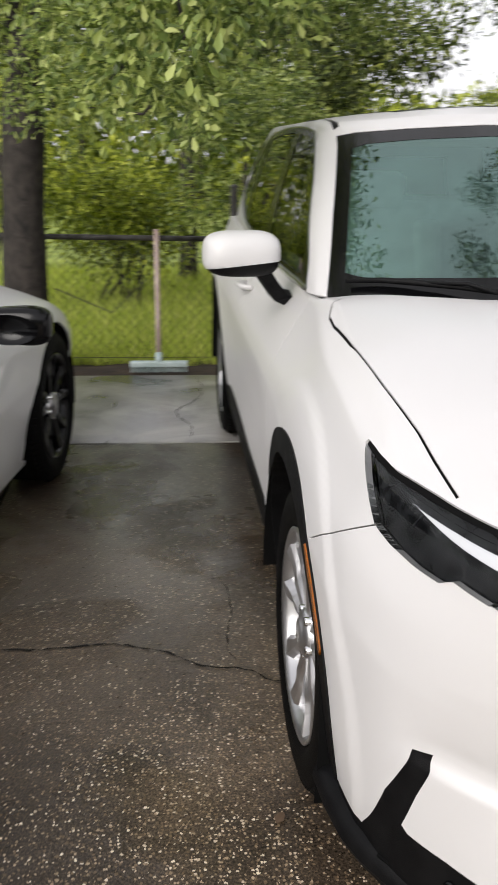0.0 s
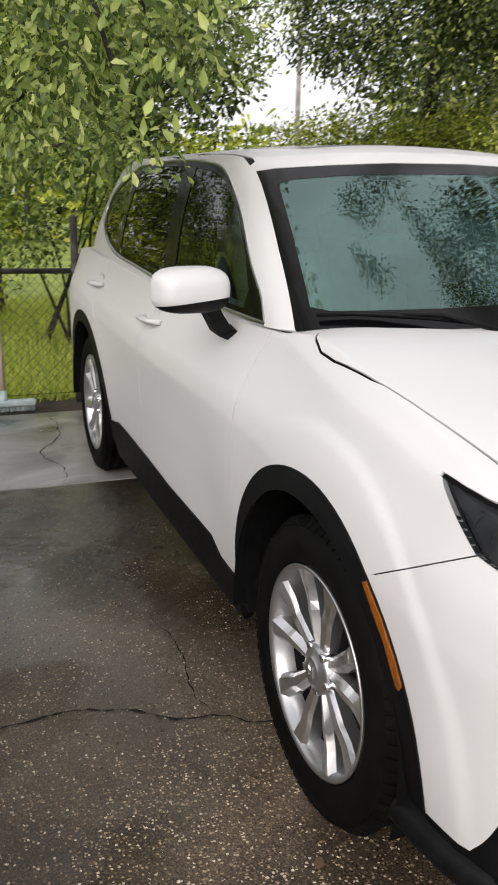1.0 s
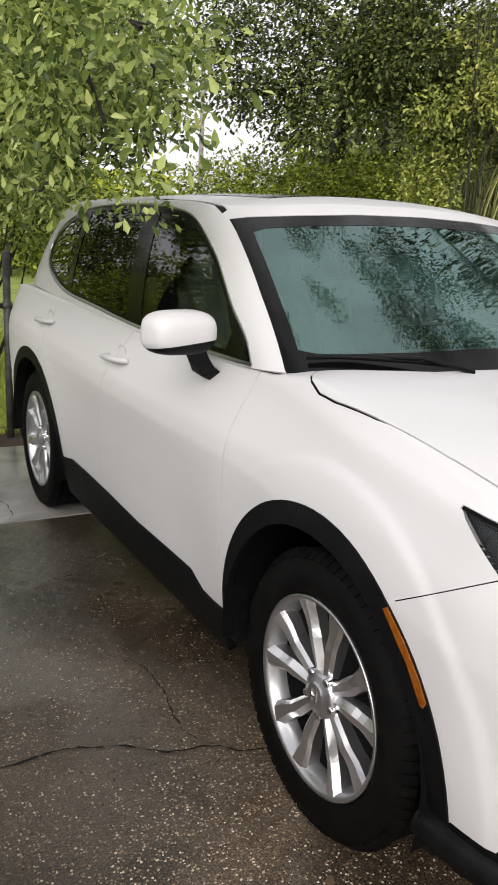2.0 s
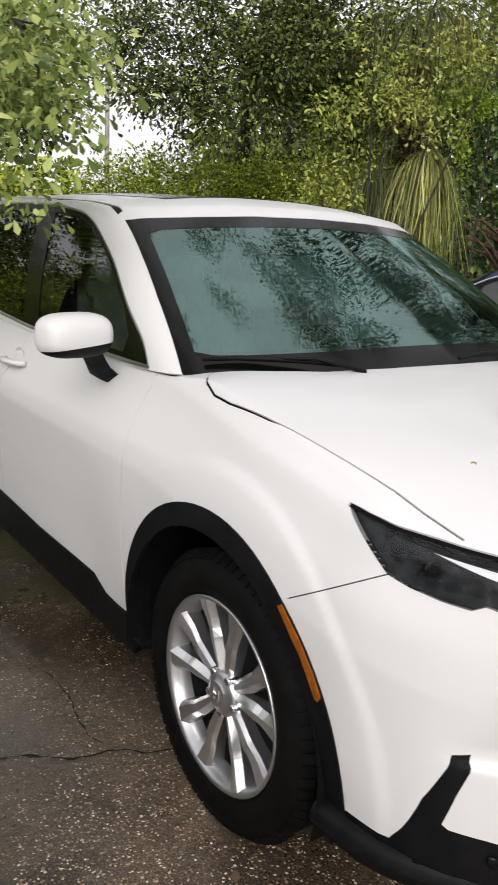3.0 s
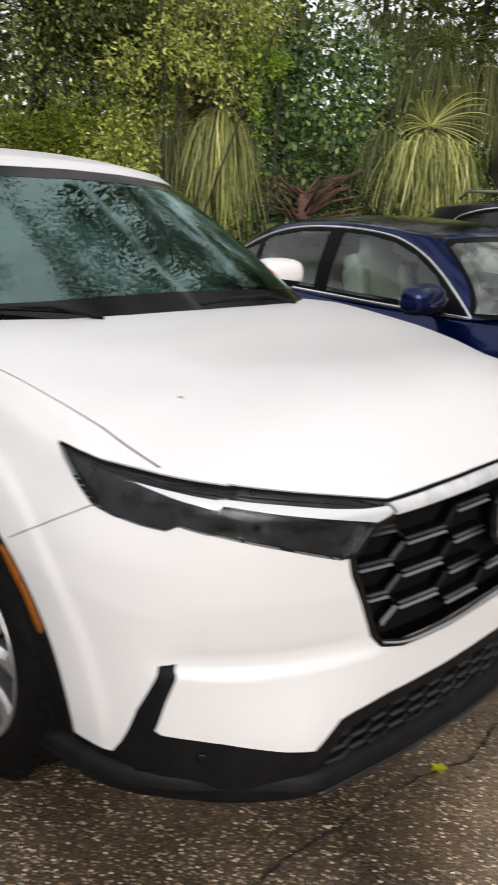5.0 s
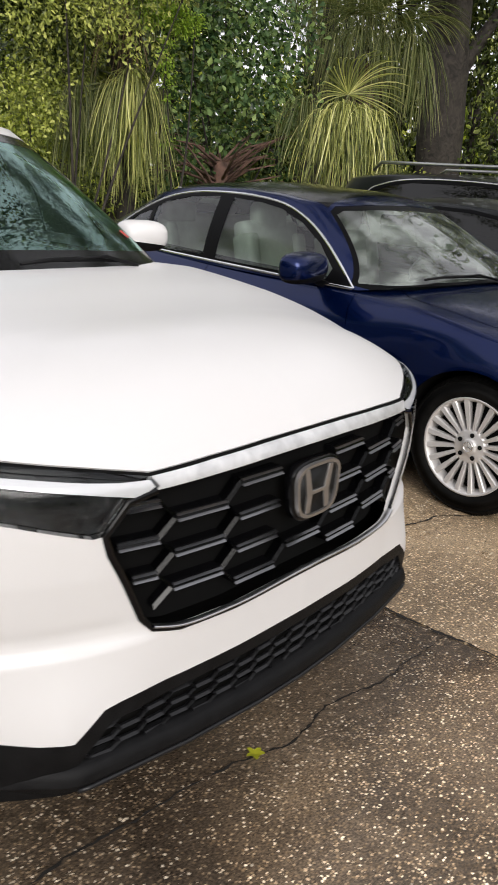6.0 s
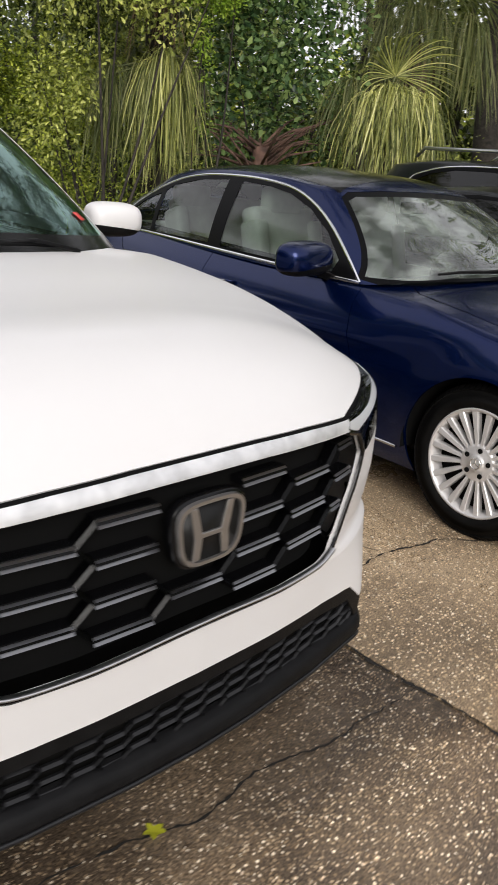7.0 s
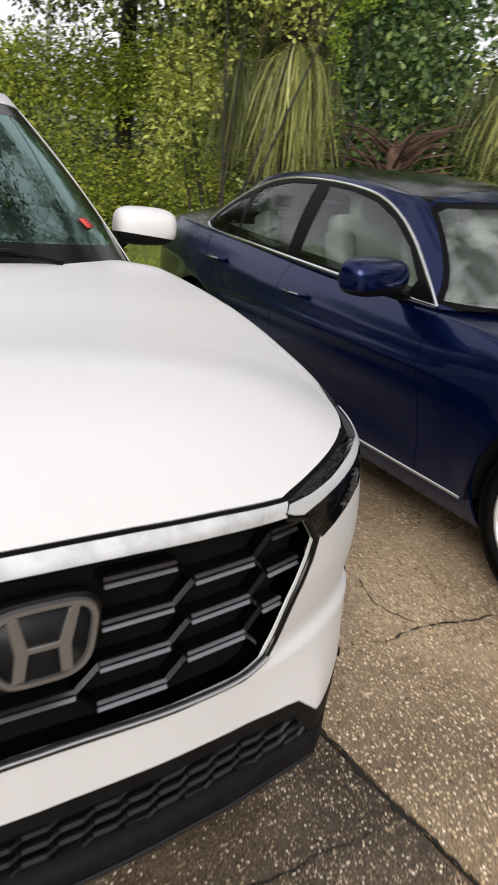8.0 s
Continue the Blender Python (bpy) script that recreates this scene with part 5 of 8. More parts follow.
    bm = low.take([(-0.8, 0.17), (0.8, 0.17), (0.72, 0.36), (-0.72, 0.36)], "front", lambda c: c.y < -0.45)
    low.panel("lower_intake", bm, PLASTIC, car, off=-0.02)
    for g in gaps:
        low.panel("panel_gap", g, INSIDE, car, off=-0.006)
    bm = low.take([(-0.78, 0.9), (-0.60, 0.565), (-0.4, 0.485), (0, 0.455), (0.4, 0.485), (0.60, 0.565), (0.78, 0.9)], "top", lambda c: c.z > 0.9)
    low.panel("cowl", bm, PLASTIC, car, off=-0.01)
    bm = low.take([(-0.634, 0.62), (-0.70, 0.52), (-0.73, 0.40), (-0.735, 0.1), (-0.705, -0.25), (-0.60, -0.9), (0.60, -0.9), (0.705, -0.25), (0.735, 0.1), (0.73, 0.40), (0.70, 0.52), (0.634, 0.62)], "top", lambda c: c.z > 0.7)
    low.panel("bonnet", bm, BLUE, car, rim=0.01)
    for bm in low.islands():
        y = sum(v.co.y for v in bm.verts) / len(bm.verts)
        low.panel("front_wing" if y < 0.8 else "body", bm, BLUE, car, rim=0.01)

    sel = lambda c: c.y < 0.92 + (c.z - 0.95) * 1.32
    ws = [(0, 1.358), (-0.35, 1.348), (-0.52, 1.330), (-0.565, 1.302), (-0.765, 0.955), (-0.72, 0.93), (0, 0.93)]
    clear = [(0, 1.335), (-0.34, 1.326), (-0.51, 1.312), (-0.556, 1.290), (-0.750, 0.968), (-0.5, 1.006), (0, 1.030)]
    full = lambda p: p + [(-x, z) for x, z in p[::-1][1:-1]]
    up.panel("windshield", up.take(full(clear), "front", sel), GLASS_SHEEN, car, "clear windshield with pale reflections painted into its film", off=-0.003)
    up.panel("windshield_border", up.take(full(ws), "front", sel), TRIMBLACK, car, off=-0.002)
    win = [(0.83, 0.938), (0.95, 1.035), (1.12, 1.155), (1.30, 1.252), (1.48, 1.315), (1.70, 1.345), (2.0, 1.352), (2.30, 1.335), (2.55, 1.285), (2.80, 1.175), (2.96, 1.070), (3.03, 1.000), (2.96, 0.975), (2.5, 0.966), (1.93, 0.954), (1.3, 0.942)]
    for s in (-1, 1):
        near = lambda c, s=s: c.x * s > 0.35
        panes = (("front_window", [(1.02, 0.962), (1.0, 1.02), (1.14, 1.135), (1.32, 1.232), (1.50, 1.292), (1.70, 1.320), (1.90, 1.328), (1.885, 0.972)]),
                 ("rear_window", [(2.0, 0.980), (2.02, 1.330), (2.28, 1.312), (2.53, 1.262), (2.60, 1.225), (2.56, 0.980)]),
                 ("quarter_window", [(2.60, 0.982), (2.64, 1.205), (2.79, 1.152), (2.93, 1.062), (2.97, 1.010), (2.92, 0.990)]))
        for name, poly in panes:
            up.panel(name, up.take(poly, "side", near), GLASS_BLUE, car, off=-0.004)
        up.panel("window_frame", up.take(win, "side", near), TRIMBLACK, car, off=-0.001)
        pts, nos = side_line(up, win[:12], s)
        part("window_trim", strip_bm(pts, nos, 0.016, 0.006), CHROME, car, "chrome window trim")
        pts, nos = side_line(up, win[11:] + win[:1], s)
        part("belt_trim", strip_bm(pts, nos, 0.018, 0.007), CHROME, car, "chrome belt trim")
    bm = up.take([(-0.555, 1.235), (0.555, 1.235), (0.575, 2.62), (-0.575, 2.62)], "top", lambda c: c.z > 1.3)
    up.panel("sunroof", bm, GLOSSBLACK, car, "black glass roof", off=0.001)
    up.panel("rear_glass", up.take([(-0.52, 1.08), (0.52, 1.08), (0.43, 1.29), (-0.43, 1.29)], "front", lambda c: c.y > 2.7), GLASS_BLUE, car, off=-0.003)
    up.panel("roof", up.bm, BLUE, car, rim=0.008)
    under_tray(car, 0.62, -0.6, 3.6, 0.19, 0.42)
    for y in (0.0, 2.84):
        wheel_housing(car, y, 0.325, 0.372, 0.58, 0.88)
        for s in (-1, 1):
            m = pose(s * 0.845, y, 0.326, 0, 0, 0 if s < 0 else 180)
            wheel(car, m, 0.326, 0.236, 0.215, "multi", "silver multi-spoke alloy wheel", 6)
    for s in (-1, 1):
        at_m = Matrix.Translation((s * 0.985, 1.01, 1.028)) @ Matrix.Rotation(radians(s * -14), 4, "Z")
        m = wing_mirror(car, at_m, s, (0.178, 0.10, 0.080), BLUE, (s * 0.80, 0.98, 0.945), lower=0.26, taper=0.0)
        part("indicator", tube_bm([(-s * -0.128, -0.040, -0.020), (s * 0.06, -0.086, -0.024), (-s * 0.07, -0.090, -0.026)], 0.006, 6), BRIGHT, m)
    interior(car, 0.945, 0.80, 1.22, 0.32, 0.66, CREAM, 2.02, 0.36)
    part("headliner", box_bm(-0.50, 0.50, 1.35, 2.6, 1.345, 1.355), CREAM, car)
    part("parcel_shelf", box_bm(-0.6, 0.6, 2.65, 3.2, 0.97, 0.985), CREAM, car)
    part("rear_view_mirror", box_bm(-0.11, 0.11, 1.18, 1.205, 1.24, 1.30, 0.018), DASH, car)
    wiper(car, (-0.58, 0.53, 1.02), (-0.12, 0.44, 1.03))
    return car


# the haze holds painted reflections of sky and trees
GLASS_SHEEN = pane("painted_sheen_glass", (0.74, 0.86, 0.80), ior=1.7, haze=0.34, veil_tone=(0.50, 0.56, 0.51), across=(1.0, 1.0), grain=6.0)
GLASS_BLUE = pane("clear_green_glass", (0.80, 0.90, 0.84), ior=1.6)
CREAM = vary(mat("pale_grey_leather", (0.70, 0.69, 0.65), 0.5), (0.64, 0.63, 0.59), (0.76, 0.75, 0.70), 12, bump=0.08, bump_scale=150)


# ---- parked neighbours seen in part ----
COUPE = dict(
    plan=[(0, -0.95), (-0.4, -0.92), (-0.72, -0.75), (-0.88, -0.45), (-0.93, -0.1), (-0.92, 0.5), (-0.905, 1.2), (-0.915, 1.8), (-0.955, 2.4), (-0.96, 2.75), (-0.93, 3.15), (-0.82, 3.5), (-0.5, 3.66), (0, 3.70)],
    edge=lambda y, x: table(y, (-0.95, -0.4, 0.1, 0.6, 1.4, 2.2, 2.8, 3.5), (0.62, 0.76, 0.82, 0.86, 0.88, 0.94, 0.97, 0.92)),
    bottom=lambda y: 0.16,
    inset=lambda x, y, z, ze: table(z, (0.16, 0.25, 0.40, 0.55), (0.10, 0.07, 0.035, 0.0)) + table(ze - z, (0, 0.02, 0.06, 0.14), (0.10, 0.07, 0.03, 0.0)),
    hub_front=-0.3, hub_back=3.3, crown=2.4,
    spine=lambda y: table(y, (-0.3, 0.5, 2.8, 3.3), (0.90, 0.98, 1.04, 1.03)),
    sill=[(0, 0.45, 0.98), (-0.5, 0.55, 0.95), (-0.72, 0.78, 0.89), (-0.77, 1.2, 0.87), (-0.77, 1.9, 0.89), (-0.72, 2.4, 0.93), (-0.5, 2.9, 1.0), (0, 3.0, 1.03)],
    rail=[(0, 1.15, 1.27), (-0.36, 1.2, 1.26), (-0.50, 1.32, 1.24), (-0.54, 1.5, 1.245), (-0.54, 1.7, 1.25), (-0.50, 1.95, 1.23), (-0.38, 2.1, 1.235), (0, 2.15, 1.25)],
    bow=0.02, mid=1.6, roof_front=1.5, roof_back=1.8, roof_crown=2.2,
    roof=lambda y: 1.31,
)


def plain_car(name, label, P, at, paint, arch_r, tyre_r, rim, base, track, win, clear, ws, front_y, mirror_at, mirror_paint, rails=False, dark=False):
    """A neighbouring car: painted body with arches, windows, wheels and mirrors."""
    car = thing(name, label, "car", at)
    low = lower_skin(P, 110)
    low.drop(lambda c: front_y + 0.3 < c.y < front_y + 1.9 and abs(c.x) < 0.55 and c.z > 0.8)
    up = upper_skin(P, 90)
    for s in (-1, 1):
        near = lambda c, s=s: c.x * s > 0.4
        for cy in (0.0, base):
            low.take(arc(cy, tyre_r, arch_r, -25, 205, 26), "side", near).free()
        inner = [((y - sum(p[0] for p in win) / len(win)) * 0.95 + sum(p[0] for p in win) / len(win), (z - sum(p[1] for p in win) / len(win)) * 0.86 + sum(p[1] for p in win) / len(win)) for y, z in win]
        up.panel("side_window", up.take(inner, "side", near), GLASS_DARK, car, off=-0.004)
        up.panel("window_frame", up.take(win, "side", near), TRIMBLACK, car, off=-0.001)
        pts, nos = side_line(up, win + win[:1], s)
        if rails:
            part("window_trim", strip_bm(pts, nos, 0.018, 0.006), CHROME, car)
        m = Matrix.Translation((s * mirror_at[0], mirror_at[1], mirror_at[2]))
        wing_mirror(car, m, s, (0.125, 0.075, 0.068), mirror_paint, (s * (mirror_at[0] - 0.17), mirror_at[1] + 0.05, mirror_at[2] - 0.10), dark=dark)
    full = lambda p: p + [(-x, z) for x, z in p[::-1][1:-1]]
    sel = lambda c: c.y < front_y + 0.42 + (c.z - ws[-1][1]) * 1.45
    up.panel("windshield", up.take(full(clear), "front", sel), GLASS_DARK, car, off=-0.003)
    up.panel("windshield_border", up.take(full(ws), "front", sel), TRIMBLACK, car, off=-0.002)
    low.panel("body", low.bm, paint, car, rim=0.01)
    up.panel("roof", up.bm, paint, car, rim=0.01)
    if rails:
        for s in (-1, 1):
            part("roof_rail", tube_bm([(s * 0.60, 1.25, 1.64), (s * 0.61, 1.35, 1.715), (s * 0.61, 2.9, 1.705), (s * 0.59, 3.0, 1.63)], 0.016, 8), SATIN, car)
    under_tray(car, 0.6, -0.6, 3.4, 0.19, 0.5)
    part("cabin", box_bm(-0.6, 0.6, front_y + 0.4, front_y + 2.4, 0.4, P["edge"](1.5, -0.9) - 0.03), INSIDE, car)
    for y in (0.0, base):
        wheel_housing(car, y, tyre_r, arch_r + 0.006, 0.58, 0.90)
        for s in (-1, 1):
            wheel(car, pose(s * track, y, tyre_r, 0, 0, 0 if s < 0 else 180), tyre_r, rim, 0.22, "blades", "", 20, dark)
    return car

white_suv()
blue_saloon(pose(2.87, -0.54, 0, 0, 0, -5.5))
plain_car("coupe", "white coupe with a black door mirror parked close by", COUPE, pose(-2.62, 2.11, 0, 0, 0, 173), LIFTWHITE, 0.385, 0.345, 0.245, 2.62, 0.90,
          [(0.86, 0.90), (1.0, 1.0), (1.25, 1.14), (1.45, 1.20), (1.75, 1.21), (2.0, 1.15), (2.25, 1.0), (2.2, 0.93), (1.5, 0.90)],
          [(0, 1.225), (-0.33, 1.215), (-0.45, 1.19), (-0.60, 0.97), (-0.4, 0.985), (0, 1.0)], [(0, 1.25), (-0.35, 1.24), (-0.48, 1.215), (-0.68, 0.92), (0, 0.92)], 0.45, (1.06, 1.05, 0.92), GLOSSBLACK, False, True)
plain_car("saloon", "black saloon car with a wet windshield", SALOON, pose(5.0, -0.9, 0, 0, 0, -5), DARKPAINT, 0.365, 0.326, 0.226, 2.84, 0.845,
          [(0.83, 0.94), (1.12, 1.155), (1.30, 1.252), (1.48, 1.315), (1.70, 1.345), (2.0, 1.352), (2.30, 1.335), (2.55, 1.285), (2.80, 1.195), (3.05, 1.035), (2.5, 0.985), (1.3, 0.945)],
          [(0, 1.325), (-0.34, 1.315), (-0.48, 1.298), (-0.515, 1.275), (-0.675, 0.99), (-0.5, 1.012), (0, 1.035)], [(0, 1.352), (-0.35, 1.34), (-0.50, 1.322), (-0.545, 1.295), (-0.72, 0.965), (0, 0.93)], 0.45, (0.945, 0.99, 1.0), DARKPAINT)
plain_car("suv", "black sport utility car with chrome window trim and roof rails", SUV, pose(6.35, -0.35, 0, 0, 0, -5), DARKPAINT, 0.40, 0.362, 0.246, 2.70, 0.90,
          [(0.60, 1.11), (0.75, 1.251), (0.947, 1.381), (1.105, 1.46), (1.346, 1.540), (1.80, 1.572), (2.5, 1.556), (2.78, 1.505), (2.95, 1.43), (2.94, 1.285), (2.652, 1.184), (2.05, 1.134), (1.0, 1.105)],
          [(0, 1.525), (-0.45, 1.508), (-0.622, 1.480), (-0.738, 1.165), (-0.30, 1.184), (0, 1.190)], [(0, 1.558), (-0.45, 1.540), (-0.648, 1.518), (-0.790, 1.112), (0, 1.05)], 0.2, (1.0, 0.69, 1.19), DARKPAINT, True)


# ---- ground ----
def concrete(name, tones, cover, wetness, stones, drying=1.0, pebble=140):
    m = mat(name, (0.2, 0.17, 0.14), 0.5)
    n, l, b = nodes(m)
    co = n.new("ShaderNodeTexCoord")

    def noise_of(scale, detail, rough=0.55, distort=0.0):
        t = n.new("ShaderNodeTexNoise")
        t.inputs["Scale"].default_value, t.inputs["Detail"].default_value = scale, detail
        t.inputs["Roughness"].default_value, t.inputs["Distortion"].default_value = rough, distort
        l.new(co.outputs["Object"], t.inputs["Vector"])
        return t.outputs["Fac"]

    def ramp(src, stops):
        r = n.new("ShaderNodeValToRGB")
        while len(r.color_ramp.elements) < len(stops):
            r.color_ramp.elements.new(0.5)
        for e, (p, c) in zip(r.color_ramp.elements, stops):
            e.position, e.color = p, (*c, 1) if len(c) == 3 else c
        l.new(src, r.inputs[0])
        return r.outputs[0]

    def mix(fac, a, c, kind="MIX"):
        q = n.new("ShaderNodeMixRGB")
        q.blend_type = kind
        for k, v in ((0, fac), (1, a), (2, c)):
            if isinstance(v, (int, float)):
                q.inputs[k].default_value = v if k == 0 else (v, v, v, 1)
            elif isinstance(v, tuple):
                q.inputs[k].default_value = (*v, 1)
            else:
                l.new(v, q.inputs[k])
        return q.outputs[0]

    stain = noise_of(0.9, 6, 0.6, 0.6)
    base = ramp(stain, [(0.30, tones[0]), (0.48, tones[1]), (0.66, tones[2])])
    grain = noise_of(170, 4, 0.7)
    base = mix(0.8, base, ramp(grain, [(0.38, (0.22, 0.21, 0.20)), (0.5, (0.9, 0.88, 0.85)), (0.64, (2.1, 2.0, 1.85))]), "MULTIPLY")
    # stones in the worn skin of the concrete
    vor = n.new("ShaderNodeTexVoronoi")
    vor.inputs["Scale"].default_value = pebble
    vor.inputs["Randomness"].default_value = 1.0
    jag = n.new("ShaderNodeTexNoise")
    jag.inputs["Scale"].default_value, jag.inputs["Detail"].default_value = 190, 2
    l.new(co.outputs["Object"], jag.inputs["Vector"])
    ragged = n.new("ShaderNodeMixRGB")
    ragged.blend_type = "ADD"
    ragged.inputs[0].default_value = 0.007
    l.new(co.outputs["Object"], ragged.inputs[1])
    l.new(jag.outputs["Color"], ragged.inputs[2])
    l.new(ragged.outputs[0], vor.inputs["Vector"])
    worn0 = noise_of(2.1, 4, 0.6, 0.4)
    # the skin is worn off where cars stand and turn, and still smooth towards the back
    at = n.new("ShaderNodeSeparateXYZ")
    l.new(co.outputs["Object"], at.inputs[0])
    away = n.new("ShaderNodeMapRange")
    away.interpolation_type = "SMOOTHSTEP"
    away.inputs["From Min"].default_value, away.inputs["From Max"].default_value = -0.5, 1.3
    away.inputs["To Min"].default_value, away.inputs["To Max"].default_value = 0.0, 1.0
    l.new(at.outputs[1], away.inputs["Value"])
    less = n.new("ShaderNodeMath")
    less.operation = "MULTIPLY_ADD"
    l.new(away.outputs[0], less.inputs[0])
    less.inputs[1].default_value = -0.22
    l.new(worn0, less.inputs[2])
    worn = less.outputs[0]
    sep = n.new("ShaderNodeSeparateColor")
    l.new(vor.outputs["Color"], sep.inputs[0])
    show = n.new("ShaderNodeMath")
    show.operation = "MULTIPLY_ADD"
    l.new(worn, show.inputs[0])
    show.inputs[1].default_value = 2.4
    show.inputs[2].default_value = cover
    pick = n.new("ShaderNodeMath")
    pick.operation = "LESS_THAN"
    l.new(sep.outputs[0], pick.inputs[0])
    l.new(show.outputs[0], pick.inputs[1])
    inside = n.new("ShaderNodeMath")
    inside.operation = "LESS_THAN"
    l.new(vor.outputs["Distance"], inside.inputs[0])
    girth = n.new("ShaderNodeMath")
    girth.operation = "MULTIPLY_ADD"
    l.new(sep.outputs[2], girth.inputs[0])
    girth.inputs[1].default_value, girth.inputs[2].default_value = 0.36, 0.22
    l.new(girth.outputs[0], inside.inputs[1])
    stone = n.new("ShaderNodeMath")
    stone.operation = "MULTIPLY"
    l.new(pick.outputs[0], stone.inputs[0])
    l.new(inside.outputs[0], stone.inputs[1])
    tone = ramp(sep.outputs[1], [(p, q) for p, q in zip((0.0, 0.45, 0.8, 1.0), stones)])
    col = mix(stone.outputs[0], base, tone)
    # the front of the bay has dried
    edge = n.new("ShaderNodeMath")
    edge.operation = "MULTIPLY_ADD"
    l.new(noise_of(2.6, 5, 0.6, 0.5), edge.inputs[0])
    edge.inputs[1].default_value = 0.9
    l.new(at.outputs[1], edge.inputs[2])
    dry = n.new("ShaderNodeMapRange")
    dry.interpolation_type = "SMOOTHSTEP"
    dry.inputs["From Min"].default_value, dry.inputs["From Max"].default_value = -0.85, -0.45
    dry.inputs["To Min"].default_value, dry.inputs["To Max"].default_value = 1.0, 0.0
    l.new(edge.outputs[0], dry.inputs["Value"])
    col = mix(dry.outputs[0], col, mix(1.0, col, (drying, drying * 0.97, drying * 0.91), "MULTIPLY"))
    l.new(col, b.inputs["Base Color"])
    wet = noise_of(1.3, 5, 0.55, 0.3)
    rr = n.new("ShaderNodeMapRange")
    rr.inputs["From Min"].default_value, rr.inputs["From Max"].default_value = 0.41, 0.59
    rr.inputs["To Min"].default_value, rr.inputs["To Max"].default_value = wetness[0], wetness[1]
    wetter = n.new("ShaderNodeMath")
    wetter.operation = "MULTIPLY_ADD"
    l.new(away.outputs[0], wetter.inputs[0])
    wetter.inputs[1].default_value = 0.03
    l.new(wet, wetter.inputs[2])
    l.new(wetter.outputs[0], rr.inputs["Value"])
    l.new(rr.outputs[0], b.inputs["Roughness"])
    gleam = n.new("ShaderNodeMapRange")
    gleam.inputs["To Min"].default_value, gleam.inputs["To Max"].default_value = 0.45, 1.3
    l.new(away.outputs[0], gleam.inputs["Value"])
    l.new(gleam.outputs[0], b.inputs["Specular IOR Level"])
    # standing water towards the back
    film = n.new("ShaderNodeMath")
    film.operation = "MULTIPLY"
    pools = n.new("ShaderNodeMapRange")
    pools.interpolation_type = "SMOOTHSTEP"
    pools.inputs["From Min"].default_value, pools.inputs["From Max"].default_value = 0.44, 0.56
    l.new(noise_of(1.7, 4, 0.55, 0.4), pools.inputs["Value"])
    l.new(pools.outputs[0], film.inputs[0])
    l.new(away.outputs[0], film.inputs[1])
    l.new(film.outputs[0], b.inputs["Coat Weight"])
    b.inputs["Coat Roughness"].default_value = 0.34
    b.inputs["Coat IOR"].default_value = 1.6
    add = n.new("ShaderNodeMath")
    add.operation = "MULTIPLY_ADD"
    l.new(stone.outputs[0], add.inputs[0])
    add.inputs[1].default_value = 0.8
    l.new(grain, add.inputs[2])
    bump = n.new("ShaderNodeBump")
    bump.inputs["Distance"].default_value = 0.007
    l.new(rr.outputs[0], bump.inputs["Strength"])
    swell = n.new("ShaderNodeMath")
    swell.operation = "MULTIPLY_ADD"
    l.new(noise_of(16, 3, 0.6), swell.inputs[0])
    swell.inputs[1].default_value = 5.0
    l.new(add.outputs[0], swell.inputs[2])
    l.new(swell.outputs[0], bump.inputs["Height"])
    l.new(bump.outputs[0], b.inputs["Normal"])
    return m


CONCRETE = concrete("wet_exposed_aggregate_concrete", ((0.024, 0.018, 0.013), (0.066, 0.050, 0.036), (0.155, 0.118, 0.083)), -0.40, (0.13, 0.46), ((0.048, 0.034, 0.023), (0.204, 0.142, 0.084), (0.46, 0.345, 0.225), (0.92, 0.81, 0.64)), 1.85, pebble=108)
CONCRETE_TAN = concrete("tan_exposed_aggregate_concrete", ((0.112, 0.083, 0.054), (0.262, 0.195, 0.127), (0.44, 0.335, 0.222)), -0.02, (0.16, 0.5), ((0.045, 0.031, 0.019), (0.40, 0.29, 0.17), (0.80, 0.61, 0.38), (0.95, 0.86, 0.68)), pebble=84)
SMOOTHCON = vary(mat("wet_smooth_concrete", (0.234, 0.221, 0.208), 0.3), (0.10, 0.094, 0.088), (0.50, 0.475, 0.445), 2.4, 8, bump=0.35, bump_scale=14, rough=(0.10, 0.60), distort=0.9)
SMOOTHCON.node_tree.nodes["Principled BSDF"].inputs["Specular IOR Level"].default_value = 1.0
SMOOTHCON.node_tree.nodes["Principled BSDF"].inputs["Coat Weight"].default_value = 0.8
SMOOTHCON.node_tree.nodes["Principled BSDF"].inputs["Coat Roughness"].default_value = 0.25
EARTH = vary(mat("dark_earth", (0.03, 0.02, 0.014), 0.9), (0.018, 0.012, 0.008), (0.06, 0.04, 0.025), 6, 8, bump=0.8, bump_scale=30)
LAWN = vary(mat("lawn_soil", (0.12, 0.17, 0.03), 0.9), (0.14, 0.19, 0.03), (0.30, 0.36, 0.065), 1.5, 6, bump=0.6, bump_scale=25)


def sheet(x0, x1, y0, y1, nx, ny, height):
    bm = bmesh.new()
    rows = [[bm.verts.new((x, y, height(x, y))) for x in np.linspace(x0, x1, nx)] for y in np.linspace(y0, y1, ny)]
    for a, b in zip(rows, rows[1:]):
        for k in range(nx - 1):
            bm.faces.new((a[k], a[k + 1], b[k + 1], b[k]))
    return bm


def lie(x, y):
    """The height of the natural ground."""
    d = max(0.0, y - 4.2)
    return -0.07 + 0.045 * noise.noise((x * 0.35, y * 0.35, 0)) * min(1, d) - 0.02 * min(1, d) + 0.0006 * max(0, y - 12) ** 1.5 * 0


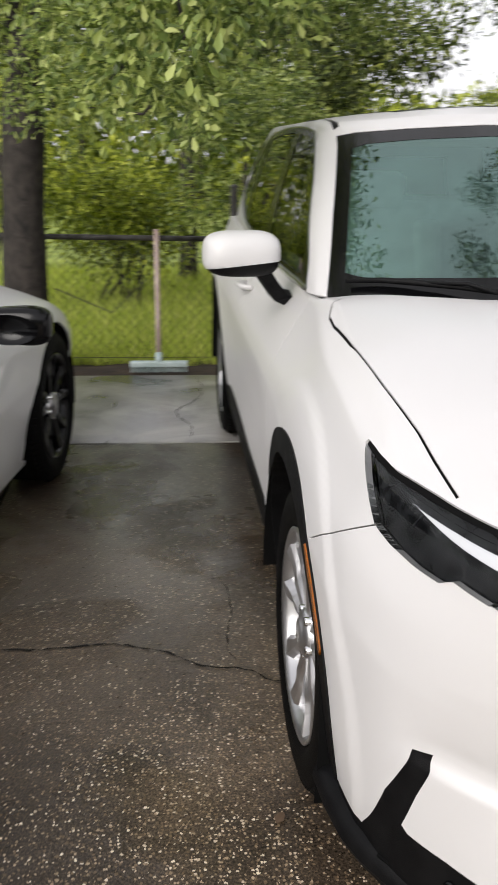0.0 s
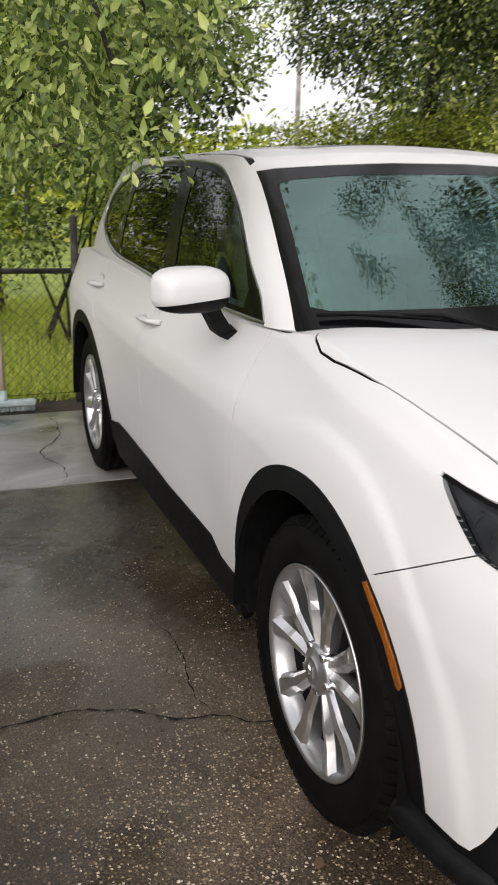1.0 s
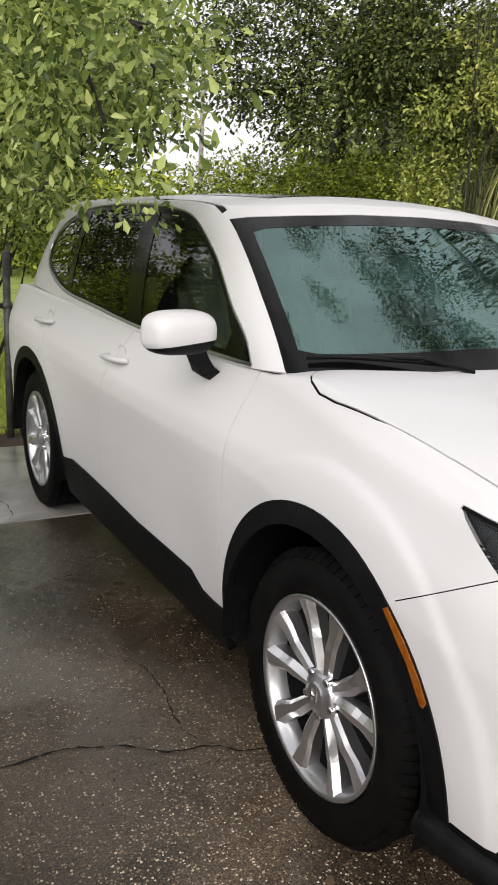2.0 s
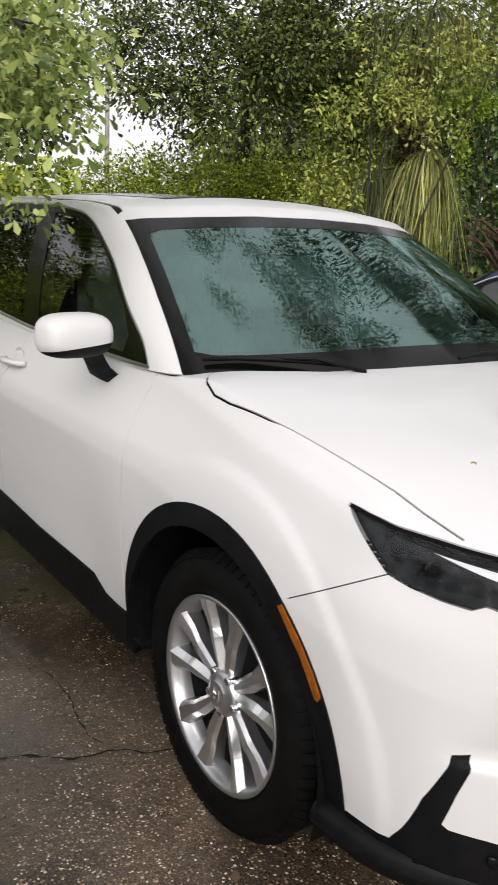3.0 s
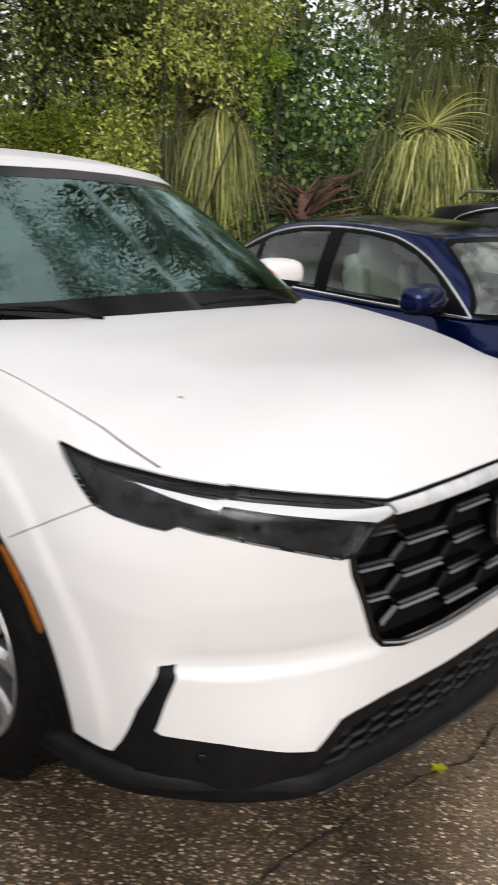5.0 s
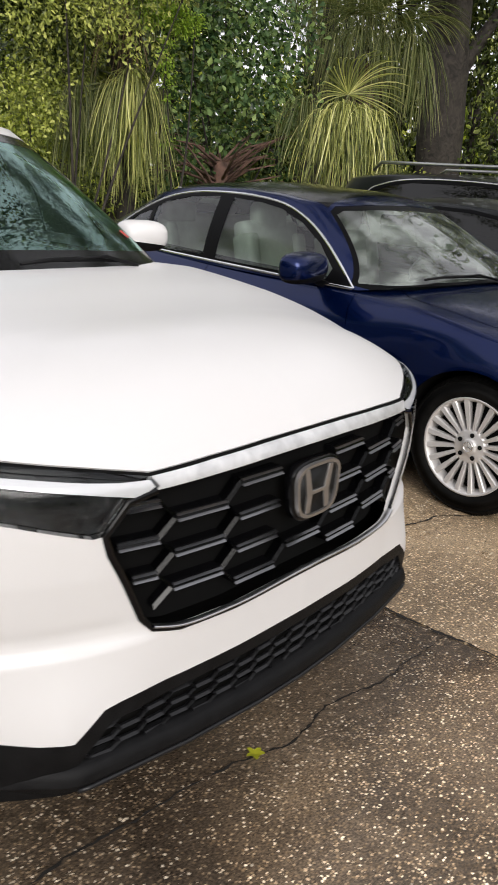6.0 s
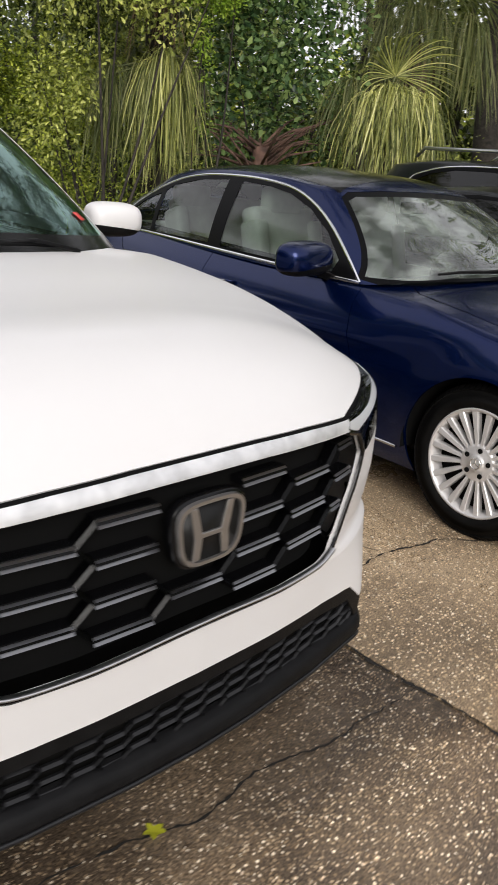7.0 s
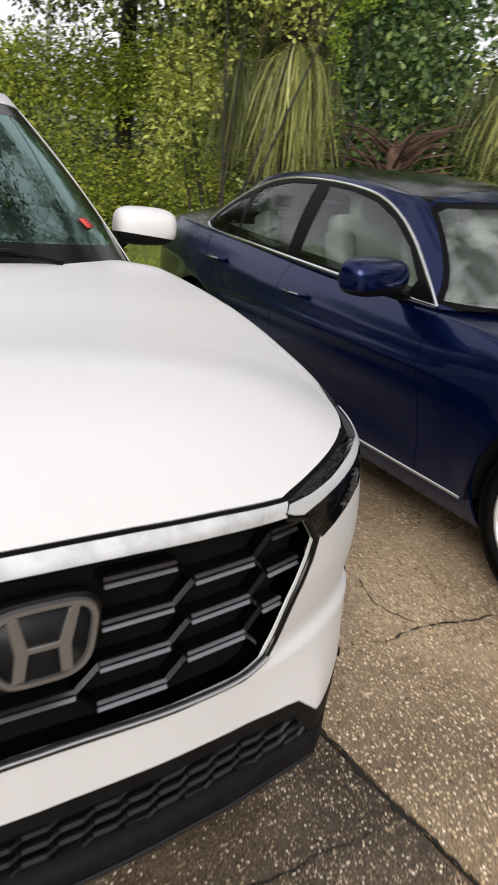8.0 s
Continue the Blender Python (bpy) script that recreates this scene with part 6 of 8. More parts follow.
def build_ground():
    bm = sheet(-24, 24, -18, 30, 60, 60, lie)
    ring = [(-1500, -1500), (1500, -1500), (1500, 1500), (-1500, 1500)]
    inner = [(-24, -18), (24, -18), (24, 30), (-24, 30)]
    vo = [bm.verts.new((x, y, -0.12)) for x, y in ring]
    vi = [bm.verts.new((x, y, -0.12)) for x, y in inner]
    for k in range(4):
        j = (k + 1) % 4
        bm.faces.new((vo[k], vo[j], vi[j], vi[k]))
    tagged(part("ground", bm, LAWN), "grassy sandy ground beyond the driveway", "ground", kind="structure")
    drive = thing("driveway", "wet worn concrete driveway in large slabs with cracks", "driveway", kind="structure")
    joint = 0.008
    cols = [(-7.0, -1.95), (-1.95, 0.947), (0.947, 4.1), (4.1, 8.5)]
    rows = [(-14.0, -9.4), (-9.4, -5.6), (-5.6, -2.7), (-2.7, 2.455), (2.455, 3.93)]
    rng = random.Random(3)
    for i, (x0, x1) in enumerate(cols):
        for j, (y0, y1) in enumerate(rows):
            b = box_bm(x0 + joint, x1 - joint, y0 + joint, y1 - joint, -0.14, rng.uniform(-0.0015, 0.0015), 0.006, 2)
            part("slab", b, SMOOTHCON if j == 4 else (CONCRETE_TAN if i >= 2 else CONCRETE), drive)
    part("joint_bed", box_bm(-7.0, 8.5, -14, 3.925, -0.16, -0.016), EARTH, drive)
    tagged(part("mulch_strip", sheet(-9, 9, 3.90, 4.45, 90, 6, lambda x, y: -0.03 + 0.035 * noise.noise((x * 4, y * 4, 3)) + (0.012 if 4.0 < y < 4.3 else 0)), EARTH), "strip of dark wet mulch along the fence", "mulch", kind="structure")


def crack(line, width, seed):
    """A ragged crack, open a few millimetres."""
    rng = random.Random(seed)
    p = spline(line, max(8, int(sum(math.dist(a, b) for a, b in zip(line, line[1:])) / 0.018)))
    bm = bmesh.new()
    prev = None
    off = 0.0
    for i, (x, y) in enumerate(p):
        t = i / (len(p) - 1)
        d = p[min(i + 1, len(p) - 1)] - p[max(i - 1, 0)]
        d /= max(1e-6, np.linalg.norm(d))
        off = off * 0.75 + rng.uniform(-0.006, 0.006)
        w = width * rng.uniform(0.15, 1.5) * min(1, 6 * t + 0.15, 6 * (1 - t) + 0.15)
        a = (x - d[1] * (off - w), y + d[0] * (off - w))
        b = (x - d[1] * (off + w), y + d[0] * (off + w))
        va, vb = bm.verts.new((*a, 0.0028)), bm.verts.new((*b, 0.0028))
        if prev:
            bm.faces.new((prev[0], va, vb, prev[1]))
        prev = (va, vb)
    bmesh.ops.recalc_face_normals(bm, faces=bm.faces[:])
    for f in bm.faces:
        if f.normal.z < 0:
            f.normal_flip()
    tagged(part("crack", bm, CRACKDARK), "dark open crack in the concrete", "crack", kind="structure")


CRACKDARK = mat("crack_shadow_soil", (0.012, 0.010, 0.008), 0.9)


def scatter_stones(n, seed):
    """Loose grit on the worn concrete."""
    rng = np.random.default_rng(seed)
    base = np.array([(0, 0, 0.6), (1, 0, 0), (0.2, 0.9, 0), (-0.8, 0.5, 0), (-0.8, -0.6, 0), (0.3, -0.9, 0)])
    faces = [(0, 1, 2), (0, 2, 3), (0, 3, 4), (0, 4, 5), (0, 5, 1)]
    V, F = [], []
    k = 0
    while k < n:
        x, y = rng.uniform(-2.6, 3.4), rng.uniform(-2.2, 1.6)
        if noise.noise((x * 0.9, y * 0.9, 7)) < rng.uniform(-0.35, 0.45):
            continue
        s = 0.0014 + 0.0040 * rng.random() ** 3
        a = rng.uniform(0, 6.28)
        c, d = math.cos(a), math.sin(a)
        q = base * s * np.array([1, rng.uniform(0.6, 1), 0.7])
        V.append(np.stack([x + q[:, 0] * c - q[:, 1] * d, y + q[:, 0] * d + q[:, 1] * c, 0.001 + q[:, 2]], 1))
        F += [tuple(i + 6 * k for i in f) for f in faces]
        k += 1
    me = bpy.data.meshes.new("grit")
    me.from_pydata(np.concatenate(V).tolist(), [], F)
    me.materials.append(GRIT)
    tagged(new("grit", me), "scattered tan gravel on the wet concrete", "gravel", kind="stuff")


def island_tint(m, stops, sheen=None):
    n, l, b = nodes(m)
    g = n.new("ShaderNodeNewGeometry")
    r = n.new("ShaderNodeValToRGB")
    while len(r.color_ramp.elements) < len(stops):
        r.color_ramp.elements.new(0.5)
    for e, (p, c) in zip(r.color_ramp.elements, stops):
        e.position, e.color = p, (*c, 1)
    l.new(g.outputs["Random Per Island"], r.inputs[0])
    l.new(r.outputs[0], b.inputs["Base Color"])
    return r.outputs[0]


GRIT = mat("tan_grit", (0.35, 0.27, 0.18), 0.45)
island_tint(GRIT, [(0.0, (0.03, 0.022, 0.015)), (0.5, (0.12, 0.084, 0.05)), (0.85, (0.26, 0.19, 0.12)), (1.0, (0.50, 0.42, 0.31))])


def leaf_mat(name, stops, rough=0.36, through=0.26):
    m = mat(name, stops[0][1], rough, spec=0.22)
    col = island_tint(m, stops)
    n, l, b = nodes(m)
    tr = n.new("ShaderNodeBsdfTranslucent")
    gain = n.new("ShaderNodeMixRGB")
    gain.blend_type = "MULTIPLY"
    gain.inputs[0].default_value = 1.0
    gain.inputs[2].default_value = (1.25, 1.35, 0.55, 1)
    l.new(col, gain.inputs[1])
    l.new(gain.outputs[0], tr.inputs[0])
    mix = n.new("ShaderNodeMixShader")
    mix.inputs[0].default_value = through
    l.new(b.outputs[0], mix.inputs[1])
    l.new(tr.outputs[0], mix.inputs[2])
    l.new(mix.outputs[0], n["Material Output"].inputs["Surface"])
    return m


LEAF_BRIGHT = leaf_mat("fresh_green_leaf", [(0.0, (0.038, 0.062, 0.014)), (0.40, (0.150, 0.205, 0.055)), (0.85, (0.37, 0.43, 0.13)), (1.0, (0.56, 0.60, 0.24))], 0.24)
LEAF_OAK = leaf_mat("oak_leaf", [(0.0, (0.014, 0.022, 0.008)), (0.5, (0.062, 0.084, 0.024)), (0.85, (0.17, 0.205, 0.055)), (1.0, (0.42, 0.45, 0.15))], 0.26, 0.2)
LEAF_OLIVE = leaf_mat("olive_green_leaf", [(0.0, (0.092, 0.113, 0.028)), (0.5, (0.287, 0.322, 0.075)), (0.85, (0.483, 0.506, 0.127)), (1.0, (0.690, 0.690, 0.230))], 0.34)
LEAF_DARK = leaf_mat("dark_glossy_leaf", [(0.0, (0.022, 0.048, 0.020)), (0.6, (0.105, 0.175, 0.065)), (1.0, (0.30, 0.40, 0.14))], 0.2)
LEAF_HEDGE = leaf_mat("hedge_leaf", [(0.0, (0.05, 0.075, 0.012)), (0.5, (0.235, 0.29, 0.042)), (1.0, (0.58, 0.61, 0.095))])
LEAF_VINE = leaf_mat("vine_leaf", [(0.0, (0.12, 0.21, 0.025)), (0.6, (0.27, 0.40, 0.045)), (1.0, (0.44, 0.55, 0.08))])
YELLOWLEAF = leaf_mat("yellowed_leaf", [(0.0, (0.40, 0.42, 0.03)), (1.0, (0.66, 0.62, 0.06))])
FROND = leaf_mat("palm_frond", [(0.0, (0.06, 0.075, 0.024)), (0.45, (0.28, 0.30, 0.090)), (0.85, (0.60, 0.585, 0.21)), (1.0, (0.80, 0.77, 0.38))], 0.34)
# darker copy of palm_frond: shade put into the colour of fronds set back
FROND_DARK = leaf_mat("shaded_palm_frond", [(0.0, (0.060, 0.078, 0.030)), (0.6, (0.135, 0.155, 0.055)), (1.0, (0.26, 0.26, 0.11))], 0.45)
FROND_DEAD = mat("dry_palm_frond", (0.14, 0.09, 0.05), 0.8)
island_tint(FROND_DEAD, [(0.0, (0.06, 0.036, 0.022)), (0.6, (0.16, 0.10, 0.056)), (1.0, (0.28, 0.19, 0.11))])
GRASSM = leaf_mat("lawn_grass", [(0.0, (0.22, 0.30, 0.04)), (0.5, (0.46, 0.52, 0.11)), (0.9, (0.68, 0.69, 0.22)), (1.0, (0.76, 0.72, 0.36))], 0.6, 0.4)
BARK = vary(mat("rough_brown_bark", (0.04, 0.03, 0.024), 0.9), (0.010, 0.008, 0.007), (0.050, 0.041, 0.034), 9, 8, bump=1.0, bump_scale=22, distort=1.5)
BARK_RED = vary(mat("reddish_fibre", (0.12, 0.05, 0.035), 0.85), (0.045, 0.024, 0.018), (0.17, 0.095, 0.070), 10, 8, bump=0.8, bump_scale=40)


def leaves_mesh(name, centres, ways, size, material, seed, width=0.5, droop=0.15, fold=0.10, face=(-0.25, -0.60, 0.75)):
    """Many small leaves in one mesh: each a folded oval blade of six triangles turned towards the open sky."""
    rng = np.random.default_rng(seed)
    n = len(centres)
    L = size * rng.uniform(0.65, 1.3, n)[:, None]
    u = np.array(ways) + rng.normal(0, 0.45, (n, 3)) - np.array([0, 0, droop])
    u /= np.linalg.norm(u, axis=1)[:, None]
    up = np.array(face) + rng.normal(0, 0.50, (n, 3))
    side = np.cross(u, up)
    side /= np.maximum(1e-6, np.linalg.norm(side, axis=1))[:, None]
    nor = np.cross(side, u)
    c = np.array(centres)
    w = L * width * 0.5
    a = c - u * L * 0.5
    tip = c + u * L * 0.5 - np.array([0, 0, 1]) * L * 0.08
    mid = c - nor * L * fold * 0.5
    up2 = nor * L * fold * 0.5
    V = np.stack([a, c - u * L * 0.16 + side * w * 0.62 + up2, c + u * L * 0.24 + side * w + up2, tip,
                  c + u * L * 0.24 - side * w + up2, c - u * L * 0.16 - side * w * 0.62 + up2, mid], 1).reshape(-1, 3)
    idx = (np.arange(n) * 7)[:, None]
    F = np.concatenate([idx + np.array((6, (k + 1) % 6, k)) for k in range(6)])
    me = bpy.data.meshes.new(name)
    me.vertices.add(len(V))
    me.vertices.foreach_set("co", V.ravel())
    me.loops.add(F.size)
    me.loops.foreach_set("vertex_index", F.ravel().astype(np.int32))
    me.polygons.add(len(F))
    me.polygons.foreach_set("loop_start", (np.arange(len(F)) * 3).astype(np.int32))
    me.update(calc_edges=True)
    me.materials.append(material)
    return me


def cloud(blobs, per_m3, seed, cluster=9, spread=0.10, hollow=0.45):
    """Leaf places in clusters spread over the outer parts of ellipsoids (x, y, z, rx, ry, rz)."""
    rng = np.random.default_rng(seed)
    C, W = [], []
    for (x, y, z, rx, ry, rz) in blobs:
        n = max(6, int(4.19 * rx * ry * rz * per_m3 / cluster))
        d = rng.normal(0, 1, (n, 3))
        d /= np.linalg.norm(d, axis=1)[:, None]
        r = rng.uniform(hollow ** 3, 1, n) ** (1 / 3)
        # an uneven outline
        lump = np.array([0.80 + 0.34 * noise.noise((q[0] * 2.1 + x, q[1] * 2.1 + y, q[2] * 2.1 + z)) for q in d])
        p = np.array([x, y, z]) + d * np.array([rx, ry, rz]) * (r * lump * 1.1)[:, None]
        for pp, dd in zip(p, d):
            k = rng.integers(cluster // 2, cluster + 3)
            q = rng.normal(0, spread, (k, 3))
            C.append(pp + q)
            W.append(np.repeat((dd * 0.5)[None], k, 0) + q / spread * 0.45)
    return np.concatenate(C), np.concatenate(W)


def limb_bm(pts, r0, r1, seed, sides=9):
    rng = random.Random(seed)
    p = spline(pts, max(6, 4 * len(pts)))
    rr = [(r0 + (r1 - r0) * (i / (len(p) - 1)) ** 0.8) * rng.uniform(0.92, 1.08) for i in range(len(p))]
    return tube_bm([tuple(q) for q in p], rr, sides)


def tree(name, label, trunk, limbs, blobs, per_m3, size, leafm, seed, bark=None, cluster=9, spread=0.10, twigs=0, hollow=0.45, width=0.5):
    """trunk: (points, r0, r1); limbs: a list of the same; blobs: the crown's masses."""
    t = thing(name, label, "tree")
    t.location = trunk[0][0]
    inv = Matrix.Translation(-Vector(trunk[0][0]))
    tr = part("trunk", limb_bm(trunk[0], trunk[1], trunk[2], seed, 14), bark or BARK, t, at=inv)
    for i, (pts, r0, r1) in enumerate(limbs):
        part("limb", limb_bm(pts, r0, r1, seed + i + 1), bark or BARK, t, at=inv)
    C, W = cloud(blobs, per_m3, seed, cluster, spread, hollow)
    if twigs:
        rng = np.random.default_rng(seed + 5)
        bits = []
        for k in rng.choice(len(C), twigs):
            p = Vector(C[k])
            b = min(blobs, key=lambda q: (Vector(q[:3]) - p).length)
            base = p.lerp(Vector(b[:3]), 0.55)
            bits.append(tube_bm([base, base.lerp(p, 0.5) + Vector(rng.normal(0, 0.03, 3)), p], [0.008, 0.005, 0.002], 4, cap=False))
        part("twig", join_bm(*bits), bark or BARK, t, at=inv)["kind"] = "stuff"
    crown = new("crown", leaves_mesh("crown", C, W, size, leafm, seed, width))
    crown.parent = t
    crown.matrix_basis = inv
    crown["kind"] = "stuff"
    return t


def shrub(label, base, blobs, per_m3, size, leafm, seed, category="shrub", name="shrub", stems=5, cluster=9, spread=0.09, width=0.5):
    t = thing(name, label, category)
    t.location = base
    inv = Matrix.Translation(-Vector(base))
    rng = random.Random(seed)
    for i in range(stems):
        b = blobs[rng.randrange(len(blobs))]
        q = Vector(base) + Vector((rng.uniform(-0.3, 0.3), rng.uniform(-0.3, 0.3), 0))
        e = Vector(b[:3]) + Vector((rng.uniform(-b[3], b[3]) * 0.5, rng.uniform(-b[4], b[4]) * 0.5, b[5] * 0.3))
        part("stem", limb_bm([q, q.lerp(e, 0.5) + Vector((rng.uniform(-0.1, 0.1), rng.uniform(-0.1, 0.1), 0)), e], 0.022, 0.006, seed + i, 6), BARK, t, at=inv)
    C, W = cloud(blobs, per_m3, seed, cluster, spread)
    crown = new("foliage", leaves_mesh("foliage", C, W, size, leafm, seed, width))
    crown.parent = t
    crown.matrix_basis = inv
    crown["kind"] = "stuff"
    return t


def fan_bm(n, length, spread, droop, rng, width=0.022, hang=0.0):
    """A palm fan at the origin facing +y: narrow folded leaflets that bend over and hang."""
    V, F = [], []
    for k in range(n):
        a = radians(-spread / 2 + spread * k / (n - 1) + rng.uniform(-2, 2))
        L = length * (0.72 + 0.28 * math.cos(a * 0.8)) * rng.uniform(0.9, 1.05)
        d = Vector((math.sin(a), math.cos(a), 0.10 * rng.uniform(0.4, 1.4)))
        d.normalize()
        p = Vector((0, 0, 0))
        steps = 7
        base = len(V)
        vel = d.copy()
        for i in range(steps + 1):
            t = i / steps
            w = width * (0.35 + 1.5 * t) * (1 - t) ** 0.55 + 0.0012
            s = vel.cross(Vector((0, 0, 1)))
            s = s.normalized() if s.length > 1e-4 else Vector((1, 0, 0))
            nn = s.cross(vel).normalized()
            V += [p - s * w * 0.5, p - nn * w * 0.35, p + s * w * 0.5]
            vel = (vel + Vector((0, 0, -1)) * droop * (0.08 + t * 1.25) / steps * 2.2).normalized()
            p = p + vel * (L / steps)
        for i in range(steps):
            q = base + 3 * i
            F += [(q, q + 1, q + 4, q + 3), (q + 1, q + 2, q + 5, q + 4)]
    bm = bmesh.new()
    vs = [bm.verts.new(v) for v in V]
    for f in F:
        bm.faces.new([vs[i] for i in f])
    return bm


def hang_bm(n, length, reach, az, arc, rng, width=0.0135):
    """A spent palm fan at the origin: long thin leaflets that spring out and then hang straight down."""
    V, F = [], []
    steps = 9
    for k in range(n):
        a = radians(az - arc / 2 + arc * k / (n - 1) + rng.uniform(-9, 9))
        r = reach * rng.uniform(0.15, 1.0)
        L = length * rng.uniform(0.42, 1.12)
        lift = reach * rng.uniform(0.05, 0.28)
        sway = Vector((rng.uniform(-0.16, 0.16), rng.uniform(-0.16, 0.16), 0)) * L
        w0 = width * rng.uniform(0.6, 1.25)
        side = Vector((-math.sin(a), math.cos(a), 0))
        base = len(V)
        for i in range(steps + 1):
            t = i / steps
            out = r * (1 - math.exp(-3.2 * t))
            z = lift * math.sin(min(1, t * 2.4) * math.pi) - L * max(0, t - 0.06) ** 1.22
            p = Vector((math.cos(a) * out, math.sin(a) * out, z)) + sway * t * t
            w = w0 * (0.45 + 1.3 * t) * (1 - t) ** 0.45 + 0.001
            nn = Vector((math.cos(a), math.sin(a), 0.3)) * w * 0.35
            V += [p - side * w * 0.5, p + nn, p + side * w * 0.5]
        for i in range(steps):
            q = base + 3 * i
            F += [(q, q + 1, q + 4, q + 3), (q + 1, q + 2, q + 5, q + 4)]
    bm = bmesh.new()
    vs = [bm.verts.new(v) for v in V]
    for f in F:
        bm.faces.new([vs[i] for i in f])
    return bm


def palm(label, base, top, fans, seed, trunk_r=0.16, leafm=None, bark=None, boots=0):
    """fans: (azimuth, elevation, stalk, fan length, droop, material)."""
    rng = random.Random(seed)
    t = thing("palm", label, "palm tree")
    t.location = base
    off = Vector(top) - Vector(base)
    part("trunk", limb_bm([(0, 0, 0), off * 0.5 + Vector((0.05, 0.02, 0)), off], trunk_r, trunk_r * 0.85, seed, 14), bark or BARK, t)
    for az, el, stalk, length, droop, m in fans:
        a, e = radians(az), radians(el)
        d = Vector((math.cos(a) * math.cos(e), math.sin(a) * math.cos(e), math.sin(e)))
        p0 = off.copy()
        p1 = p0 + d * stalk * 0.6
        p2 = p1 + (d + Vector((0, 0, -0.35))).normalized() * stalk * 0.4
        fr = part("frond", tube_bm([p0, p0.lerp(p1, 0.5), p1, p2], [0.022, 0.016, 0.012, 0.009], 5), bark if m is FROND_DEAD else FROND_STALK, t)
        way = (p2 - p1).normalized()
        if droop <= 0:
            # a hanging skirt of leaflets, as wide as -droop
            part("fan", hang_bm(66, length, -droop, az, 250, rng), m, fr, at=Matrix.Translation(p2), smooth=False)
            continue
        fan = fan_bm(38, length, 215, droop, rng, 0.016)
        quat = way.to_track_quat("Y", "Z").to_matrix().to_4x4()
        part("fan", fan, m, fr, at=Matrix.Translation(p2) @ quat, smooth=False)
    for k in range(boots):
        a = rng.uniform(0, 6.28)
        z = rng.uniform(0.72, 1.0)
        p = off * z
        d = Vector((math.cos(a), math.sin(a), rng.uniform(0.2, 1.0))).normalized()
        part("leaf_base", tube_bm([p, p + d * rng.uniform(0.35, 0.6), p + d * rng.uniform(0.7, 1.2) + Vector((0, 0, -0.12))], [0.020, 0.014, 0.006], 5), bark or BARK, t)
    return t


FROND_STALK = vary(mat("green_frond_stalk", (0.09, 0.11, 0.03), 0.5), (0.06, 0.075, 0.02), (0.14, 0.15, 0.05), 12)


def grass(n, x0, x1, y0, y1, seed, h0=0.06, h1=0.20):
    rng = np.random.default_rng(seed)
    x, y = rng.uniform(x0, x1, n), y0 + (y1 - y0) * rng.uniform(0, 1, n) ** 1.6
    a = rng.uniform(0, 2 * np.pi, n)
    h = rng.uniform(h0, h1, n)
    z = np.array([lie(p, q) for p, q in zip(x, y)])
    w = rng.uniform(0.003, 0.006, n)
    lx, ly = rng.normal(0, 0.35, n) * h, rng.normal(0, 0.35, n) * h
    b = np.stack([x, y, z - 0.005], 1)
    s = np.stack([np.cos(a) * w, np.sin(a) * w, 0 * w], 1)
    m = b + np.stack([lx * 0.35, ly * 0.35, h * 0.6], 1)
    t = b + np.stack([lx, ly, h], 1)
    V = np.stack([b - s, b + s, m + s * 0.8, m - s * 0.8, t], 1).reshape(-1, 3)
    idx = (np.arange(n) * 5)[:, None]
    F = np.concatenate([idx + np.array(f) for f in ((0, 1, 2), (0, 2, 3), (3, 2, 4))])
    me = bpy.data.meshes.new("grass")
    me.vertices.add(len(V))
    me.vertices.foreach_set("co", V.ravel())
    me.loops.add(F.size)
    me.loops.foreach_set("vertex_index", F.ravel().astype(np.int32))
    me.polygons.add(len(F))
    me.polygons.foreach_set("loop_start", (np.arange(len(F)) * 3).astype(np.int32))
    me.update(calc_edges=True)
    me.materials.append(GRASSM)
    tagged(new("grass", me), "bright yellow-green unmown grass", "grass", kind="stuff")


def build_fence():
    f = thing("fence", "rusty grey chain-link fence with a top rail", "fence", kind="structure")
    y = 4.22
    steel = GALV
    for x, h in ((-6.2, 1.0), (-3.4, 1.0), (-0.73, 1.26)):
        p = part("post", tube_bm([(x, y, -0.1), (x, y, h)], 0.026, 12), steel, f)
        part("post_cap", lathe_bm([(h, 0.03), (h + 0.012, 0.028), (h + 0.025, 0.001)], 14, "z"), steel, p, at=Matrix.Translation((x, y, 0)))
    part("top_rail", tube_bm([(-6.2, y, 0.915), (-3.4, y, 0.92), (-0.73, y, 0.91)], 0.019, 10), steel, f)
    for x in (-3.4, -0.73):
        part("rail_clamp", tube_bm([(x - 0.03, y - 0.003, 0.913), (x + 0.03, y - 0.003, 0.913)], 0.028, 10), steel, f)
    part("tension_wire", tube_bm([(-6.2, y - 0.01, 0.06), (-0.73, y - 0.01, 0.06)], 0.002, 4), steel, f)
    wires = []
    x0, x1, z0, z1 = -4.2, -0.74, 0.02, 0.905
    step = 0.072
    k = x0 - (z1 - z0)
    while k < x1:
        for sgn in (1, -1):
            a, b = (k, z0), (k + (z1 - z0), z1)
            xa, xb = max(a[0], x0), min(b[0], x1)
            if xb > xa:
                za, zb = z0 + (xa - k), z0 + (xb - k)
                if sgn < 0:
                    za, zb = z1 - (xa - k), z1 - (xb - k)
                wires.append(tube_bm([(xa, y - 0.012 * sgn * 0.3, za), (xb, y - 0.012 * sgn * 0.3, zb)], 0.0016, 3, cap=False))
        k += step
    part("mesh_wire", join_bm(*wires), steel, f)["kind"] = "stuff"
    part("loose_wire", tube_bm([(-2.0, y + 0.05, 0.55), (-1.6, y + 0.04, 0.38), (-1.35, y + 0.03, 0.62)], 0.004, 5), steel, f)


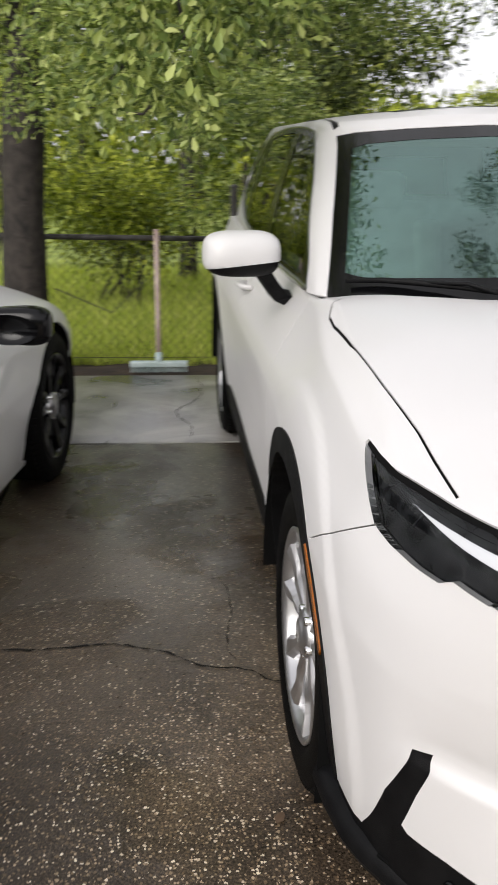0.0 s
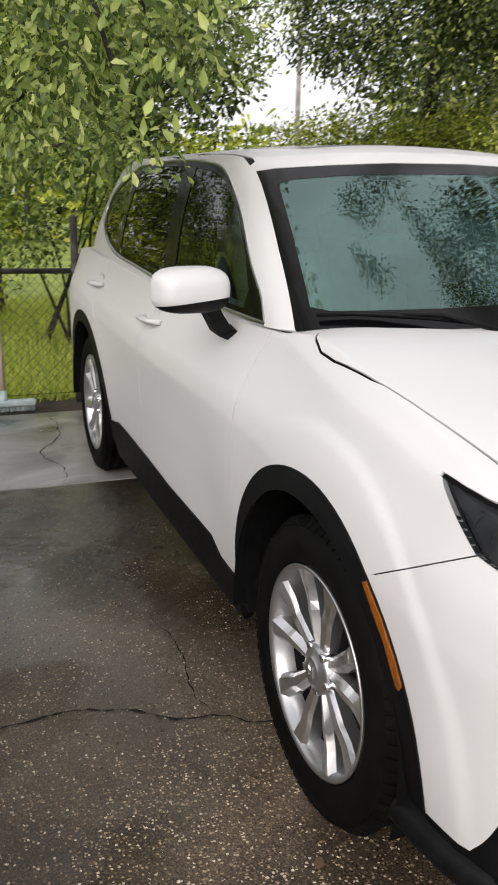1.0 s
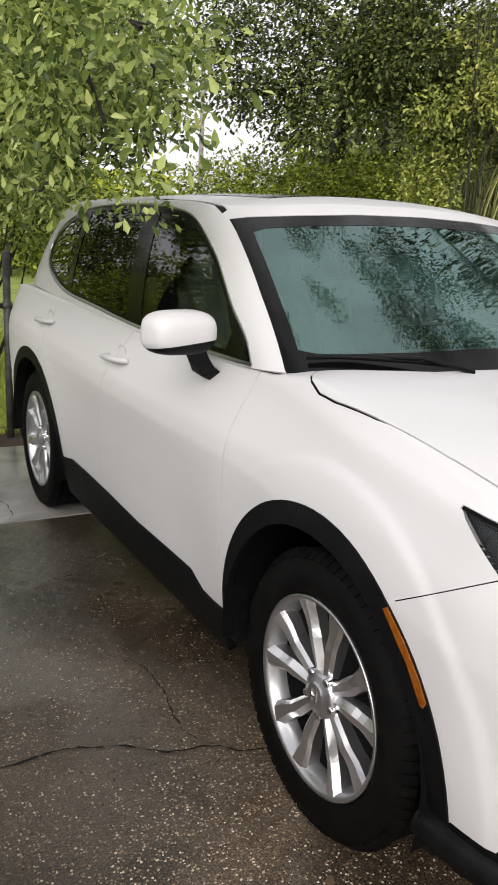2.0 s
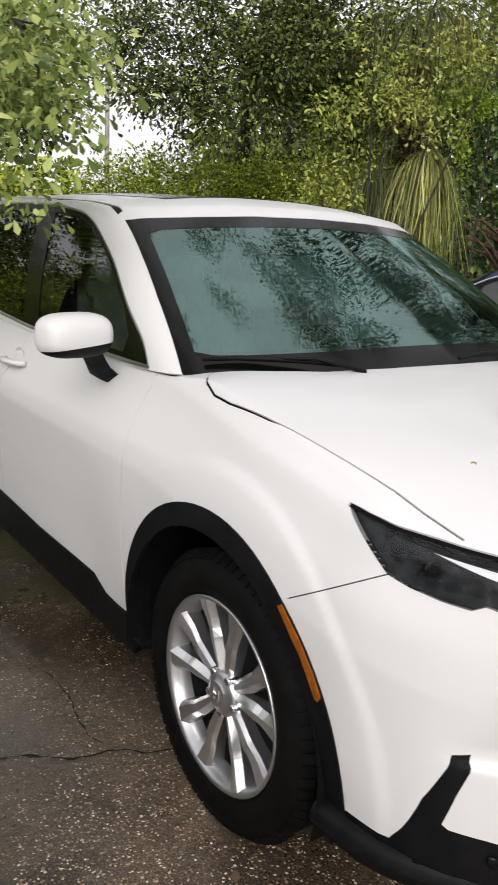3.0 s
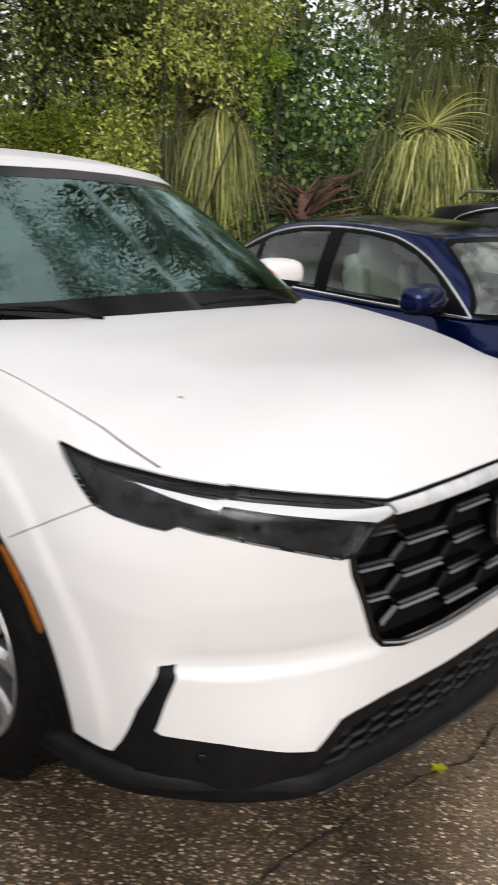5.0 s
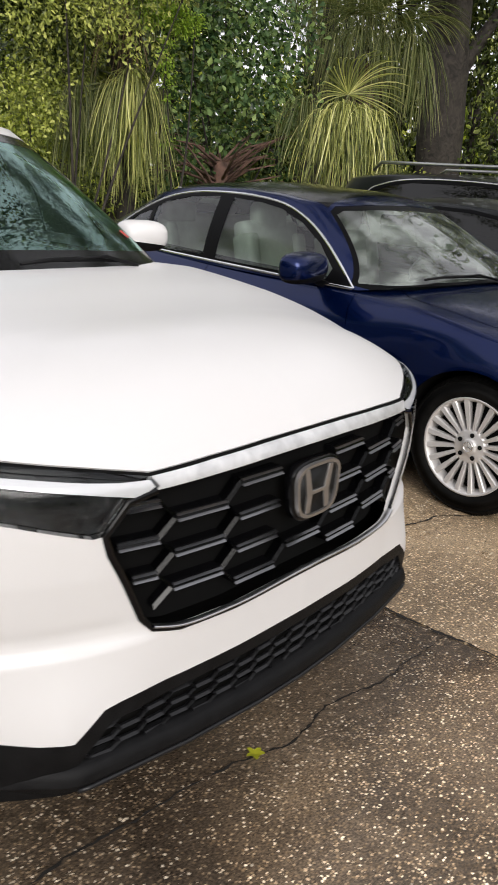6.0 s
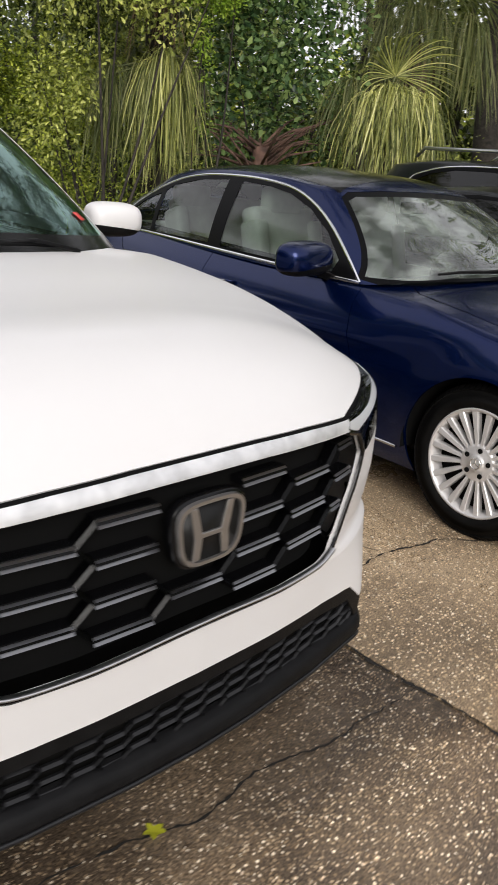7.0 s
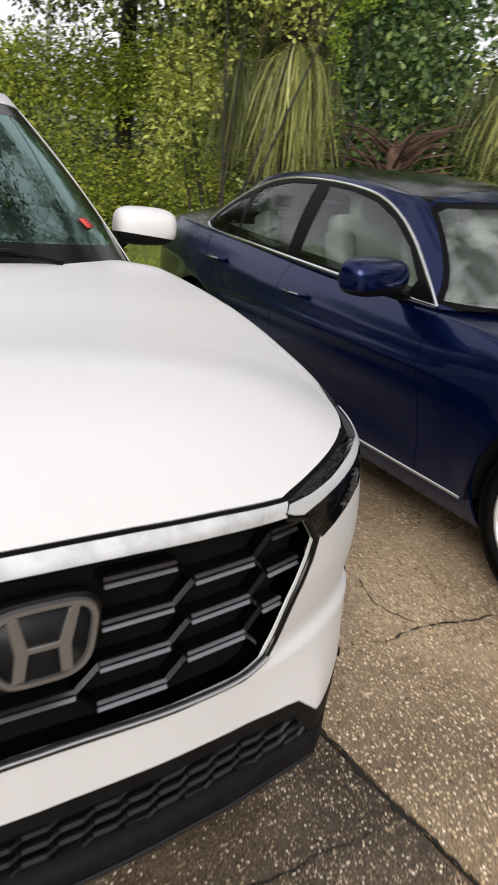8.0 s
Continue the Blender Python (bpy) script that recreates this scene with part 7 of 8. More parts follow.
GALV = vary(mat("weathered_galvanised_steel", (0.10, 0.10, 0.095), 0.55, metal=0.5), (0.04, 0.036, 0.032), (0.13, 0.125, 0.118), 14, 6, bump=0.2, bump_scale=90)


def build_broom():
    b = thing("push_broom", "push broom with a pale pinkish handle standing against the fence", "broom", pose(-1.27, 4.02, 0))
    part("handle", tube_bm([(0.0, 0.02, 0.05), (-0.002, 0.10, 0.5), (-0.004, 0.17, 0.975)], 0.019, 10), BROOMPINK, b, "pale pink wooden handle")
    part("head", box_bm(-0.205, 0.205, -0.03, 0.035, 0.035, 0.075, 0.008), BROOMBLUE, b, "pale blue head")
    part("socket", tube_bm([(0, 0.0, 0.06), (0, 0.03, 0.13)], 0.026, 10), BROOMBLUE, b)
    rng = random.Random(4)
    bits = [tube_bm([(x, y, 0.04), (x + rng.uniform(-0.006, 0.006), y + rng.uniform(-0.01, 0.01), 0.0)], 0.0035, 3, cap=False) for x in np.linspace(-0.195, 0.195, 40) for y in (-0.02, 0.0, 0.02)]
    part("bristle", join_bm(*bits), BROOMBLUE, b)["kind"] = "stuff"


BROOMPINK = vary(mat("faded_pink_wood", (0.42, 0.31, 0.28), 0.7), (0.36, 0.26, 0.23), (0.52, 0.42, 0.38), 9, bump=0.1, bump_scale=60)
BROOMBLUE = vary(mat("pale_blue_plastic", (0.45, 0.55, 0.55), 0.5), (0.38, 0.48, 0.48), (0.58, 0.66, 0.66), 12)


def fallen_leaf(name, label, at, material, size, blades=1):
    b = thing(name, label, "leaf", at)
    rng = random.Random(9)
    for k in range(blades):
        a = 360 / max(1, blades) * k
        bm = bmesh.new()
        pts = [(0, 0, 0.0), (0.3, 0.35, 0.10), (0.75, 0.22, 0.14), (1, 0, 0.05), (0.75, -0.22, 0.14), (0.3, -0.35, 0.10)]
        mid = [(0.3, 0, 0.04), (0.75, 0, 0.08)]
        vs = [bm.verts.new(Vector(p) * size) for p in pts]
        m = [bm.verts.new(Vector(p) * size) for p in mid]
        for q in ((vs[0], m[0], vs[1]), (vs[1], m[0], m[1], vs[2]), (vs[2], m[1], vs[3]), (vs[3], m[1], vs[4]), (vs[4], m[1], m[0], vs[5]), (vs[5], m[0], vs[0])):
            bm.faces.new(q)
        part("blade", bm, material, b, at=pose(0, 0, 0.001, rng.uniform(-8, 8), rng.uniform(-8, 4), a + rng.uniform(-20, 20)))


build_ground()
crack([(0.962, -0.95), (0.75, -0.945), (0.59, -0.94), (0.3, -0.89), (0.127, -0.905), (-0.137, -0.845), (-0.37, -0.83), (-0.56, -0.80), (-0.9, -0.82)], 0.0034, 1)
crack([(1.36, -0.34), (1.41, -0.378), (1.6, -0.36), (1.774, -0.415), (1.9, -0.43), (2.03, -0.54), (2.4, -0.6)], 0.0042, 2)
crack([(-1.95, 0.56), (-1.65, 0.52), (-1.45, 0.53), (-1.29, 0.507), (-1.1, 0.40), (-0.99, 0.373), (-0.92, 0.32), (-0.6, 0.25)], 0.0035, 3)
crack([(-1.02, 0.40), (-1.04, 0.52), (-1.0, 0.75), (-1.05, 1.0)], 0.002, 4)
crack([(1.6, -0.37), (1.55, -0.2), (1.62, 0.0)], 0.002, 6)
crack([(-1.12, 2.46), (-1.08, 2.7), (-1.16, 3.0), (-1.0, 3.4), (-1.02, 3.9)], 0.003, 7)
crack([(0.947, -3.4), (0.943, -2.7), (0.951, -2.0), (0.943, -1.15), (0.938, -0.94), (0.953, -0.68), (0.946, -0.1), (0.947, 0.7)], 0.0065, 8)
scatter_stones(9000, 5)
build_fence()
build_broom()
fallen_leaf("fallen_leaf", "small yellow-green leaf cluster lying on the concrete", pose(0.0, -0.875, 0.004, 0, 0, 20), YELLOWLEAF, 0.028, 5)
fallen_leaf("fallen_leaf", "small pale dry leaf stuck to the wet bonnet", pose(-0.630, -0.473, 1.0455, 8, -12, 30), LEAF_OLIVE, 0.018)
fallen_leaf("fallen_leaf", "dry yellow leaf beside the tyre", pose(-0.98, -0.22, 0.004, 0, 0, 70), FROND_DEAD, 0.035)

# ---- plants ----
tree("tree", "leafy tree with drooping bright green branches over the cars",
     ([(-2.18, 4.05, -0.1), (-2.16, 4.05, 0.8), (-2.10, 4.02, 1.7), (-2.0, 3.9, 2.6), (-1.9, 3.7, 3.6)], 0.165, 0.10),
     [([(-2.10, 4.0, 1.9), (-1.75, 3.2, 2.5), (-1.5, 2.0, 2.75), (-1.32, 1.1, 2.30), (-1.22, 0.45, 1.98)], 0.075, 0.012),
      ([(-2.0, 3.9, 2.5), (-1.2, 4.0, 3.0), (-0.3, 4.0, 3.1), (0.3, 4.1, 2.9)], 0.07, 0.015),
      ([(-1.5, 2.0, 2.75), (-1.22, 1.4, 2.3), (-1.15, 0.9, 1.75)], 0.025, 0.006),
      ([(-2.15, 4.05, 1.1), (-2.4, 4.3, 1.5), (-2.9, 4.5, 1.7)], 0.05, 0.012)],
     [(-1.9, 3.8, 2.9, 1.3, 1.1, 0.8), (-1.5, 2.4, 2.85, 0.8, 0.9, 0.55), (-0.5, 4.1, 2.9, 0.9, 0.7, 0.6), (0.2, 4.3, 2.6, 0.6, 0.5, 0.5),
      (-1.33, 0.80, 2.02, 0.24, 0.26, 0.20), (-1.22, 0.48, 1.90, 0.20, 0.20, 0.17), (-1.13, 0.36, 1.79, 0.15, 0.16, 0.15), (-1.27, 0.90, 1.78, 0.20, 0.24, 0.18), (-1.12, 0.66, 1.68, 0.13, 0.15, 0.13), (-1.19, 1.12, 1.60, 0.17, 0.2, 0.13), (-1.09, 0.78, 1.55, 0.07, 0.09, 0.07),
      (-1.05, 1.10, 1.92, 0.22, 0.26, 0.20), (-1.34, 1.35, 1.78, 0.24, 0.30, 0.26), (-1.6, 1.6, 2.1, 0.35, 0.35, 0.35), (-1.15, 1.7, 2.15, 0.35, 0.4, 0.3), (-1.5, 2.4, 2.0, 0.4, 0.4, 0.35), (-0.75, 2.7, 2.3, 0.45, 0.45, 0.3), (-1.75, 2.9, 1.75, 0.35, 0.35, 0.3),
      (-1.13, 1.5, 1.98, 0.30, 0.30, 0.25), (-1.33, 1.75, 1.75, 0.32, 0.3, 0.28), (-0.92, 1.22, 2.02, 0.24, 0.26, 0.2), (-0.78, 1.35, 1.95, 0.22, 0.25, 0.2), (-1.2, 1.28, 2.18, 0.3, 0.28, 0.22), (-1.02, 0.85, 2.06, 0.20, 0.22, 0.16), (-1.32, 0.98, 1.86, 0.24, 0.22, 0.2),
      (-2.9, 4.4, 2.0, 0.6, 0.5, 0.6), (-1.2, 4.6, 2.2, 0.8, 0.5, 0.5)],
     8600, 0.036, LEAF_BRIGHT, 11, cluster=13, spread=0.045, twigs=160, hollow=0.15)
def row_of(p0, p1, n, r, z, seed, jitter=0.25):
    rng = random.Random(seed)
    out = []
    for i in range(n):
        t = i / max(1, n - 1)
        out.append((p0[0] + (p1[0] - p0[0]) * t + rng.uniform(-jitter, jitter), p0[1] + (p1[1] - p0[1]) * t + rng.uniform(-jitter, jitter), z[0] + (z[1] - z[0]) * rng.random(),
                    r * rng.uniform(0.8, 1.25), r * rng.uniform(0.8, 1.25), r * rng.uniform(0.7, 1.15)))
    return out


# a slender shoot with large young leaves that hangs out in front of the tree
def shoot():
    t = thing("branch", "young shoot with pale yellow-green leaves hanging from the tree", "branch")
    pts = [(-1.24, 0.62, 2.20), (-1.16, 0.30, 2.07), (-1.07, -0.01, 1.955), (-1.00, -0.25, 1.925)]
    part("twig", tube_bm([tuple(p) for p in spline(pts, 14)], [0.006 - 0.0003 * i for i in range(14)], 6), BARK, t)
    rng = np.random.default_rng(8)
    line = spline(pts, 17)
    C, W = [], []
    for i in range(3, 17):
        for k in range(2):
            w = np.array([rng.normal(0, 0.8), rng.normal(-0.4, 0.5), rng.normal(0.1, 0.4)])
            w /= np.linalg.norm(w)
            C.append(line[i] + w * 0.022)
            W.append(w * 1.5)
    tip = np.array([line[-1] + np.array(d) * 0.03 for d in ((0.6, -0.5, 0.3), (-0.2, -0.8, 0.4), (0.8, 0.1, -0.2), (0.3, -0.6, -0.4))])
    yellow = new("leaf_cluster", leaves_mesh("leaf_cluster", tip, (tip - line[-1]) / 0.03, 0.055, YELLOWLEAF, 4, 0.42, 0.1))
    yellow.parent = t
    yellow["kind"] = "stuff"
    yellow["label"] = "yellowed leaves at the tip"
    ob = new("leaf_cluster", leaves_mesh("leaf_cluster", np.array(C), np.array(W), 0.060, LEAF_VINE, 3, 0.42, 0.1))
    ob.parent = t
    ob["kind"] = "stuff"


shoot()
def masses(p0, p1, z0, z1, n, r, seed, depth=0.5, shy=()):
    """Uneven leaf masses spread over an upright sheet from p0 to p1; shy: places (x, y, z, radius) left open."""
    rng = random.Random(seed)
    out = []
    dx, dy = p1[0] - p0[0], p1[1] - p0[1]
    k = math.hypot(dx, dy)
    while len(out) < n:
        t, d = rng.random(), rng.uniform(-depth, depth)
        c = (p0[0] + dx * t - dy / k * d, p0[1] + dy * t + dx / k * d, rng.uniform(z0, z1))
        if any(math.dist(c, q[:3]) < q[3] for q in shy):
            continue
        s = r * rng.uniform(0.6, 1.35)
        out.append((*c, s * rng.uniform(0.8, 1.3), s * rng.uniform(0.8, 1.3), s * rng.uniform(0.6, 1.1)))
    return out


def canopy(xs, ys, zs, n, r, seed):
    """Leaf masses high overhead, gathered on the boughs with open sky between them; thinner towards the driveway's middle."""
    rng = random.Random(seed)
    out = []
    while len(out) < n:
        x, y, z = rng.uniform(*xs), rng.uniform(*ys), rng.uniform(*zs)
        bough = noise.noise((x * 0.85, y * 0.85, 2.7)) + 0.5 * noise.noise((x * 2.1, y * 2.1, 5.1))
        if bough > 0.16 - 0.36 * smooth(x, 1.2, 3.2):
            k = r * rng.uniform(0.6, 1.3)
            out.append((x, y, z, k, k * rng.uniform(0.7, 1.3), k * rng.uniform(0.4, 0.7)))
    return out


tree("tree", "large live oak with dark small leaves and drooping boughs",
     ([(4.75, 8.6, -0.1), (4.7, 8.5, 1.2), (4.5, 8.1, 2.6), (4.2, 7.2, 4.4), (4.0, 6.3, 6.0)], 0.14, 0.06),
     [([(4.4, 7.8, 3.3), (3.6, 6.9, 3.7), (2.9, 6.8, 4.1), (2.2, 6.6, 4.6)], 0.035, 0.010), ([(4.1, 6.8, 5.0), (4.7, 5.6, 5.3), (5.2, 4.2, 5.9), (5.4, 2.8, 6.1)], 0.04, 0.012),
      ([(4.15, 7.0, 4.7), (3.1, 6.9, 5.2), (2.2, 7.2, 5.8)], 0.035, 0.010)],
     masses((2.2, 7.5), (3.3, 6.7), 2.7, 4.5, 46, 0.30, 22, 0.35, [(1.95, 7.6, 2.6, 0.5)]) + masses((3.1, 6.3), (4.0, 5.8), 2.75, 4.2, 27, 0.33, 23, 0.4) + masses((3.6, 6.5), (4.9, 5.6), 2.8, 4.6, 26, 0.36, 26, 0.4)
     + [(3.3, 6.15, 2.62, 0.22, 0.2, 0.34), (3.42, 6.05, 2.95, 0.3, 0.26, 0.4), (2.75, 6.7, 3.05, 0.16, 0.15, 0.35), (2.5, 7.0, 3.3, 0.18, 0.18, 0.35)]
     + canopy((0.3, 7.8), (0.8, 5.4), (5.3, 6.5), 235, 0.35, 24),
     2600, 0.060, LEAF_OAK, 21, cluster=11, spread=0.10, twigs=140, hollow=0.2)
shrub("clipped hedge with a bright green top", (4.2, 7.9, -0.1), row_of((2.75, 8.75), (5.3, 7.3), 16, 0.50, (1.95, 2.15), 31, 0.10) + row_of((2.75, 8.75), (5.3, 7.3), 9, 0.6, (0.5, 1.2), 32, 0.12), 2300, 0.052, LEAF_HEDGE, 33, "hedge", "hedge", 6)
shrub("loose olive-green shrub with fine leaves", (4.95, 6.25, -0.1), [(4.9, 6.3, 2.6, 0.75, 0.7, 1.2), (5.3, 6.1, 3.9, 0.8, 0.8, 0.9), (4.6, 6.6, 1.4, 0.6, 0.6, 0.9), (5.5, 6.0, 1.8, 0.6, 0.6, 1.1), (5.9, 5.9, 4.4, 0.7, 0.7, 0.8)], 2000, 0.052, LEAF_OLIVE, 41, stems=4)
shrub("tall loose shrub with light olive leaves over the palms", (4.2, 5.2, -0.1), masses((3.45, 5.3), (4.55, 4.55), 2.62, 3.5, 15, 0.27, 42, 0.25) + masses((4.55, 4.7), (5.1, 4.55), 2.85, 3.5, 6, 0.27, 43, 0.2) + [(4.0, 5.25, 2.2, 0.28, 0.25, 0.6), (3.75, 5.45, 1.8, 0.30, 0.25, 0.7)], 2500, 0.052, LEAF_OLIVE, 44, stems=4, spread=0.07)
shrub("broad dark glossy-leaved shrub", (6.35, 5.0, -0.1), [(6.05, 4.80, 2.70, 0.45, 0.4, 0.42), (6.4, 4.6, 2.62, 0.42, 0.4, 0.5), (6.2, 4.7, 3.25, 0.55, 0.5, 0.4), (5.75, 5.0, 3.05, 0.40, 0.4, 0.45), (6.75, 4.55, 3.1, 0.45, 0.45, 0.5), (5.7, 5.1, 2.45, 0.28, 0.3, 0.4), (6.5, 5.3, 1.9, 0.9, 0.35, 1.0), (7.0, 4.6, 2.1, 0.4, 0.3, 0.7)], 1500, 0.085, LEAF_DARK, 51, stems=4, cluster=7, spread=0.12, width=0.6)
shrub("hanging strand of bright green vine", (5.2, 4.95, -0.1), [(5.16, 4.86, 2.25, 0.07, 0.06, 0.26), (5.19, 4.88, 1.90, 0.055, 0.05, 0.26), (5.14, 4.85, 2.62, 0.12, 0.10, 0.26), (5.3, 4.75, 2.95, 0.28, 0.2, 0.18), (4.95, 4.9, 3.0, 0.25, 0.2, 0.16)], 26000, 0.040, LEAF_VINE, 61, "vine", "vine", 3, spread=0.035)
shrub("yellowish shrub beside the palms", (4.6, 5.9, -0.1), [(4.2, 6.0, 1.4, 0.5, 0.4, 0.9), (4.75, 5.7, 1.1, 0.4, 0.35, 0.8), (4.1, 6.2, 2.2, 0.45, 0.35, 0.5)], 1500, 0.042, LEAF_HEDGE, 65, stems=5)
shrub("low bright shrub between the palms", (7.9, 4.6, -0.1), [(7.5, 4.9, 1.0, 0.5, 0.4, 0.9), (8.3, 4.5, 1.0, 0.5, 0.4, 0.9), (9.0, 4.2, 1.2, 0.6, 0.5, 1.0), (7.3, 4.7, 2.2, 0.4, 0.35, 0.5)], 1100, 0.05, LEAF_OLIVE, 66, stems=5)

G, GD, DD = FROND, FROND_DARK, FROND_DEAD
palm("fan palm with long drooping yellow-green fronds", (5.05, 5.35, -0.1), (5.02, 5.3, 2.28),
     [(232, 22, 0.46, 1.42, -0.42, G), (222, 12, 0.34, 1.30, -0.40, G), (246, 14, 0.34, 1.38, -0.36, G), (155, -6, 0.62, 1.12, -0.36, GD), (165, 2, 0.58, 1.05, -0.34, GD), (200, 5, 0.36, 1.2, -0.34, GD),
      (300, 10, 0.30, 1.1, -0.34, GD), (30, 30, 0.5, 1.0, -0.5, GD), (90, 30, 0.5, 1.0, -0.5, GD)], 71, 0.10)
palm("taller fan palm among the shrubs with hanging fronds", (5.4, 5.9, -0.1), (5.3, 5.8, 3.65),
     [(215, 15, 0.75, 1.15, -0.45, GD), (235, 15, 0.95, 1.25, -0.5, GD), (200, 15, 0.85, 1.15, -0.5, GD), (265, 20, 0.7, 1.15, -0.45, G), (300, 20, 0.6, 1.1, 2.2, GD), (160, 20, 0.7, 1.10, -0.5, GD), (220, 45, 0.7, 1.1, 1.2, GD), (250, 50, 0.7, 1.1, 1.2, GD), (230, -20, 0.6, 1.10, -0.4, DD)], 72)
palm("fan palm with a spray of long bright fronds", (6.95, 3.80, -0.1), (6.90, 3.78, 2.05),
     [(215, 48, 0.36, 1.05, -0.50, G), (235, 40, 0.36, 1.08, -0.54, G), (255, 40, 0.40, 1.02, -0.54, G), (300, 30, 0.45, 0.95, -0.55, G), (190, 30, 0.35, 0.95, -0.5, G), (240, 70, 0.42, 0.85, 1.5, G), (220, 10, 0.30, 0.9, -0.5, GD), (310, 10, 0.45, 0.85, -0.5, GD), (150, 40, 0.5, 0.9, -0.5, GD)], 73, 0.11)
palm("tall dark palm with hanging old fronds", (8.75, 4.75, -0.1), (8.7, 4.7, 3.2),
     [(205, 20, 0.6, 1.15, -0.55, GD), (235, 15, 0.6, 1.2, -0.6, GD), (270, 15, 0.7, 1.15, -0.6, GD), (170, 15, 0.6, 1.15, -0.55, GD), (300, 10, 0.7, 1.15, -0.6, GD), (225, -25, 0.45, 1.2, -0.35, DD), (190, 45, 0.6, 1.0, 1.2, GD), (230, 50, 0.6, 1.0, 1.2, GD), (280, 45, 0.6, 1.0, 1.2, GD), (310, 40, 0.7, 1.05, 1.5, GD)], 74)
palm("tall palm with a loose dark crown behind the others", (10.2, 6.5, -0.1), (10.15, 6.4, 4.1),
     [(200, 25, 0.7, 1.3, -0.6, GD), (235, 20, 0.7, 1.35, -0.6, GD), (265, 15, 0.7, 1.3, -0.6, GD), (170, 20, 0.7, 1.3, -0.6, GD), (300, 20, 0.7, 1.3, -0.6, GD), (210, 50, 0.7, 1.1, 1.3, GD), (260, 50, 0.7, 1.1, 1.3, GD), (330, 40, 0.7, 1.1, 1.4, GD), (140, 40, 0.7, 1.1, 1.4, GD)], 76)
palm("stump of a palm with spreading reddish leaf bases", (6.2, 4.95, -0.1), (6.17, 4.9, 1.62), [], 75, 0.11, bark=BARK_RED, boots=34)

tree("tree", "old oak with a thick dark trunk and ivy",
     ([(11.1, 4.6, -0.1), (11.05, 4.6, 1.5), (10.95, 4.65, 3.0), (10.8, 4.7, 5.0), (10.6, 4.8, 7.0)], 0.40, 0.30),
     [([(10.9, 4.6, 3.4), (10.0, 4.2, 4.6), (8.6, 3.6, 5.6), (7.4, 2.6, 6.2)], 0.14, 0.04), ([(10.9, 4.55, 3.0), (11.6, 4.0, 4.4), (12.2, 3.0, 5.4)], 0.14, 0.05)],
     [(10.6, 4.6, 5.6, 1.6, 1.4, 0.9), (9.0, 3.9, 5.9, 1.3, 1.1, 0.6), (7.8, 2.6, 6.3, 1.4, 1.2, 0.5), (12.2, 3.2, 5.0, 1.4, 1.2, 1.0), (11.6, 4.0, 2.9, 0.5, 0.35, 0.8), (11.4, 4.0, 3.8, 0.5, 0.4, 0.5), (11.3, 4.2, 2.0, 0.35, 0.3, 0.4), (12.0, 3.6, 2.2, 0.6, 0.5, 1.0), (9.0, 1.6, 6.6, 0.9, 0.8, 0.35), (8.4, 0.6, 6.9, 0.8, 0.8, 0.3), (6.0, 0.4, 6.6, 0.7, 0.6, 0.3)],
     1100, 0.08, LEAF_OAK, 81, cluster=11, spread=0.12, hollow=0.25)

# beyond the fence
for seed, (x, y), h, m, lab in ((91, (-3.0, 6.6), 1.9, LEAF_HEDGE, "bright yellow-green shrub beyond the fence"), (92, (-1.7, 7.6), 1.2, LEAF_HEDGE, "bright yellow-green shrub beyond the fence"), (93, (-0.4, 6.9), 2.1, LEAF_BRIGHT, "tall leafy shrub beyond the fence"), (94, (0.9, 8.0), 2.0, LEAF_HEDGE, "rounded shrub beyond the fence"), (95, (-4.6, 7.6), 2.6, LEAF_BRIGHT, "tall leafy shrub beyond the fence")):
    rng = random.Random(seed)
    blobs = [(x + rng.uniform(-0.6, 0.6), y + rng.uniform(-0.4, 0.4), h * rng.uniform(0.45, 0.95), rng.uniform(0.45, 0.75), rng.uniform(0.4, 0.6), rng.uniform(0.4, 0.6)) for _ in range(6)]
    shrub(lab, (x, y, -0.1), blobs, 2200, 0.06, m, seed, stems=6)
tree("tree", "leafy tree in the lot beyond the fence", ([(-0.9, 9.6, -0.1), (-0.9, 9.6, 1.6), (-0.7, 9.5, 3.2)], 0.14, 0.06), [([(-0.9, 9.6, 1.6), (-1.9, 9.2, 2.6), (-2.6, 8.9, 3.1)], 0.06, 0.02), ([(-0.85, 9.6, 1.8), (0.1, 9.3, 2.8), (0.8, 9.0, 3.1)], 0.06, 0.02)],
     masses((0.5, 8.4), (1.95, 8.15), 1.7, 3.4, 16, 0.40, 103, 0.3) + [(0.5, 9.2, 3.2, 0.8, 0.8, 0.6), (1.0, 9.6, 2.5, 0.6, 0.6, 0.6), (0.4, 9.0, 2.2, 0.7, 0.6, 0.6), (0.0, 9.3, 2.9, 0.6, 0.6, 0.5), (-3.2, 9.4, 2.6, 1.0, 0.8, 0.8), (-2.7, 9.0, 3.1, 0.6, 0.6, 0.4)], 1300, 0.085, LEAF_OAK, 101, cluster=11, spread=0.12, hollow=0.25)
grass(56000, -7.5, 2.5, 4.35, 10.5, 6)
grass(9000, 2.5, 11, 4.6, 9, 7, 0.05, 0.16)


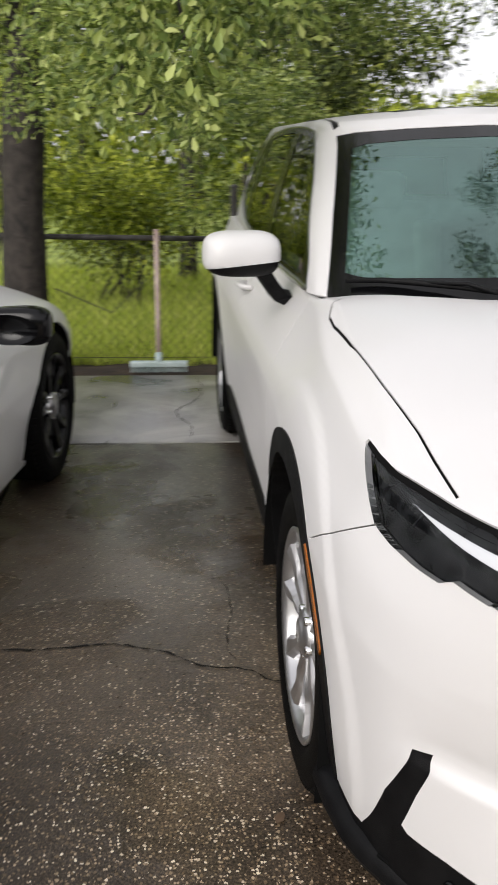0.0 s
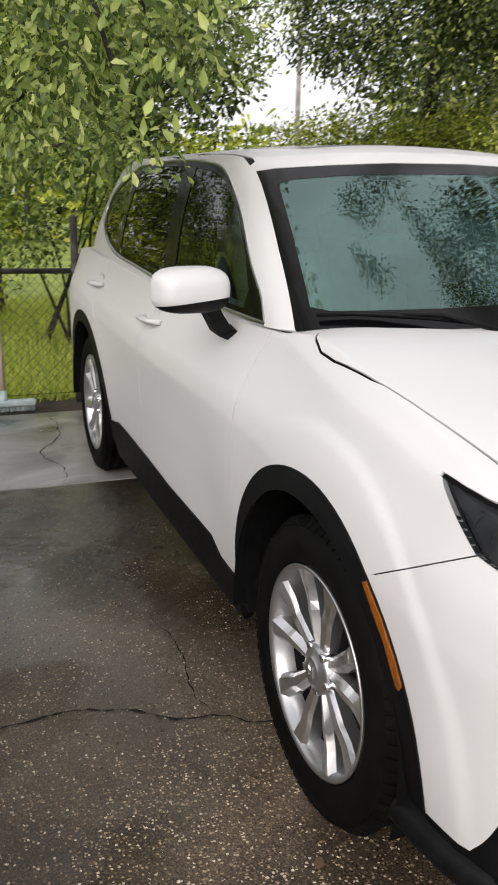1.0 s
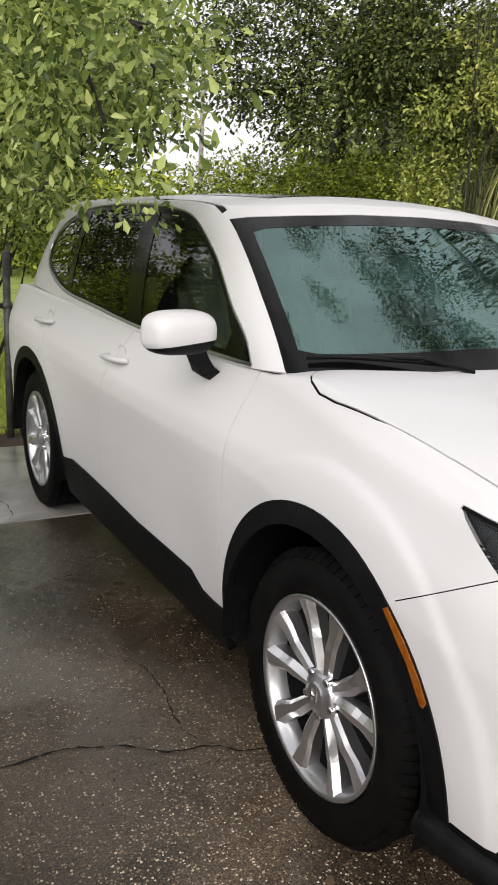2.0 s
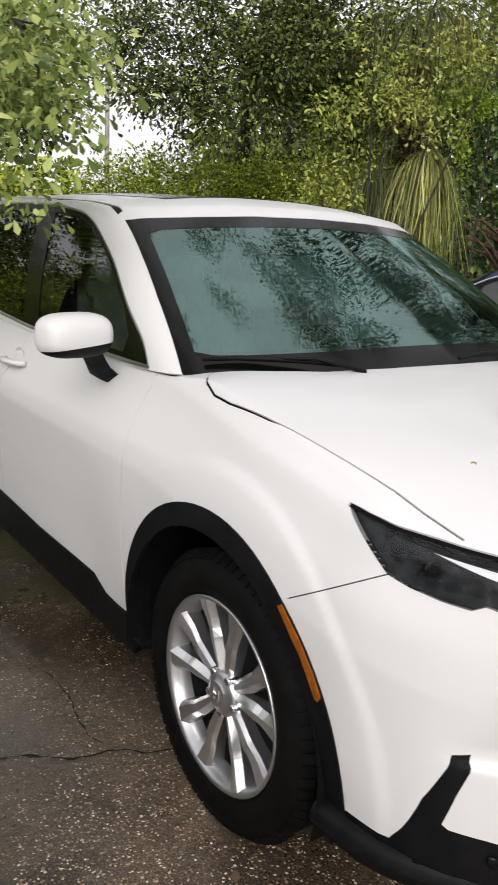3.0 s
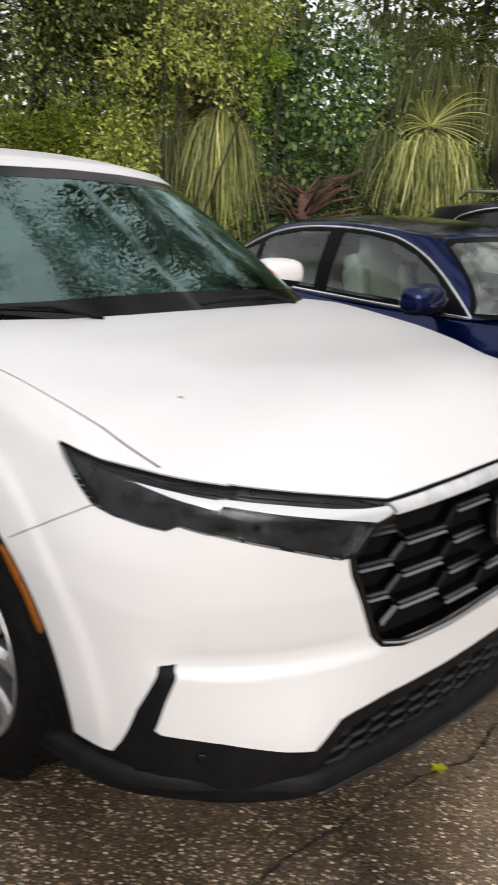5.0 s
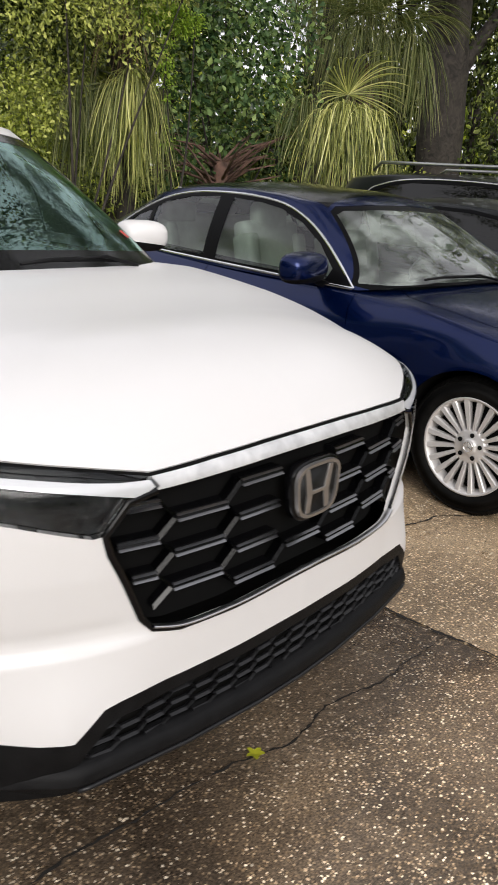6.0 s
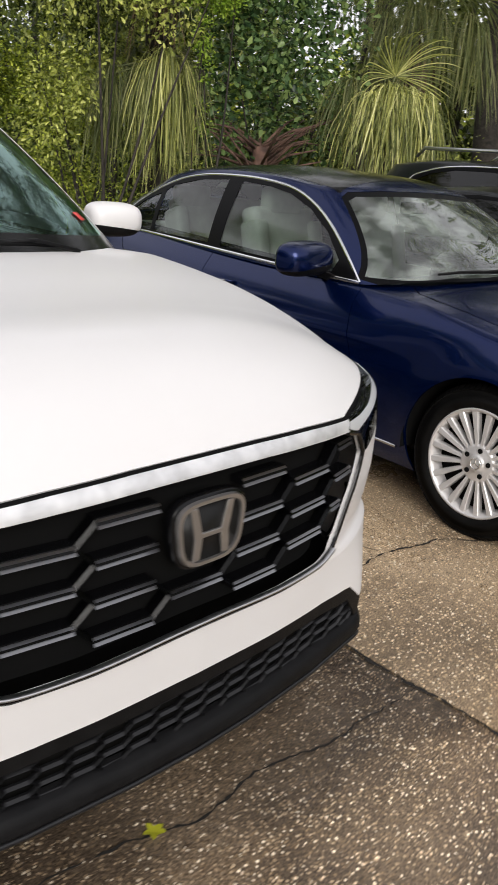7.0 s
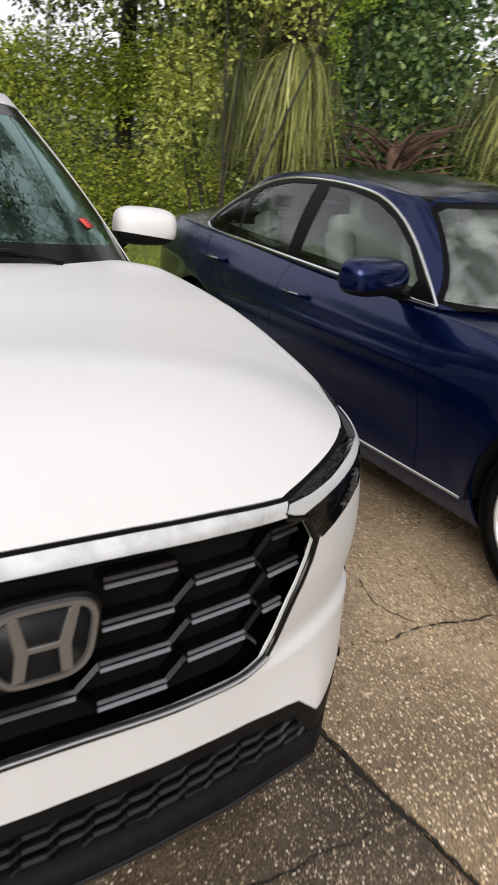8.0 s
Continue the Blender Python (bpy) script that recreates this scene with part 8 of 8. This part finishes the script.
# woods all round, far off
def woods(name, label, centre_r, a0, a1, n, h, seed, leafm, gaps=(), fine=1.0):
    rng = random.Random(seed)
    blobs, stems = [], []
    for i in range(n):
        a = a0 + (a1 - a0) * (i + rng.uniform(-0.4, 0.4)) / n
        if any(g0 < a < g1 for g0, g1 in gaps):
            hh = h * 0.30
        else:
            hh = h * rng.uniform(0.7, 1.15)
        r = centre_r * rng.uniform(0.92, 1.12)
        x, y = r * math.sin(radians(a)), r * math.cos(radians(a))
        k = 0.0
        while k < hh:
            s = centre_r * 0.052 * rng.uniform(0.8, 1.3)
            blobs.append((x + rng.uniform(-s, s), y + rng.uniform(-s, s), k + s * 0.4, s, s, s * 0.8))
            k += s * 1.1
        stems.append(limb_bm([(x, y, -0.2), (x + 0.1, y, hh * 0.5), (x, y, hh * 0.9)], 0.12, 0.05, seed + i, 6))
    C, W = cloud(blobs, 150 * fine * (14 / centre_r) ** 2.2, seed, 9, 0.22 * centre_r / 16, 0.3)
    t = thing(name, label, "woods", kind="stuff")
    part("trunk", join_bm(*stems), BARK, t)["kind"] = "stuff"
    ob = new("foliage", leaves_mesh("foliage", C, W, 0.17 * centre_r / 14 / fine ** 0.5, leafm, seed))
    ob.parent = t
    ob["kind"] = "stuff"


woods("woods", "dark green woods beyond the lot", 15, 12, 46, 20, 4.6, 111, LEAF_OAK, gaps=((12, 29.5),))
woods("woods", "tall dark woods behind the palms", 15, 46, 122, 40, 8.5, 114, LEAF_OAK, gaps=((51.5, 54.5), (59, 61)))
woods("woods", "far treeline round the property", 26, -60, 130, 84, 5.6, 112, LEAF_HEDGE, gaps=((12.5, 28.5), (54, 60)), fine=0.5)
# never in view: added to be mirrored in the car flanks
woods("woods", "unseen treeline added behind the viewpoint for reflections", 24, 130, 300, 60, 5.5, 113, LEAF_OAK, fine=0.2)

POLE = vary(mat("weathered_pole_wood", (0.25, 0.23, 0.2), 0.8), (0.18, 0.165, 0.15), (0.32, 0.30, 0.27), 8)
pole = thing("utility_pole", "slim pale utility pole with a crossarm", "pole", pose(8.5, 21.1, -0.1))
part("shaft", tube_bm([(0, 0, 0), (0, 0, 6.3)], [0.09, 0.06], 10), POLE, pole)
part("crossarm", box_bm(-0.32, 0.32, -0.04, 0.04, 5.7, 5.77, 0.01), POLE, pole)
for x in (-0.28, 0.0, 0.28):
    part("insulator", lathe_bm([(5.8, 0.03), (5.9, 0.045), (5.95, 0.02), (5.97, 0.001)], 10, "z"), POLE, pole, at=Matrix.Translation((x, 0, 0)))


for ob in bpy.data.objects:
    if ob.parent is None and ob.name.split(".")[0] in ("palm", "crack", "shrub"):
        ob["group"] = {"palm": "fan palms behind the cars", "crack": "cracks in the driveway", "shrub": "shrubs along the lot"}[ob.name.split(".")[0]]
